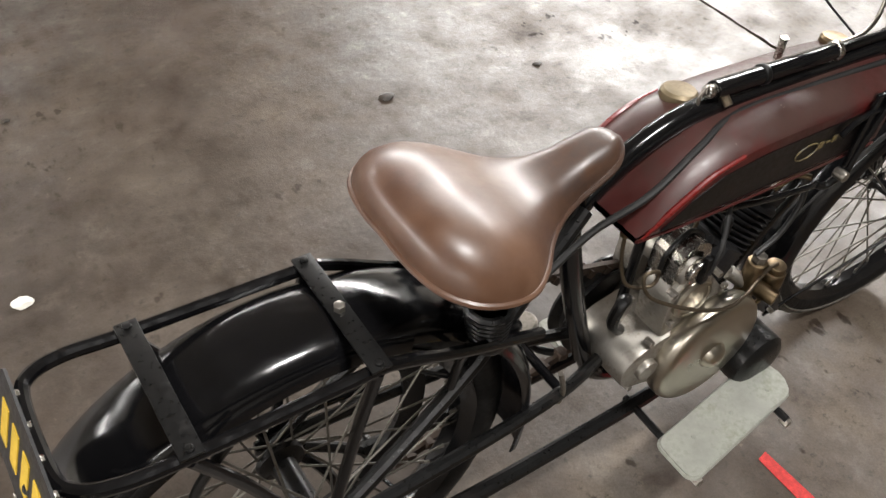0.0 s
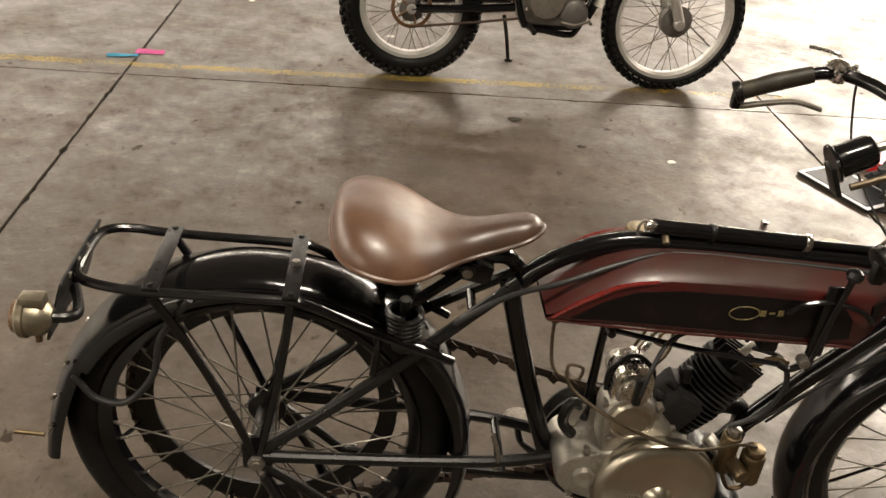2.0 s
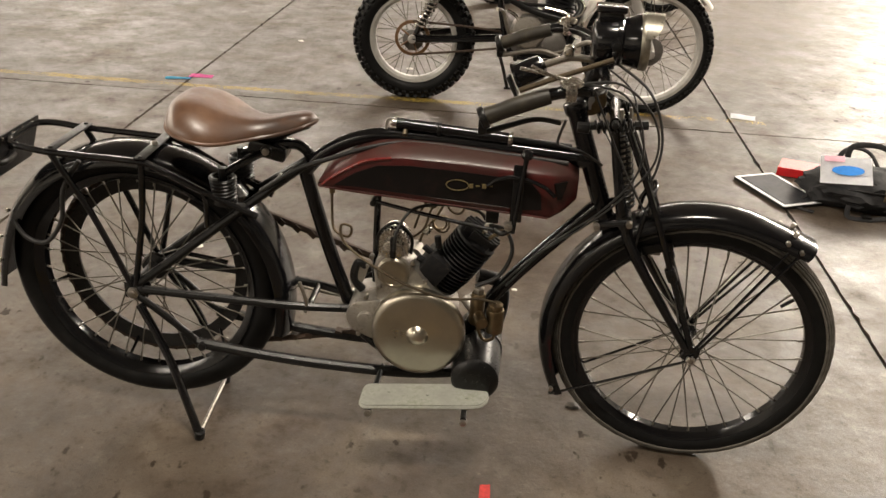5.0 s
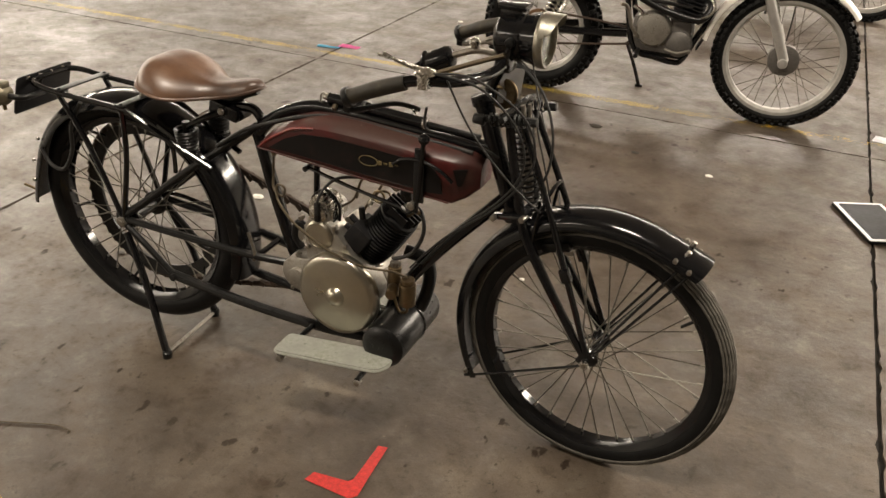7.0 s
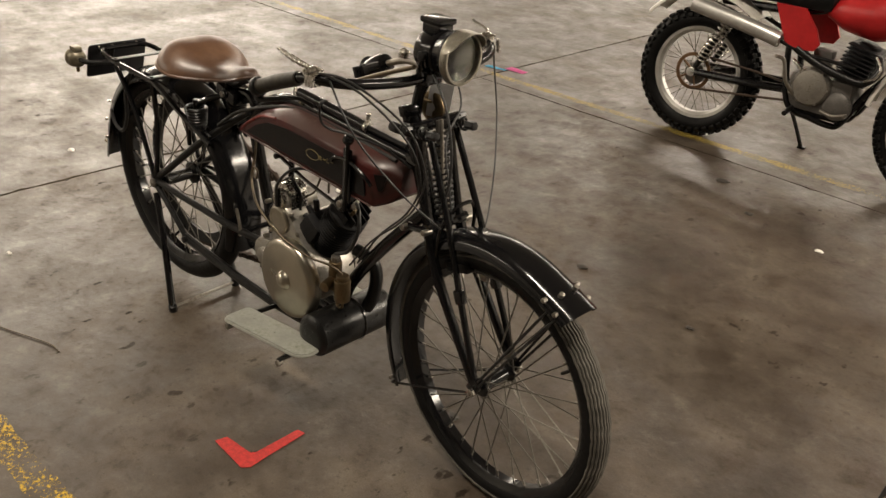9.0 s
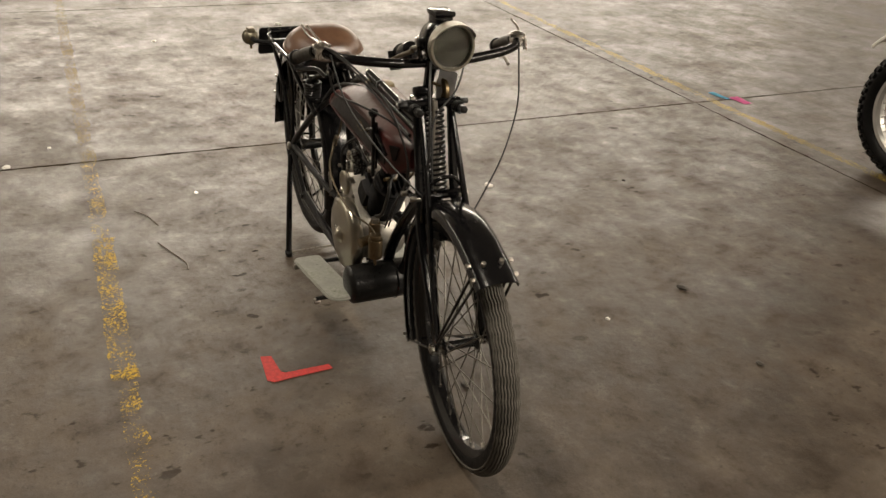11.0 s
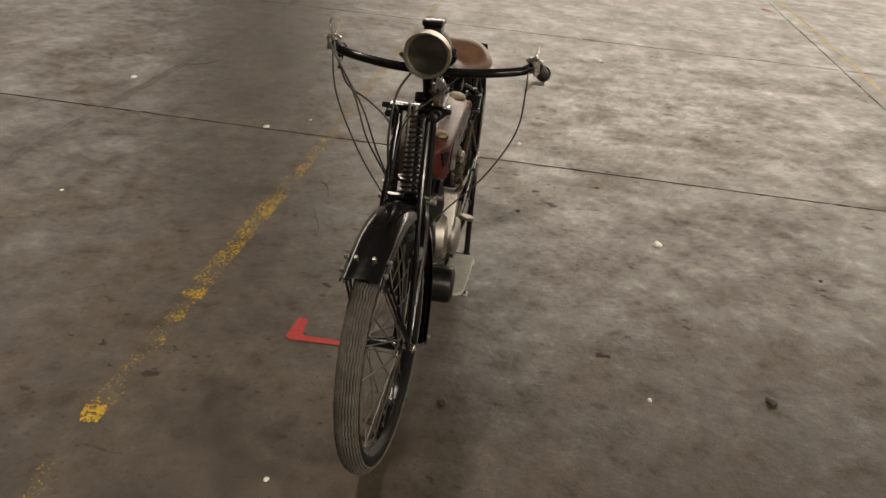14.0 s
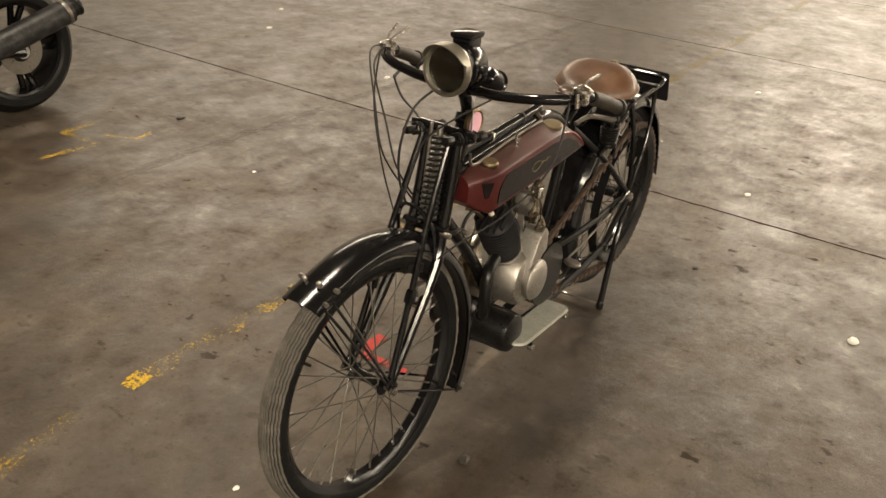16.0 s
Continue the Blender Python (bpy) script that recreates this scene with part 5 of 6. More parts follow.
# inclined finned cylinder
cyl = holder("cylinder", bike)
CA, CB = Vector((0.704, 0, 0.405)), Vector((0.790, 0, 0.532))
axis = (CB - CA).normalized()
L = (CB - CA).length
drum("barrel", CA, CB, 0.036, IRON, cyl)
for k in range(14):
    t = 0.016 + 0.0098 * k
    r = 0.046 + 0.007 * min(1, k / 5)
    a = CA + axis * t
    prof = [(0.034, 0), (r - 0.001, 0.0), (r, 0.0009), (r, 0.0023), (r - 0.001, 0.0032), (0.034, 0.0032)]
    part("fin", turned(bmesh.new(), prof, frame_of(a, a + axis), 36), IRON, cyl)
lathe("cylinder_head", CB - axis * 0.002, CB + axis, [(0.052, 0), (0.052, 0.007), (0.044, 0.015), (0.026, 0.021), (0.012, 0.023), (0, 0.023)], IRON, cyl)
for k in range(6):
    off = -0.040 + 0.016 * k
    w = math.sqrt(max(0.0001, 0.048 ** 2 - off ** 2))
    fm = frame_of(CB + axis * 0.016, CB + axis * 0.1) @ pose(0, 0, 0)
    block_b = block(bmesh.new(), fm @ pose(off, 0, 0.006), 0.003, 2 * w, 0.022, 0)
    part("head_fin", block_b, IRON, cyl)
tube("spark_plug", [CB + axis * 0.02, CB + axis * 0.045, CB + axis * 0.06], [0.009, 0.007, 0.004], WHITE, cyl, "white porcelain plug")
drum("plug_nut", CB + axis * 0.02, CB + axis * 0.034, 0.011, BRASS, cyl, sides=6)
tube("release_tap", [CB + axis * 0.016 + V(0.02, -0.02, 0), CB + axis * 0.05 + V(0.03, -0.03, 0), CB + axis * 0.05 + V(0.045, -0.05, 0.006)], 0.005, BRASS, cyl)
tube("plug_lead", [CB + axis * 0.05, (0.86, -0.03, 0.575), (0.876, -0.045, 0.53), (0.85, -0.05, 0.47), (0.80, -0.05, 0.44)], 0.005, CABLE, cyl)
drum("base_flange", CA - axis * 0.006, CA + axis * 0.010, 0.05, ALLOY, cyl, sides=8)
box("transfer_port", (0.700, -0.02, 0.470), (0.062, 0.085, 0.070), IRON, cyl, "", 0.014, (0, 35, 0))
for x, z, dx, dz in ((0.694, 0.505, -0.020, 0.016), (0.680, 0.482, -0.020, 0.010), (0.708, 0.520, -0.004, 0.030), (0.672, 0.462, -0.018, 0.004)):
    drum("port_stub", (x, -0.035, z), (x + dx, -0.035, z + dz), 0.008, IRON, cyl, sides=8)

# carburettor
carb = holder("carburettor", bike)
drum("mixing_chamber", (0.805, -0.055, 0.345), (0.808, -0.055, 0.425), 0.017, BRASS, carb)
drum("float_bowl", (0.850, -0.068, 0.335), (0.850, -0.068, 0.395), 0.021, BRASS, carb, "worn brass float bowl")
drum("bowl_lid", (0.850, -0.068, 0.395), (0.850, -0.068, 0.408), 0.017, BRASS, carb)
drum("inlet", (0.805, -0.055, 0.372), (0.775, -0.03, 0.395), 0.013, ALLOY, carb)
drum("air_bell", (0.812, -0.07, 0.375), (0.822, -0.105, 0.372), 0.014, BRASS, carb)
drum("top_nut", (0.808, -0.055, 0.425), (0.809, -0.055, 0.440), 0.013, STEEL, carb, sides=6)
tube("float_pipe", [(0.850, -0.068, 0.335), (0.848, -0.066, 0.312), (0.825, -0.06, 0.305), (0.806, -0.056, 0.345)], 0.004, BRASS, carb)
tube("petrol_pipe", [(0.462, -0.04, 0.655), (0.462, -0.045, 0.60), (0.47, -0.06, 0.555), (0.505, -0.075, 0.548), (0.512, -0.075, 0.572), (0.488, -0.072, 0.572), (0.50, -0.085, 0.535), (0.57, -0.115, 0.50), (0.66, -0.115, 0.455), (0.74, -0.095, 0.425), (0.81, -0.075, 0.42), (0.85, -0.068, 0.41)], 0.0030, PIPE, carb, "coiled copper fuel pipe")
drum("fuel_tap", (0.462, -0.04, 0.662), (0.462, -0.04, 0.635), 0.007, BRASS, carb)
tube("oil_pipe", [(0.67, 0.05, 0.645), (0.66, 0.06, 0.60), (0.68, 0.06, 0.575), (0.70, 0.055, 0.60), (0.68, 0.05, 0.612), (0.655, 0.05, 0.57), (0.64, 0.06, 0.52)], 0.003, PIPE, carb)
drum("drip_feed", (0.70, 0.072, 0.60), (0.70, 0.072, 0.64), 0.011, BRASS, carb)
box("tap_block", (0.76, 0.06, 0.61), (0.028, 0.03, 0.035), ALLOY, carb, "", 0.005)
tube("tap_lever", [(0.76, 0.075, 0.62), (0.765, 0.09, 0.635), (0.785, 0.092, 0.64)], 0.004, BRASS, carb)
lathe("oil_ring", (0.70, 0.062, 0.535), (0.70, 0.072, 0.535), [(0.014, 0), (0.018, 0.002), (0.018, 0.007), (0.014, 0.009), (0.014, 0)], BRASS, carb, "", 24)

for x, y, z in ((0.735, 0.085, 0.575), (0.700, 0.092, 0.520)):
    ring = [Vector((x + 0.020 * math.cos(a), y + 0.006 * math.sin(2 * a), z + 0.020 * math.sin(a))) for a in (2 * math.pi * k / 16 for k in range(16))]
    tube("pipe_loop", ring, 0.0035, PIPE, carb, "looped copper oil pipe", steps=1, closed=True, sides=6)
drum("sight_glass", (0.715, 0.085, 0.600), (0.715, 0.085, 0.632), 0.012, CHROME, carb)
tube("drip_pipe", [(0.715, 0.085, 0.600), (0.705, 0.09, 0.575), (0.69, 0.085, 0.545), (0.66, 0.082, 0.50), (0.650, 0.075, 0.47)], 0.0035, PIPE, carb)
drum("union_nut", (0.676, 0.082, 0.515), (0.664, 0.080, 0.497), 0.008, CHROME, carb, sides=6)

# exhaust
exh = holder("exhaust", bike)
tube("exhaust_pipe", [(0.80, 0.02, 0.43), (0.85, 0.03, 0.415), (0.865, 0.035, 0.37), (0.855, 0.03, 0.30), (0.835, 0.01, 0.25)], 0.0175, BLACK_DULL, exh, sides=14)
lathe("silencer_box", (0.815, -0.142, 0.236), (0.815, 0.115, 0.236), [(0, 0), (0.032, 0), (0.048, 0.004), (0.056, 0.012), (0.057, 0.02), (0.057, 0.236), (0.053, 0.248), (0.038, 0.255), (0, 0.256)], BLACK_DULL, exh, "dull black cylindrical silencer", 40)
tube("silencer_band", [Vector((0.815 + 0.0580 * math.cos(2 * math.pi * k / 24), 0.0, 0.236 + 0.0580 * math.sin(2 * math.pi * k / 24))) for k in range(24)], 0.003, BLACK, exh, steps=1, closed=True, sides=6)
tube("tail_pipe", [(0.79, 0.05, 0.20), (0.70, 0.06, 0.165), (0.60, 0.07, 0.16)], 0.010, BLACK_DULL, exh)

# footboards
for s, (x0, x1, ya, yb, yc, yd) in ((-1, (0.560, 0.848, -0.230, -0.148, -0.118, -0.200)), (1, (0.545, 0.825, 0.150, 0.075, 0.070, 0.142))):
    fb = holder("footboard", bike)
    pts = []
    for k in range(9):
        t = k / 8
        ang = math.pi * (0.5 - t)
        ym, yw = (yc + yd) / 2, abs(yc - yd) / 2
        pts.append((x1 - 0.035 + 0.035 * math.cos(ang), ym + yw * math.sin(ang)))
    lo, hi = min(ya, yb), max(ya, yb)
    for k in range(5):
        ang = radians(270 - 22.5 * k)
        pts.append((x0 + 0.016 + 0.016 * math.cos(ang), lo + 0.016 + 0.016 * math.sin(ang)))
    for k in range(5):
        ang = radians(180 - 22.5 * k)
        pts.append((x0 + 0.016 + 0.016 * math.cos(ang), hi - 0.016 + 0.016 * math.sin(ang)))
    tilt = Matrix.Translation((0.7, 0, 0.212)) @ Matrix.Rotation(radians(-1.5), 4, "Y") @ Matrix.Translation((-0.7, 0, -0.212))
    part("board", slab_of(pts, 0.209, 0.2125, tilt), BOARD, fb, "bare worn aluminium plate", smooth=False)
    lip = [tilt @ Vector((x, y, 0.206)) for x, y in pts]
    part("board_lip", sweep(bmesh.new(), lip, 0.0042, 6, True), BOARD, fb)
    for x in (x0 + 0.02, x1 - 0.05):
        tube("board_bar", [(x + 0.005, s * 0.05, 0.194), (x, (ya + yb) / 2, 0.197), (x, ya if s < 0 else max(ya, yb), 0.196)], 0.007, BLACK_DULL, fb)
        drum("board_nut", (x, s * (max(abs(ya), abs(yb)) - 0.012), 0.189), (x, s * (max(abs(ya), abs(yb)) + 0.006), 0.189), 0.009, STEEL, fb, sides=6)
    for k in range(3):
        q = tilt @ Vector((x0 + 0.06 + 0.09 * k, (ya + yb + yc + yd) / 4, 0.2125))
        drum("rivet", q, q + V(0, 0, 0.0012), 0.004, BOARD, fb, sides=8)
ped = holder("brake_pedal", bike)
tube("pedal_arm", [(0.50, 0.06, 0.25), (0.47, 0.085, 0.26), (0.46, 0.10, 0.30)], 0.007, BLACK_DULL, ped)
lathe("pedal_pad", (0.46, 0.105, 0.300), (0.458, 0.107, 0.315), [(0, 0), (0.024, 0), (0.026, 0.003), (0.026, 0.007), (0.022, 0.010), (0, 0.0105)], STEEL, ped, "round steel pad", 24)
tube("brake_rod", [(0.46, 0.08, 0.30), (0.25, 0.085, 0.33), (0.10, 0.085, 0.36)], 0.0035, STEEL, ped)
tube("brake_arm", [(RC[0] + 0.01, 0.085, RC[2] + 0.02), (0.06, 0.088, 0.375), (0.16, 0.09, 0.36)], 0.006, BLACK, ped)
tube("chain_guard_rod", [(0.385, -0.06, 0.41), (0.40, -0.06, 0.36), (0.397, -0.06, 0.33)], 0.0045, STEEL, bike)
box("kick_plate", (0.525, -0.03, 0.437), (0.03, 0.006, 0.05), ALLOY, bike, "small bright plate", 0.004, (0, 18, 0))
tube("clutch_hose", [(0.545, -0.02, 0.44), (0.52, -0.03, 0.46), (0.51, -0.03, 0.42), (0.53, -0.03, 0.39)], 0.010, BLACK_DULL, bike)

# belt drive on the left
bd = holder("belt_drive", bike)
P = (0.592, 0.068, 0.318)
lathe("pulley", (P[0], 0.05, P[2]), (P[0], 0.09, P[2]), [(0, 0), (0.094, 0), (0.094, 0.004), (0.080, 0.014), (0.080, 0.024), (0.094, 0.034), (0.094, 0.038), (0, 0.038)], BLACK_DULL, bd, "grimy dark pulley", 36)
c0, c1, r0, r1 = Vector((RC[0], 0, RC[2])), Vector((P[0], 0, P[2])), 0.246, 0.088
d = c1 - c0
al, be = math.atan2(d.z, d.x), math.acos((r0 - r1) / d.length)
line = []
for k in range(33):
    a = al + be + (2 * math.pi - 2 * be) * k / 32
    line.append(Vector((c0.x + r0 * math.cos(a), 0.066, c0.z + r0 * math.sin(a))))
for k in range(13):
    a = al - be + 2 * be * k / 12
    line.append(Vector((c1.x + r1 * math.cos(a), 0.069, c1.z + r1 * math.sin(a))))
full = []
for a, b in zip(line, line[1:] + line[:1]):
    n = max(1, int((b - a).length / 0.02))
    full += [a + (b - a) * k / n for k in range(n)]
part("belt", sweep(bmesh.new(), full, 0.009, 6, True), BELT, bd, "rusty brown link belt")
acc = 0.0
for a, b in zip(full, full[1:]):
    acc += (b - a).length
    if acc > 0.0215:
        acc = 0
        t = (b - a).normalized()
        n = Vector((-t.z, 0, t.x))
        part("belt_link", block(bmesh.new(), Matrix.Translation(a + n * 0.003) @ Matrix(((t.x, 0, n.x), (0, 1, 0), (t.z, 0, n.z))).to_4x4() @ pose(0, 0, 0, 0, 24, 0), 0.018, 0.021, 0.014, 0), BELT, bd)
CUR[0] = Matrix.Identity(4)

# ---------------------------------------------------------------- the trail bike beyond the line
trail = thing("trail_motorcycle", (0.95, 2.93, 0), "old trail motorcycle with pale rims, knobbly tyres and red panels", "motorcycle")
AX = Vector((0.285, 2.850, 0)), Vector((1.528, 2.862, 0))
yaw = math.atan2(AX[1].y - AX[0].y, AX[1].x - AX[0].x)
CUR[0] = Matrix.Translation(AX[0]) @ Matrix.Rotation(yaw, 4, "Z")
WB = (AX[1] - AX[0]).length


def knobs(centre, R, half, rows, count, size, mat, parent):
    """Blocks of a knobbly tyre."""
    bm = bmesh.new()
    for i in range(count):
        for j in range(rows):
            a = 2 * math.pi * (i + 0.5 * (j % 2)) / count
            t = (j - (rows - 1) / 2) / max(1, (rows - 1) / 2) * radians(62)
            r = R - half + half * math.cos(t) + 0.002
            y = half * math.sin(t)
            m = Matrix.Translation((centre[0] + r * math.cos(a), centre[1] + y, centre[2] + r * math.sin(a))) @ Matrix.Rotation(-a + math.pi / 2, 4, "Y") @ Matrix.Rotation(-t, 4, "X")
            block(bm, m, size[0], size[1], size[2], 0)
    return part("tread_block", bm, mat, parent, "chunky tread blocks", smooth=False)


def wire_wheel(name, parent, c, R, half, rim_r, hub_r, count, knob, rim_mat):
    w = holder(name, parent)
    part("tyre", ring_of(bmesh.new(), c, tyre_section(R - 0.008, half * 0.9, (R - 0.008 - rim_r) / 2), 64), RUBBER, w)
    knobs(c, R - 0.006, half * 0.92, 5, knob, (0.022, half * 0.36, 0.026), RUBBER, w)
    part("rim", ring_of(bmesh.new(), c, [(rim_r + 0.010, 0.030), (rim_r + 0.010, -0.030), (rim_r - 0.006, -0.028), (rim_r - 0.019, -0.014), (rim_r - 0.019, 0.014), (rim_r - 0.006, 0.028)], 64), rim_mat, w)
    lathe("hub", (c[0], c[1] - 0.06, c[2]), (c[0], c[1] + 0.06, c[2]), [(0.015, 0), (hub_r * 0.7, 0.004), (hub_r, 0.012), (hub_r, 0.05), (hub_r * 0.6, 0.06), (hub_r * 0.6, 0.09), (hub_r * 0.75, 0.1), (0.02, 0.12)], ENGINE, w)
    spokes(w, c, hub_r * 0.85, 0.038, rim_r - 0.020, count, 0.0017, SPOKE, 40)
    return w


R0, F0 = (0, 0, 0.322), (WB, 0, 0.340)
wire_wheel("rear_wheel", trail, R0, 0.322, 0.056, 0.226, 0.055, 36, 44, RIMWHITE)
lathe("sprocket", (0, -0.066, 0.338), (0, -0.074, 0.338), [(0.078, 0), (0.088, 0), (0.094, 0.002), (0.094, 0.006), (0.088, 0.008), (0.078, 0.008), (0.078, 0)], RUSTY, trail, "rusty rear sprocket", 40)
for k in range(5):
    a = 2 * math.pi * k / 5
    tube("sprocket_arm", [(0.024 * math.cos(a), -0.070, 0.338 + 0.024 * math.sin(a)), (0.074 * math.cos(a), -0.070, 0.338 + 0.074 * math.sin(a))], 0.009, RUSTY, trail, flat=0.5)
drum("axle_end", (0, -0.09, 0.338), (0, -0.104, 0.338), 0.022, SILVER, trail)
for s in (-1, 1):
    tube("swing_arm", [(0.0, s * 0.085, 0.338), (0.24, s * 0.085, 0.352), (0.47, s * 0.07, 0.37)], 0.020, BLACK, trail)
    tube("damper", [(0.02, s * 0.10, 0.37), (0.10, s * 0.10, 0.53)], 0.015, BLACK_DULL, trail)
    tube("damper_rod", [(0.10, s * 0.10, 0.53), (0.165, s * 0.10, 0.665)], 0.008, CHROME, trail)
    coil("damper_spring", (0.038, s * 0.10, 0.405), (0.150, s * 0.10, 0.632), 0.028, 0.005, 11, CHROME, trail, "bright coil spring")
tube("chain", [(0.0, -0.07, 0.428), (0.30, -0.07, 0.415), (0.56, -0.07, 0.395)], 0.006, BELT, trail, "grimy drive chain", sides=6)
tube("chain", [(0.0, -0.07, 0.25), (0.30, -0.07, 0.29), (0.56, -0.07, 0.33)], 0.006, BELT, trail, "grimy drive chain", sides=6)
tf = holder("bike_frame", trail)
for s in (-1, 1):
    tube("cradle_tube", [(0.43, s * 0.06, 0.66), (0.46, s * 0.08, 0.50), (0.50, s * 0.09, 0.34), (0.55, s * 0.085, 0.285), (0.62, s * 0.085, 0.275), (0.72, s * 0.085, 0.262), (0.77, s * 0.07, 0.285), (0.85, s * 0.04, 0.46), (1.06, s * 0.02, 0.74)], 0.0145, BLACK, tf)
    tube("rear_loop", [(0.46, s * 0.07, 0.58), (0.30, s * 0.10, 0.62), (0.16, s * 0.10, 0.67), (0.0, s * 0.09, 0.70)], 0.011, CHROME if s < 0 else BLACK, tf)
    tube("foot_rest", [(0.54, s * 0.09, 0.30), (0.55, s * 0.20, 0.295)], 0.012, BLACK_DULL, tf)
tube("spine", [(0.05, 0, 0.70), (0.40, 0, 0.72), (0.75, 0, 0.80), (1.09, 0, 0.86)], 0.02, BLACK, tf)
tube("head_tube", [(1.08, 0, 0.74), (1.04, 0, 0.90)], 0.026, BLACK, tf)
te = holder("engine", trail)
TRAIL = CUR[0].copy()
CUR[0] = TRAIL @ Matrix.Translation((-0.06, 0, 0))
box("crankcase", (0.70, 0.0, 0.385), (0.30, 0.19, 0.18), ENGINE, te, "grey cast engine case", 0.035)
lathe("clutch_cover", (0.665, -0.09, 0.42), (0.665, -0.135, 0.42), [(0.092, 0), (0.09, 0.02), (0.078, 0.036), (0.05, 0.042), (0, 0.044)], ALLOY, te, "oval polished side cover", 40)
lathe("generator_cover", (0.80, -0.09, 0.36), (0.80, -0.118, 0.36), [(0.066, 0), (0.064, 0.014), (0.05, 0.024), (0, 0.028)], ENGINE, te, "", 32)
ca = Vector((0.80, 0, 0.45))
cd = Vector((0.20, 0, 0.98)).normalized()
drum("barrel", ca, ca + cd * 0.20, 0.05, IRON, te)
for k in range(9):
    a = ca + cd * (0.03 + 0.019 * k)
    part("fin", block(bmesh.new(), frame_of(a, a + cd), 0.15, 0.15, 0.006, 0.002, 1), IRON, te)
for k in range(6):
    a = 2 * math.pi * k / 6
    p = Vector((0.665 + 0.083 * math.cos(a), -0.108, 0.42 + 0.083 * math.sin(a)))
    drum("cover_bolt", p, p + Vector((0, -0.016, 0)), 0.007, STEEL, te, sides=6)
box("sump", (0.70, 0, 0.292), (0.26, 0.15, 0.035), BLACK_DULL, te, "", 0.012)
tube("kick_lever", [(0.60, -0.12, 0.37), (0.56, -0.15, 0.43), (0.53, -0.155, 0.52), (0.50, -0.19, 0.54)], 0.009, STEEL, te)
tube("gear_pedal", [(0.74, -0.12, 0.33), (0.80, -0.14, 0.325), (0.86, -0.145, 0.345), (0.865, -0.18, 0.345)], 0.007, STEEL, te)
box("carburettor", (0.66, -0.02, 0.545), (0.09, 0.06, 0.08), ENGINE, te, "", 0.015)
tube("oil_line", [(0.55, -0.1, 0.52), (0.60, -0.11, 0.49), (0.605, -0.11, 0.43), (0.575, -0.11, 0.37)], 0.009, CHROME, te)
CUR[0] = TRAIL
tube("header_pipe", [(0.77, -0.02, 0.60), (0.84, -0.05, 0.60), (0.865, -0.09, 0.55), (0.83, -0.12, 0.50), (0.76, -0.125, 0.50), (0.62, -0.12, 0.53), (0.50, -0.12, 0.58)], 0.019, BLACK_DULL, trail, "black looped exhaust header", sides=14)
tube("header_guard", [(0.84, -0.09, 0.615), (0.878, -0.11, 0.57), (0.868, -0.125, 0.53), (0.83, -0.14, 0.51)], 0.006, CHROME, trail)
tube("side_rail", [(0.40, -0.12, 0.60), (0.55, -0.125, 0.565), (0.66, -0.125, 0.56), (0.78, -0.12, 0.55)], 0.009, BLACK_DULL, trail)
tube("silencer", [(0.42, -0.13, 0.60), (0.25, -0.14, 0.635), (-0.03, -0.15, 0.68)], 0.036, SILVER, trail, "pale silencer tube", sides=18)
for s in (-1, 1):
    o = [(0.44, 0.60), (0.50, 0.575), (0.58, 0.585), (0.60, 0.62), (0.57, 0.68), (0.50, 0.76), (0.36, 0.76)]
    part("side_panel", slab_of(o, 0.118, 0.130, Matrix.Rotation(radians(90), 4, "X") @ Matrix.Diagonal((1, 1, s, 1))), REDPLASTIC, trail, "glossy red side panel", smooth=False)
bm = bmesh.new()
rows = []
for x, zt, zb, w in ((0.58, 0.80, 0.72, 0.08), (0.66, 0.86, 0.68, 0.12), (0.80, 0.89, 0.66, 0.14), (0.95, 0.90, 0.70, 0.13), (1.03, 0.87, 0.76, 0.08)):
    rows.append([bm.verts.new((x, w * math.sin(t), (zt + zb) / 2 + (zt - zb) / 2 * math.cos(t))) for t in (2 * math.pi * k / 16 for k in range(16))])
for a, b in zip(rows, rows[1:]):
    for k in range(16):
        bm.faces.new((a[k], a[(k + 1) % 16], b[(k + 1) % 16], b[k]))
bm.faces.new(rows[0])
bm.faces.new(rows[-1][::-1])
part("fuel_tank", bm, REDPLASTIC, trail, "red fuel tank")
box("seat", (0.30, 0, 0.80), (0.62, 0.22, 0.10), RUBBER, trail, "black padded seat", 0.04)
part("rear_mudguard", mudguard((0.02, 0, 0.33), 0.425, 52, 142, 0.085, 0.028, 40, 0.0, 0.0), WHITE, trail, "white plastic rear mudguard")
tube("side_stand", [(0.45, 0.09, 0.28), (0.487, 0.18, 0.15), (0.520, 0.268, 0.008)], 0.010, BLACK, trail)
box("stand_foot", (0.522, 0.275, 0.006), (0.04, 0.03, 0.012), BLACK_DULL, trail, "", 0.003)
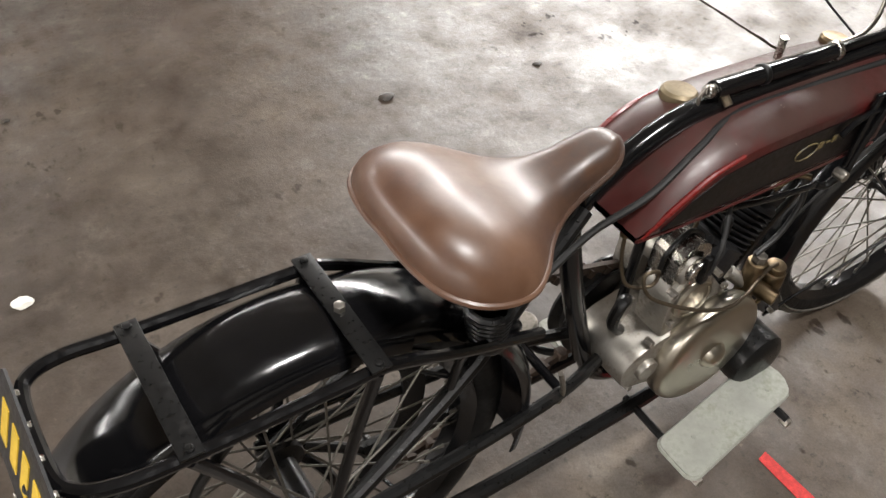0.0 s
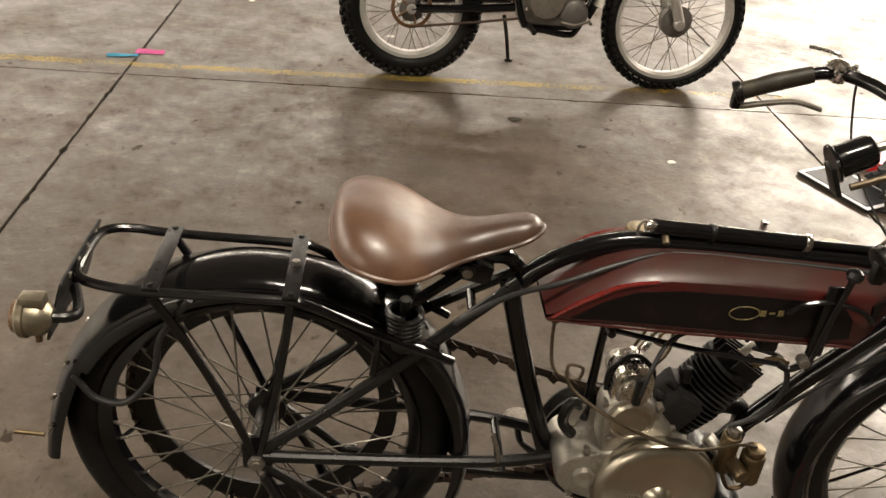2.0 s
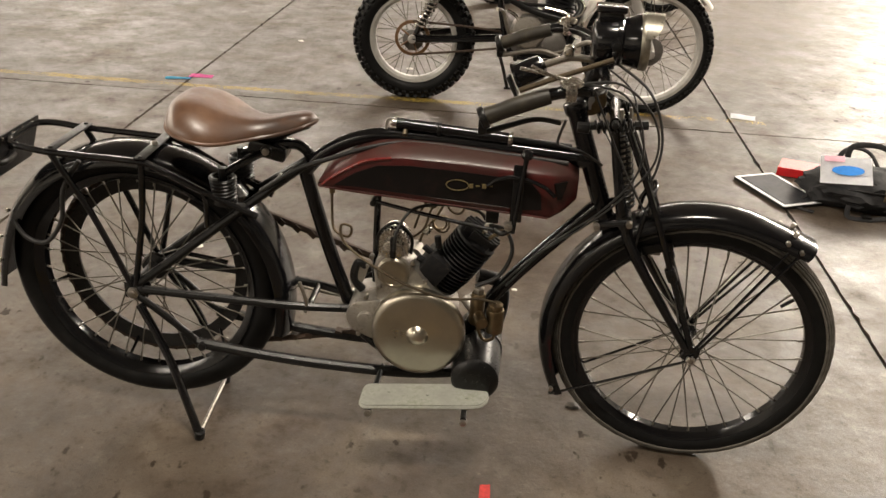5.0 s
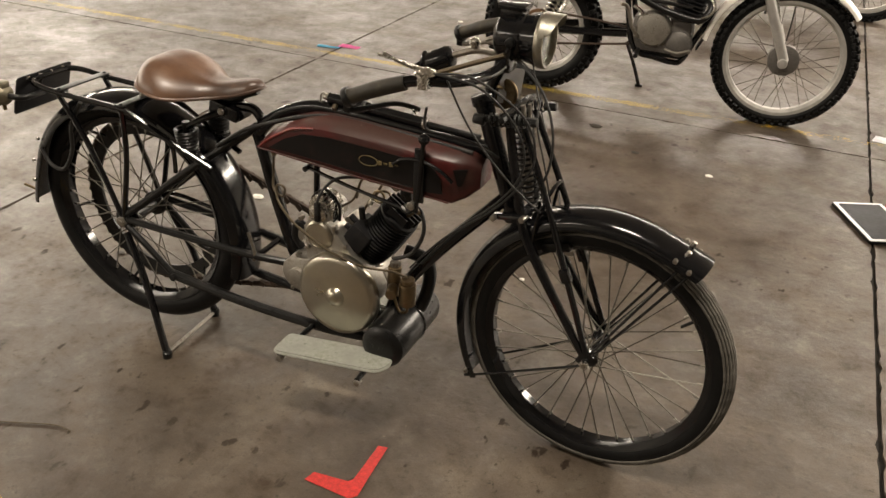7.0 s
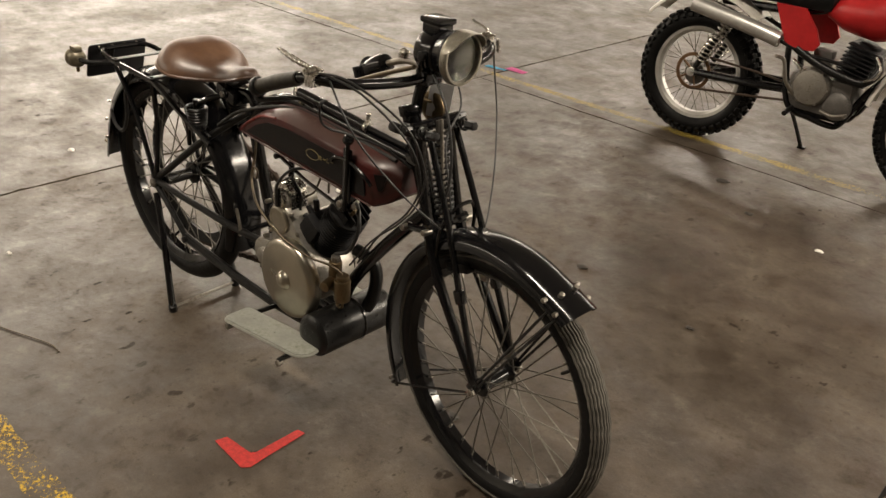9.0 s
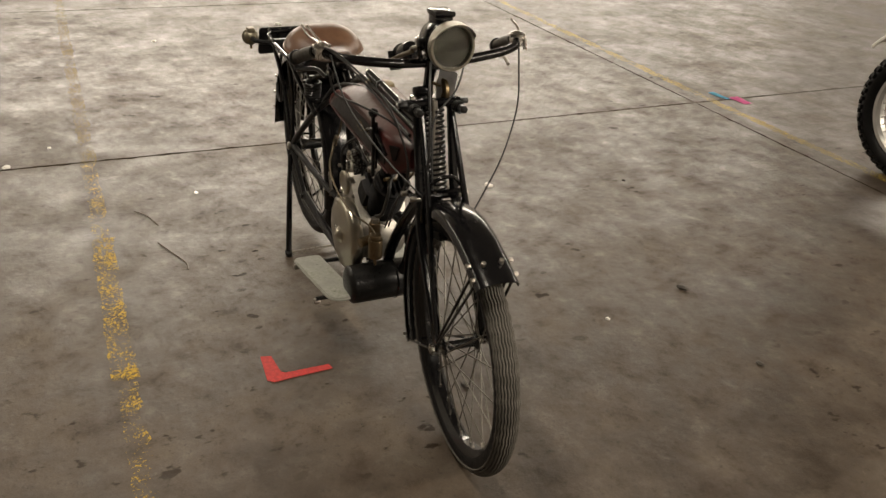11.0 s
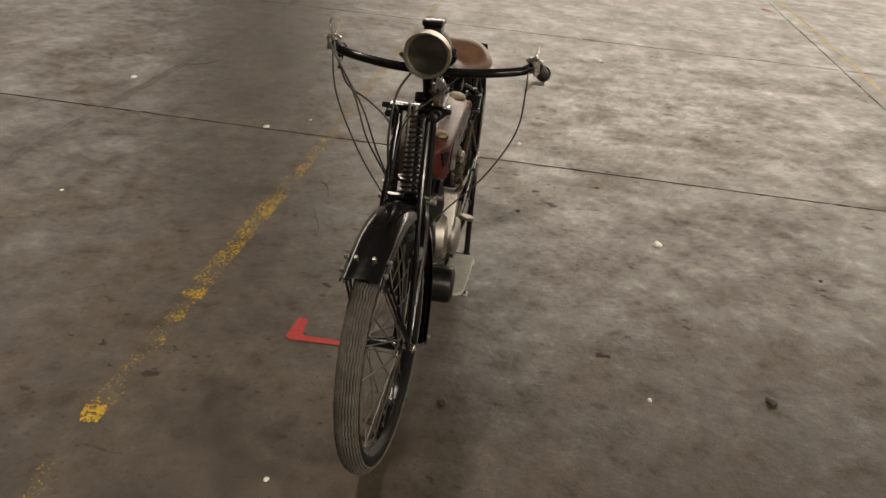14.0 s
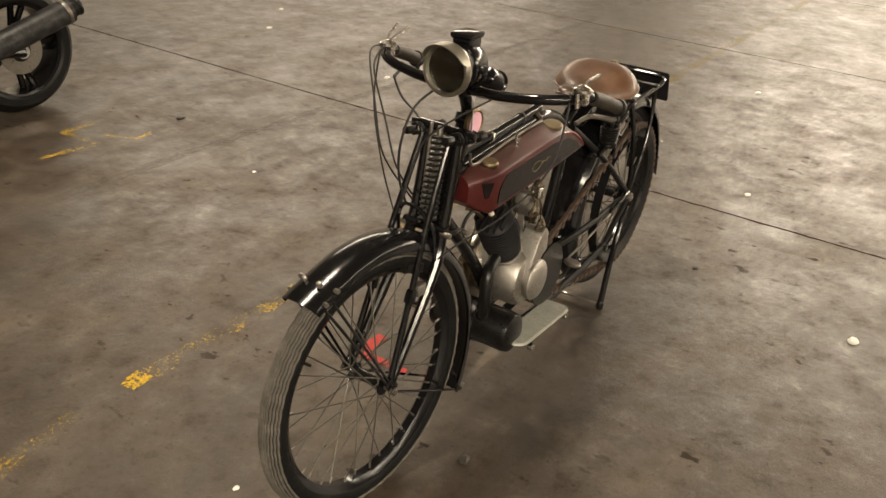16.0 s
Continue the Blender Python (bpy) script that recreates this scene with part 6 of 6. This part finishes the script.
# front end, turned a little
CUR[0] = CUR[0] @ Matrix.Translation((1.06, 0, 0)) @ Matrix.Rotation(radians(4), 4, "Z") @ Matrix.Translation((-1.06, 0, 0))
wire_wheel("front_wheel", trail, F0, 0.340, 0.045, 0.278, 0.075, 36, 52, RIMWHITE)
for s in (-1, 1):
    tube("fork_leg", [(WB, s * 0.085, 0.345), (WB - 0.155, s * 0.085, 0.70)], 0.024, SILVER, trail, "silver fork slider", sides=16)
    tube("fork_tube", [(WB - 0.15, s * 0.085, 0.69), (WB - 0.25, s * 0.085, 0.93)], 0.017, CHROME, trail, "", sides=14)
    drum("axle_clamp", (WB - 0.004, s * 0.07, 0.338), (WB - 0.004, s * 0.112, 0.338), 0.024, SILVER, trail)
    tube("guard_stay", [(WB - 0.05, s * 0.085, 0.50), (WB - 0.12, s * 0.07, 0.735)], 0.005, CHROME, trail)
part("front_mudguard", mudguard((F0[0] - 0.012, 0, F0[2]), 0.398, 38, 172, 0.062, 0.026, 44), WHITE, trail, "white plastic front mudguard")
box("mud_flap", (F0[0] - 0.408, 0, 0.365), (0.010, 0.09, 0.07), RUBBER, trail, "black rubber flap", 0.004, (0, 24, 0))
box("fork_yoke", (WB - 0.225, 0, 0.86), (0.06, 0.22, 0.03), BLACK_DULL, trail, "", 0.008)
tube("handlebar", [(1.0, -0.38, 1.06), (1.06, -0.25, 1.05), (1.08, -0.08, 0.97), (1.08, 0.08, 0.97), (1.06, 0.25, 1.05), (1.0, 0.38, 1.06)], 0.011, BLACK, trail)
tube("brake_cable", [(1.10, 0.09, 0.92), (1.24, 0.10, 0.80), (1.25, 0.09, 0.55), (WB, 0.07, 0.41)], 0.004, CABLE, trail)
CUR[0] = Matrix.Identity(4)

# ---------------------------------------------------------------- a further motorcycle, only its nose in view
far = thing("parked_motorcycle", (2.02, 5.75, 0), "parked motorcycle with a pale spoked front wheel", "motorcycle")
CUR[0] = Matrix.Translation((1.98, 5.75, 0)) @ Matrix.Rotation(radians(4), 4, "Z")
wire_wheel("front_wheel", far, (0, 0, 0.335), 0.335, 0.045, 0.262, 0.07, 36, 48, RIMWHITE)
for s in (-1, 1):
    tube("fork_leg", [(0, s * 0.085, 0.335), (-0.26, s * 0.085, 0.92)], 0.023, SILVER, far, "silver fork leg", sides=14)
part("front_mudguard", mudguard((0, 0, 0.335), 0.385, 30, 165, 0.06, 0.026, 36), WHITE, far, "white front mudguard")
wire_wheel("rear_wheel", far, (-1.33, 0, 0.33), 0.33, 0.052, 0.235, 0.055, 36, 44, RIMWHITE)
for s in (-1, 1):
    tube("frame_tube", [(-1.33, s * 0.08, 0.33), (-0.85, s * 0.09, 0.36), (-0.70, s * 0.09, 0.28), (-0.45, s * 0.08, 0.28), (-0.24, s * 0.03, 0.80)], 0.015, BLACK, far)
    tube("frame_tube", [(-1.33, s * 0.08, 0.33), (-1.10, s * 0.08, 0.72), (-0.60, s * 0.05, 0.80), (-0.24, s * 0.03, 0.84)], 0.015, BLACK, far)
box("engine", (-0.62, 0, 0.42), (0.30, 0.2, 0.24), ENGINE, far, "grey engine", 0.04)
box("seat", (-1.0, 0, 0.82), (0.62, 0.22, 0.09), RUBBER, far, "black seat", 0.035)
box("fuel_tank", (-0.48, 0, 0.86), (0.40, 0.24, 0.18), REDPLASTIC, far, "red tank", 0.07)
tube("side_stand", [(-0.75, -0.09, 0.30), (-0.70, -0.22, 0.008)], 0.009, BLACK, far)
CUR[0] = Matrix.Identity(4)

# ---------------------------------------------------------------- a sports motorcycle, its tail in view
sport = thing("sports_motorcycle", (0.75, -2.92, 0), "black sports motorcycle with carbon silencer and cast wheels", "motorcycle")
CUR[0] = Matrix.Translation(SPORT) @ Matrix.Rotation(radians(SPORT_YAW), 4, "Z") @ Matrix.Diagonal((1, -1, 1, 1))

sw = holder("rear_wheel", sport)
C = (0, 0, 0.312)
part("tyre", ring_of(bmesh.new(), C, [(0.312, 0), (0.309, 0.03), (0.296, 0.062), (0.268, 0.086), (0.236, 0.085), (0.22, 0.072), (0.22, -0.072), (0.236, -0.085), (0.268, -0.086), (0.296, -0.062), (0.309, -0.03)], 72), RUBBER, sw)
part("rim", ring_of(bmesh.new(), C, [(0.225, 0.076), (0.225, -0.076), (0.212, -0.072), (0.205, -0.02), (0.205, 0.02), (0.212, 0.072)], 64), BLACK, sw)
for k in range(5):
    a = 2 * math.pi * k / 5
    for w in (-0.14, 0.14):
        p = Vector((0.05 * math.cos(a), 0, 0.312 + 0.05 * math.sin(a)))
        q = Vector((0.208 * math.cos(a + w), 0, 0.312 + 0.208 * math.sin(a + w)))
        tube("rim_spoke", [p, q], 0.016, BLACK, sw, sides=8)
drum("hub", (0, -0.09, 0.312), (0, 0.09, 0.312), 0.058, BLACK_DULL, sw)
lathe("brake_disc", (0, 0.088, 0.312), (0, 0.093, 0.312), [(0.05, 0), (0.11, 0), (0.11, 0.004), (0.05, 0.004), (0.05, 0)], STEEL, sw, "", 36)
lathe("axle_ring", (0, 0.105, 0.312), (0, 0.114, 0.312), [(0.019, 0), (0.031, 0), (0.032, 0.003), (0.031, 0.008), (0.026, 0.008), (0.025, 0.003), (0.019, 0.003), (0.019, 0)], SILVER, sw, "pale slotted axle ring", 28)
for k in range(3):
    a = 2 * math.pi * k / 3
    tube("ring_web", [(0, 0.11, 0.312), (0.028 * math.cos(a), 0.11, 0.312 + 0.028 * math.sin(a))], 0.004, SILVER, sw, sides=6)
for s in (-1, 1):
    tube("swing_arm", [(0, s * 0.115, 0.312), (-0.25, s * 0.12, 0.36), (-0.55, s * 0.10, 0.42)], [0.024, 0.032, 0.04], BLACK, sport)
tube("silencer", [(-0.42, 0.19, 0.31), (0.20, 0.21, 0.50)], 0.058, CARBON, sport, "carbon-weave silencer can", sides=28, steps=2)
drum("silencer_band", (0.165, 0.2089, 0.4893), (0.185, 0.2095, 0.4954), 0.0605, STEEL, sport)
drum("silencer_tip", (0.20, 0.21, 0.50), (0.24, 0.211, 0.512), 0.042, RUBBER, sport)
drum("tip_ring", (0.238, 0.211, 0.5115), (0.252, 0.2115, 0.5158), 0.046, BLACK_DULL, sport)
part("hugger", mudguard(C, 0.345, 60, 150, 0.09, 0.03, 24), BLACK, sport)
bm = bmesh.new()
rows = []
for x, zt, zb, w in ((0.20, 0.90, 0.86, 0.06), (0.0, 0.89, 0.78, 0.13), (-0.3, 0.84, 0.70, 0.16), (-0.6, 0.92, 0.62, 0.18), (-0.9, 0.98, 0.5, 0.20), (-1.2, 0.95, 0.45, 0.19), (-1.45, 0.80, 0.55, 0.10)):
    rows.append([bm.verts.new((x, w * math.sin(t), (zt + zb) / 2 + (zt - zb) / 2 * math.cos(t))) for t in (2 * math.pi * k / 16 for k in range(16))])
for a, b in zip(rows, rows[1:]):
    for k in range(16):
        bm.faces.new((a[k], a[(k + 1) % 16], b[(k + 1) % 16], b[k]))
bm.faces.new(rows[0])
bm.faces.new(rows[-1][::-1])
part("fairing", bm, BLACK, sport, "black bodywork")
box("engine", (-0.75, 0, 0.42), (0.42, 0.34, 0.34), ENGINE, sport, "", 0.05)
fwh = holder("front_wheel", sport)
part("tyre", ring_of(bmesh.new(), (-1.40, 0, 0.300), tyre_section(0.300, 0.058, 0.055), 56), RUBBER, fwh)
part("rim", ring_of(bmesh.new(), (-1.40, 0, 0.300), [(0.215, 0.05), (0.215, -0.05), (0.2, -0.045), (0.2, 0.045)], 48), BLACK, fwh)
drum("hub", (-1.40, -0.06, 0.30), (-1.40, 0.06, 0.30), 0.05, BLACK_DULL, fwh)
for k in range(5):
    a = 2 * math.pi * k / 5
    tube("rim_spoke", [(-1.40, 0, 0.30), (-1.40 + 0.2 * math.cos(a), 0, 0.30 + 0.2 * math.sin(a))], 0.016, BLACK, fwh, sides=8)
for s in (-1, 1):
    tube("fork_leg", [(-1.40, s * 0.09, 0.30), (-1.15, s * 0.09, 0.90)], 0.027, BLACK_DULL, sport)
tube("side_stand", [(-0.6, -0.12, 0.28), (-0.55, -0.27, 0.008)], 0.012, BLACK, sport)
CUR[0] = Matrix.Identity(4)

# ---------------------------------------------------------------- bag, papers and litter
bag = thing("canvas_bag", (2.38, 1.80, 0), "slumped black canvas bag with loose straps, lying on the floor", "bag")
bm = bmesh.new()
bmesh.ops.create_icosphere(bm, subdivisions=4, radius=1.0)
for v in bm.verts:
    d = v.co.normalized()
    r = 1 + 0.18 * noise.noise(d * 2.1) + 0.10 * noise.noise(d * 5.3) + 0.05 * noise.noise(d * 11)
    z = d.z * 0.085 * r + 0.062
    v.co = Vector((2.38 + d.x * 0.27 * r, 1.80 + d.y * 0.18 * r, max(0.001, z)))
part("bag_body", bm, CANVAS, bag)
tube("bag_handle", [(2.26, 1.88, 0.10), (2.29, 1.93, 0.165), (2.35, 1.96, 0.185), (2.42, 1.95, 0.165), (2.46, 1.90, 0.10)], 0.011, CANVAS, bag, flat=0.5)
for k, pts in enumerate(([(2.16, 1.78, 0.05), (2.09, 1.72, 0.012), (2.07, 1.66, 0.008), (2.12, 1.62, 0.008)], [(2.27, 1.66, 0.05), (2.25, 1.60, 0.010), (2.32, 1.58, 0.008), (2.42, 1.61, 0.01)], [(2.62, 1.82, 0.06), (2.72, 1.86, 0.01), (2.80, 1.95, 0.01)])):
    tube("strap", pts, 0.011, CANVAS, bag, flat=0.35)
box("buckle", (2.32, 1.59, 0.016), (0.04, 0.025, 0.012), BLACK_DULL, bag, "", 0.003)
tube("bag_handle", [(2.30, 1.86, 0.12), (2.31, 1.90, 0.20), (2.39, 1.92, 0.215), (2.47, 1.90, 0.20), (2.50, 1.84, 0.12)], 0.013, CANVAS, bag, flat=0.5)
for x, y, z, r in ((2.27, 1.83, 0.150, 20), (2.47, 1.85, 0.145, -15), (2.40, 1.645, 0.085, 5)):
    box("leather_tab", (x, y, z), (0.020, 0.030, 0.045), CREAM, bag, "pale worn leather tab", 0.006, (20, 10, r))
tube("zip_seam", [(2.17, 1.72, 0.085), (2.26, 1.66, 0.098), (2.38, 1.635, 0.10), (2.50, 1.67, 0.092), (2.58, 1.74, 0.08)], 0.005, BLACK_DULL, bag)
tube("ring", [Vector((2.445 + 0.022 * math.cos(a), 1.635, 0.06 + 0.026 * math.sin(a))) for a in (2 * math.pi * k / 14 for k in range(14))], 0.0035, SILVER, bag, "steel ring", steps=1, closed=True, sides=6)
bag2 = thing("black_bundle", (2.85, 2.0, 0), "folded black cloth bundle beside the bag", "bundle")
bm = bmesh.new()
bmesh.ops.create_icosphere(bm, subdivisions=4, radius=1.0)
for v in bm.verts:
    d = v.co.normalized()
    r = 1 + 0.22 * noise.noise(d * 2.6 + Vector((3, 1, 2))) + 0.08 * noise.noise(d * 7)
    v.co = Vector((2.86 + d.x * 0.22 * r, 2.02 + d.y * 0.19 * r, max(0.001, d.z * 0.05 * r + 0.03)))
part("cloth", bm, CANVAS, bag2)


def sheet(name, at, size, mat, label, category, tilt=(0, 0, 0), curl=0.01, thick=0.0006):
    bm = bmesh.new()
    n = 8
    g = [[bm.verts.new(((i / n - 0.5) * size[0], (j / n - 0.5) * size[1], curl * math.sin(i * 0.7 + 0.4) * math.sin(j * 0.5) ** 2)) for j in range(n + 1)] for i in range(n + 1)]
    for i in range(n):
        for j in range(n):
            bm.faces.new((g[i][j], g[i + 1][j], g[i + 1][j + 1], g[i][j + 1]))
    bmesh.ops.solidify(bm, geom=bm.faces[:], thickness=thick)
    bm.transform(pose(*at, *tilt))
    return solo(name, bm, mat, label, category)


leaf = sheet("leaflet", (2.25, 1.735, 0.158), (0.20, 0.17), PAPER, "white printed leaflet with a blue oval, lying on the bag", "paper", (22, -6, -14), 0.006)
bm = bmesh.new()
ov = [(0.062 * math.cos(t), 0.030 * math.sin(t)) for t in (2 * math.pi * k / 32 for k in range(32))]
hang(tagged(new("print_oval", finish(slab_of(ov, 0.0085, 0.0095, pose(2.255, 1.725, 0.154, 22, -6, -14)), "print_oval", PAPERBLUE, False)), "blue printed oval"), leaf)
hang(tagged(new("print_patch", finish(slab_of(rounded(-0.04, -0.018, 0.04, 0.018, 0.004, 3), 0.0085, 0.0095, pose(2.215, 1.795, 0.178, 22, -6, -14)), "print_patch", PAPERPINK, False)), "pink printed patch"), leaf)
tab = thing("framed_board", (2.02, 1.83, 0), "dark flat board with a white edge on the floor", "board")
TM = Matrix.Translation((2.025, 1.83, 0.004)) @ Matrix.Rotation(radians(-66), 4, "Z")
part("board_back", slab_of(rounded(-0.175, -0.105, 0.175, 0.105, 0.006, 3), 0.0, 0.010, TM), BLACK_DULL, tab, smooth=False)
part("white_edge", slab_of(rounded(-0.172, -0.102, 0.172, 0.102, 0.006, 3), 0.010, 0.0125, TM), PAPER, tab, "white border", smooth=False)
part("dark_face", slab_of(rounded(-0.155, -0.086, 0.155, 0.086, 0.003, 3), 0.0125, 0.0145, TM), SLATE, tab, "dark glossy face", smooth=False)
fold = thing("red_folder", (2.22, 2.12, 0), "thick bright red folder lying behind the bag", "folder")
BOOK = pose(2.20, 2.07, 0.004, 0, 0, -12)
part("cover", slab_of([(-0.12, -0.055), (0.13, -0.06), (0.13, 0.06), (-0.10, 0.06)], 0.034, 0.038, BOOK @ pose(0, 0, 0, 3, 2, 0)), REDPLASTIC, fold, smooth=False)
part("pages", slab_of([(-0.112, -0.048), (0.125, -0.053), (0.125, 0.053), (-0.095, 0.053)], 0.004, 0.034, BOOK), PAPERPINK, fold, "pale page block", smooth=False)
part("spine", slab_of([(-0.122, -0.061), (0.13, -0.066), (0.13, -0.056), (-0.12, -0.051)], 0.0, 0.038, BOOK), REDPLASTIC, fold, smooth=False)
sheet("paper_note", (-0.94, 2.925, 0.004), (0.13, 0.065), PAPERMAG, "magenta paper slip on the floor joint", "paper", (0, 0, 4), 0.004)
sheet("paper_note", (-1.05, 2.855, 0.004), (0.14, 0.04), PAPERCYAN, "crumpled cyan paper slip on the floor", "paper", (0, 0, 12), 0.005)
sheet("paper_note", (-6.4, 2.5, 0.004), (0.16, 0.09), PAPERPINK, "small pink paper on the floor far off", "paper", (0, 0, 20), 0.004)
sheet("paper_note", (2.10, 2.90, 0.004), (0.13, 0.09), PAPER, "white paper slip lying on the floor", "paper", (0, 0, -12), 0.004)


def crumb(name, x, y, size, mat, label, seed):
    bm = bmesh.new()
    bmesh.ops.create_icosphere(bm, subdivisions=2, radius=1.0)
    for v in bm.verts:
        d = v.co.normalized()
        r = 1 + 0.45 * noise.noise(d * 1.7 + Vector((seed * 3.1, seed, 0)))
        v.co = Vector((x + d.x * size * r, y + d.y * size * 0.7 * r, max(0.0005, size * 0.32 * r * d.z + size * 0.12)))
    return solo(name, bm, mat, label, "litter", "litter on the floor")


for k, (x, y, s) in enumerate(((-0.227, 0.866, 0.024), (-1.008, -1.076, 0.022), (-1.539, -2.048, 0.022), (-1.257, 0.223, 0.018), (1.352, 1.992, 0.018), (-3.3, 0.7, 0.03), (-0.52, -0.36, 0.012), (1.95, 0.05, 0.010), (0.05, -1.6, 0.010), (1.5, -0.25, 0.010), (2.1, -0.62, 0.026), (-1.2, -0.9, 0.012), (-1.9, -3.35, 0.025), (-2.4, -3.7, 0.02), (-3.0, -0.2, 0.02), (0.2, 3.4, 0.02), (-0.6, 3.9, 0.018), (0.9, 0.75, 0.010))):
    crumb("paint_chip", x, y, s, CHIP, "small white flake on the concrete", k + 1)
for k, (x, y, s) in enumerate(((0.811, 1.129, 0.024), (-0.38, 0.268, 0.016), (1.287, 1.062, 0.016), (0.75, 2.35, 0.03), (1.073, 0.137, 0.02), (-0.20, -2.35, 0.026), (-0.1, 1.5, 0.012), (1.0, 2.1, 0.02))):
    crumb("grease_lump", x, y, s, STAIN, "dark greasy lump stuck to the floor", k + 40)
for k, pts in enumerate(([(-0.10, -0.57, 0.003), (0.0, -0.53, 0.003), (0.08, -0.50, 0.003), (0.13, -0.50, 0.003)], [(-0.25, -0.55, 0.003), (-0.35, -0.58, 0.003), (-0.40, -0.62, 0.003)], [(-1.9, -1.9, 0.003), (-2.0, -1.78, 0.003), (-2.1, -1.75, 0.003)])):
    bm = sweep(bmesh.new(), glide(pts, 5), 0.0018, 6)
    solo("wire_scrap", bm, PIPE, "thin bent scrap of rusty wire on the floor", "litter", "litter on the floor")
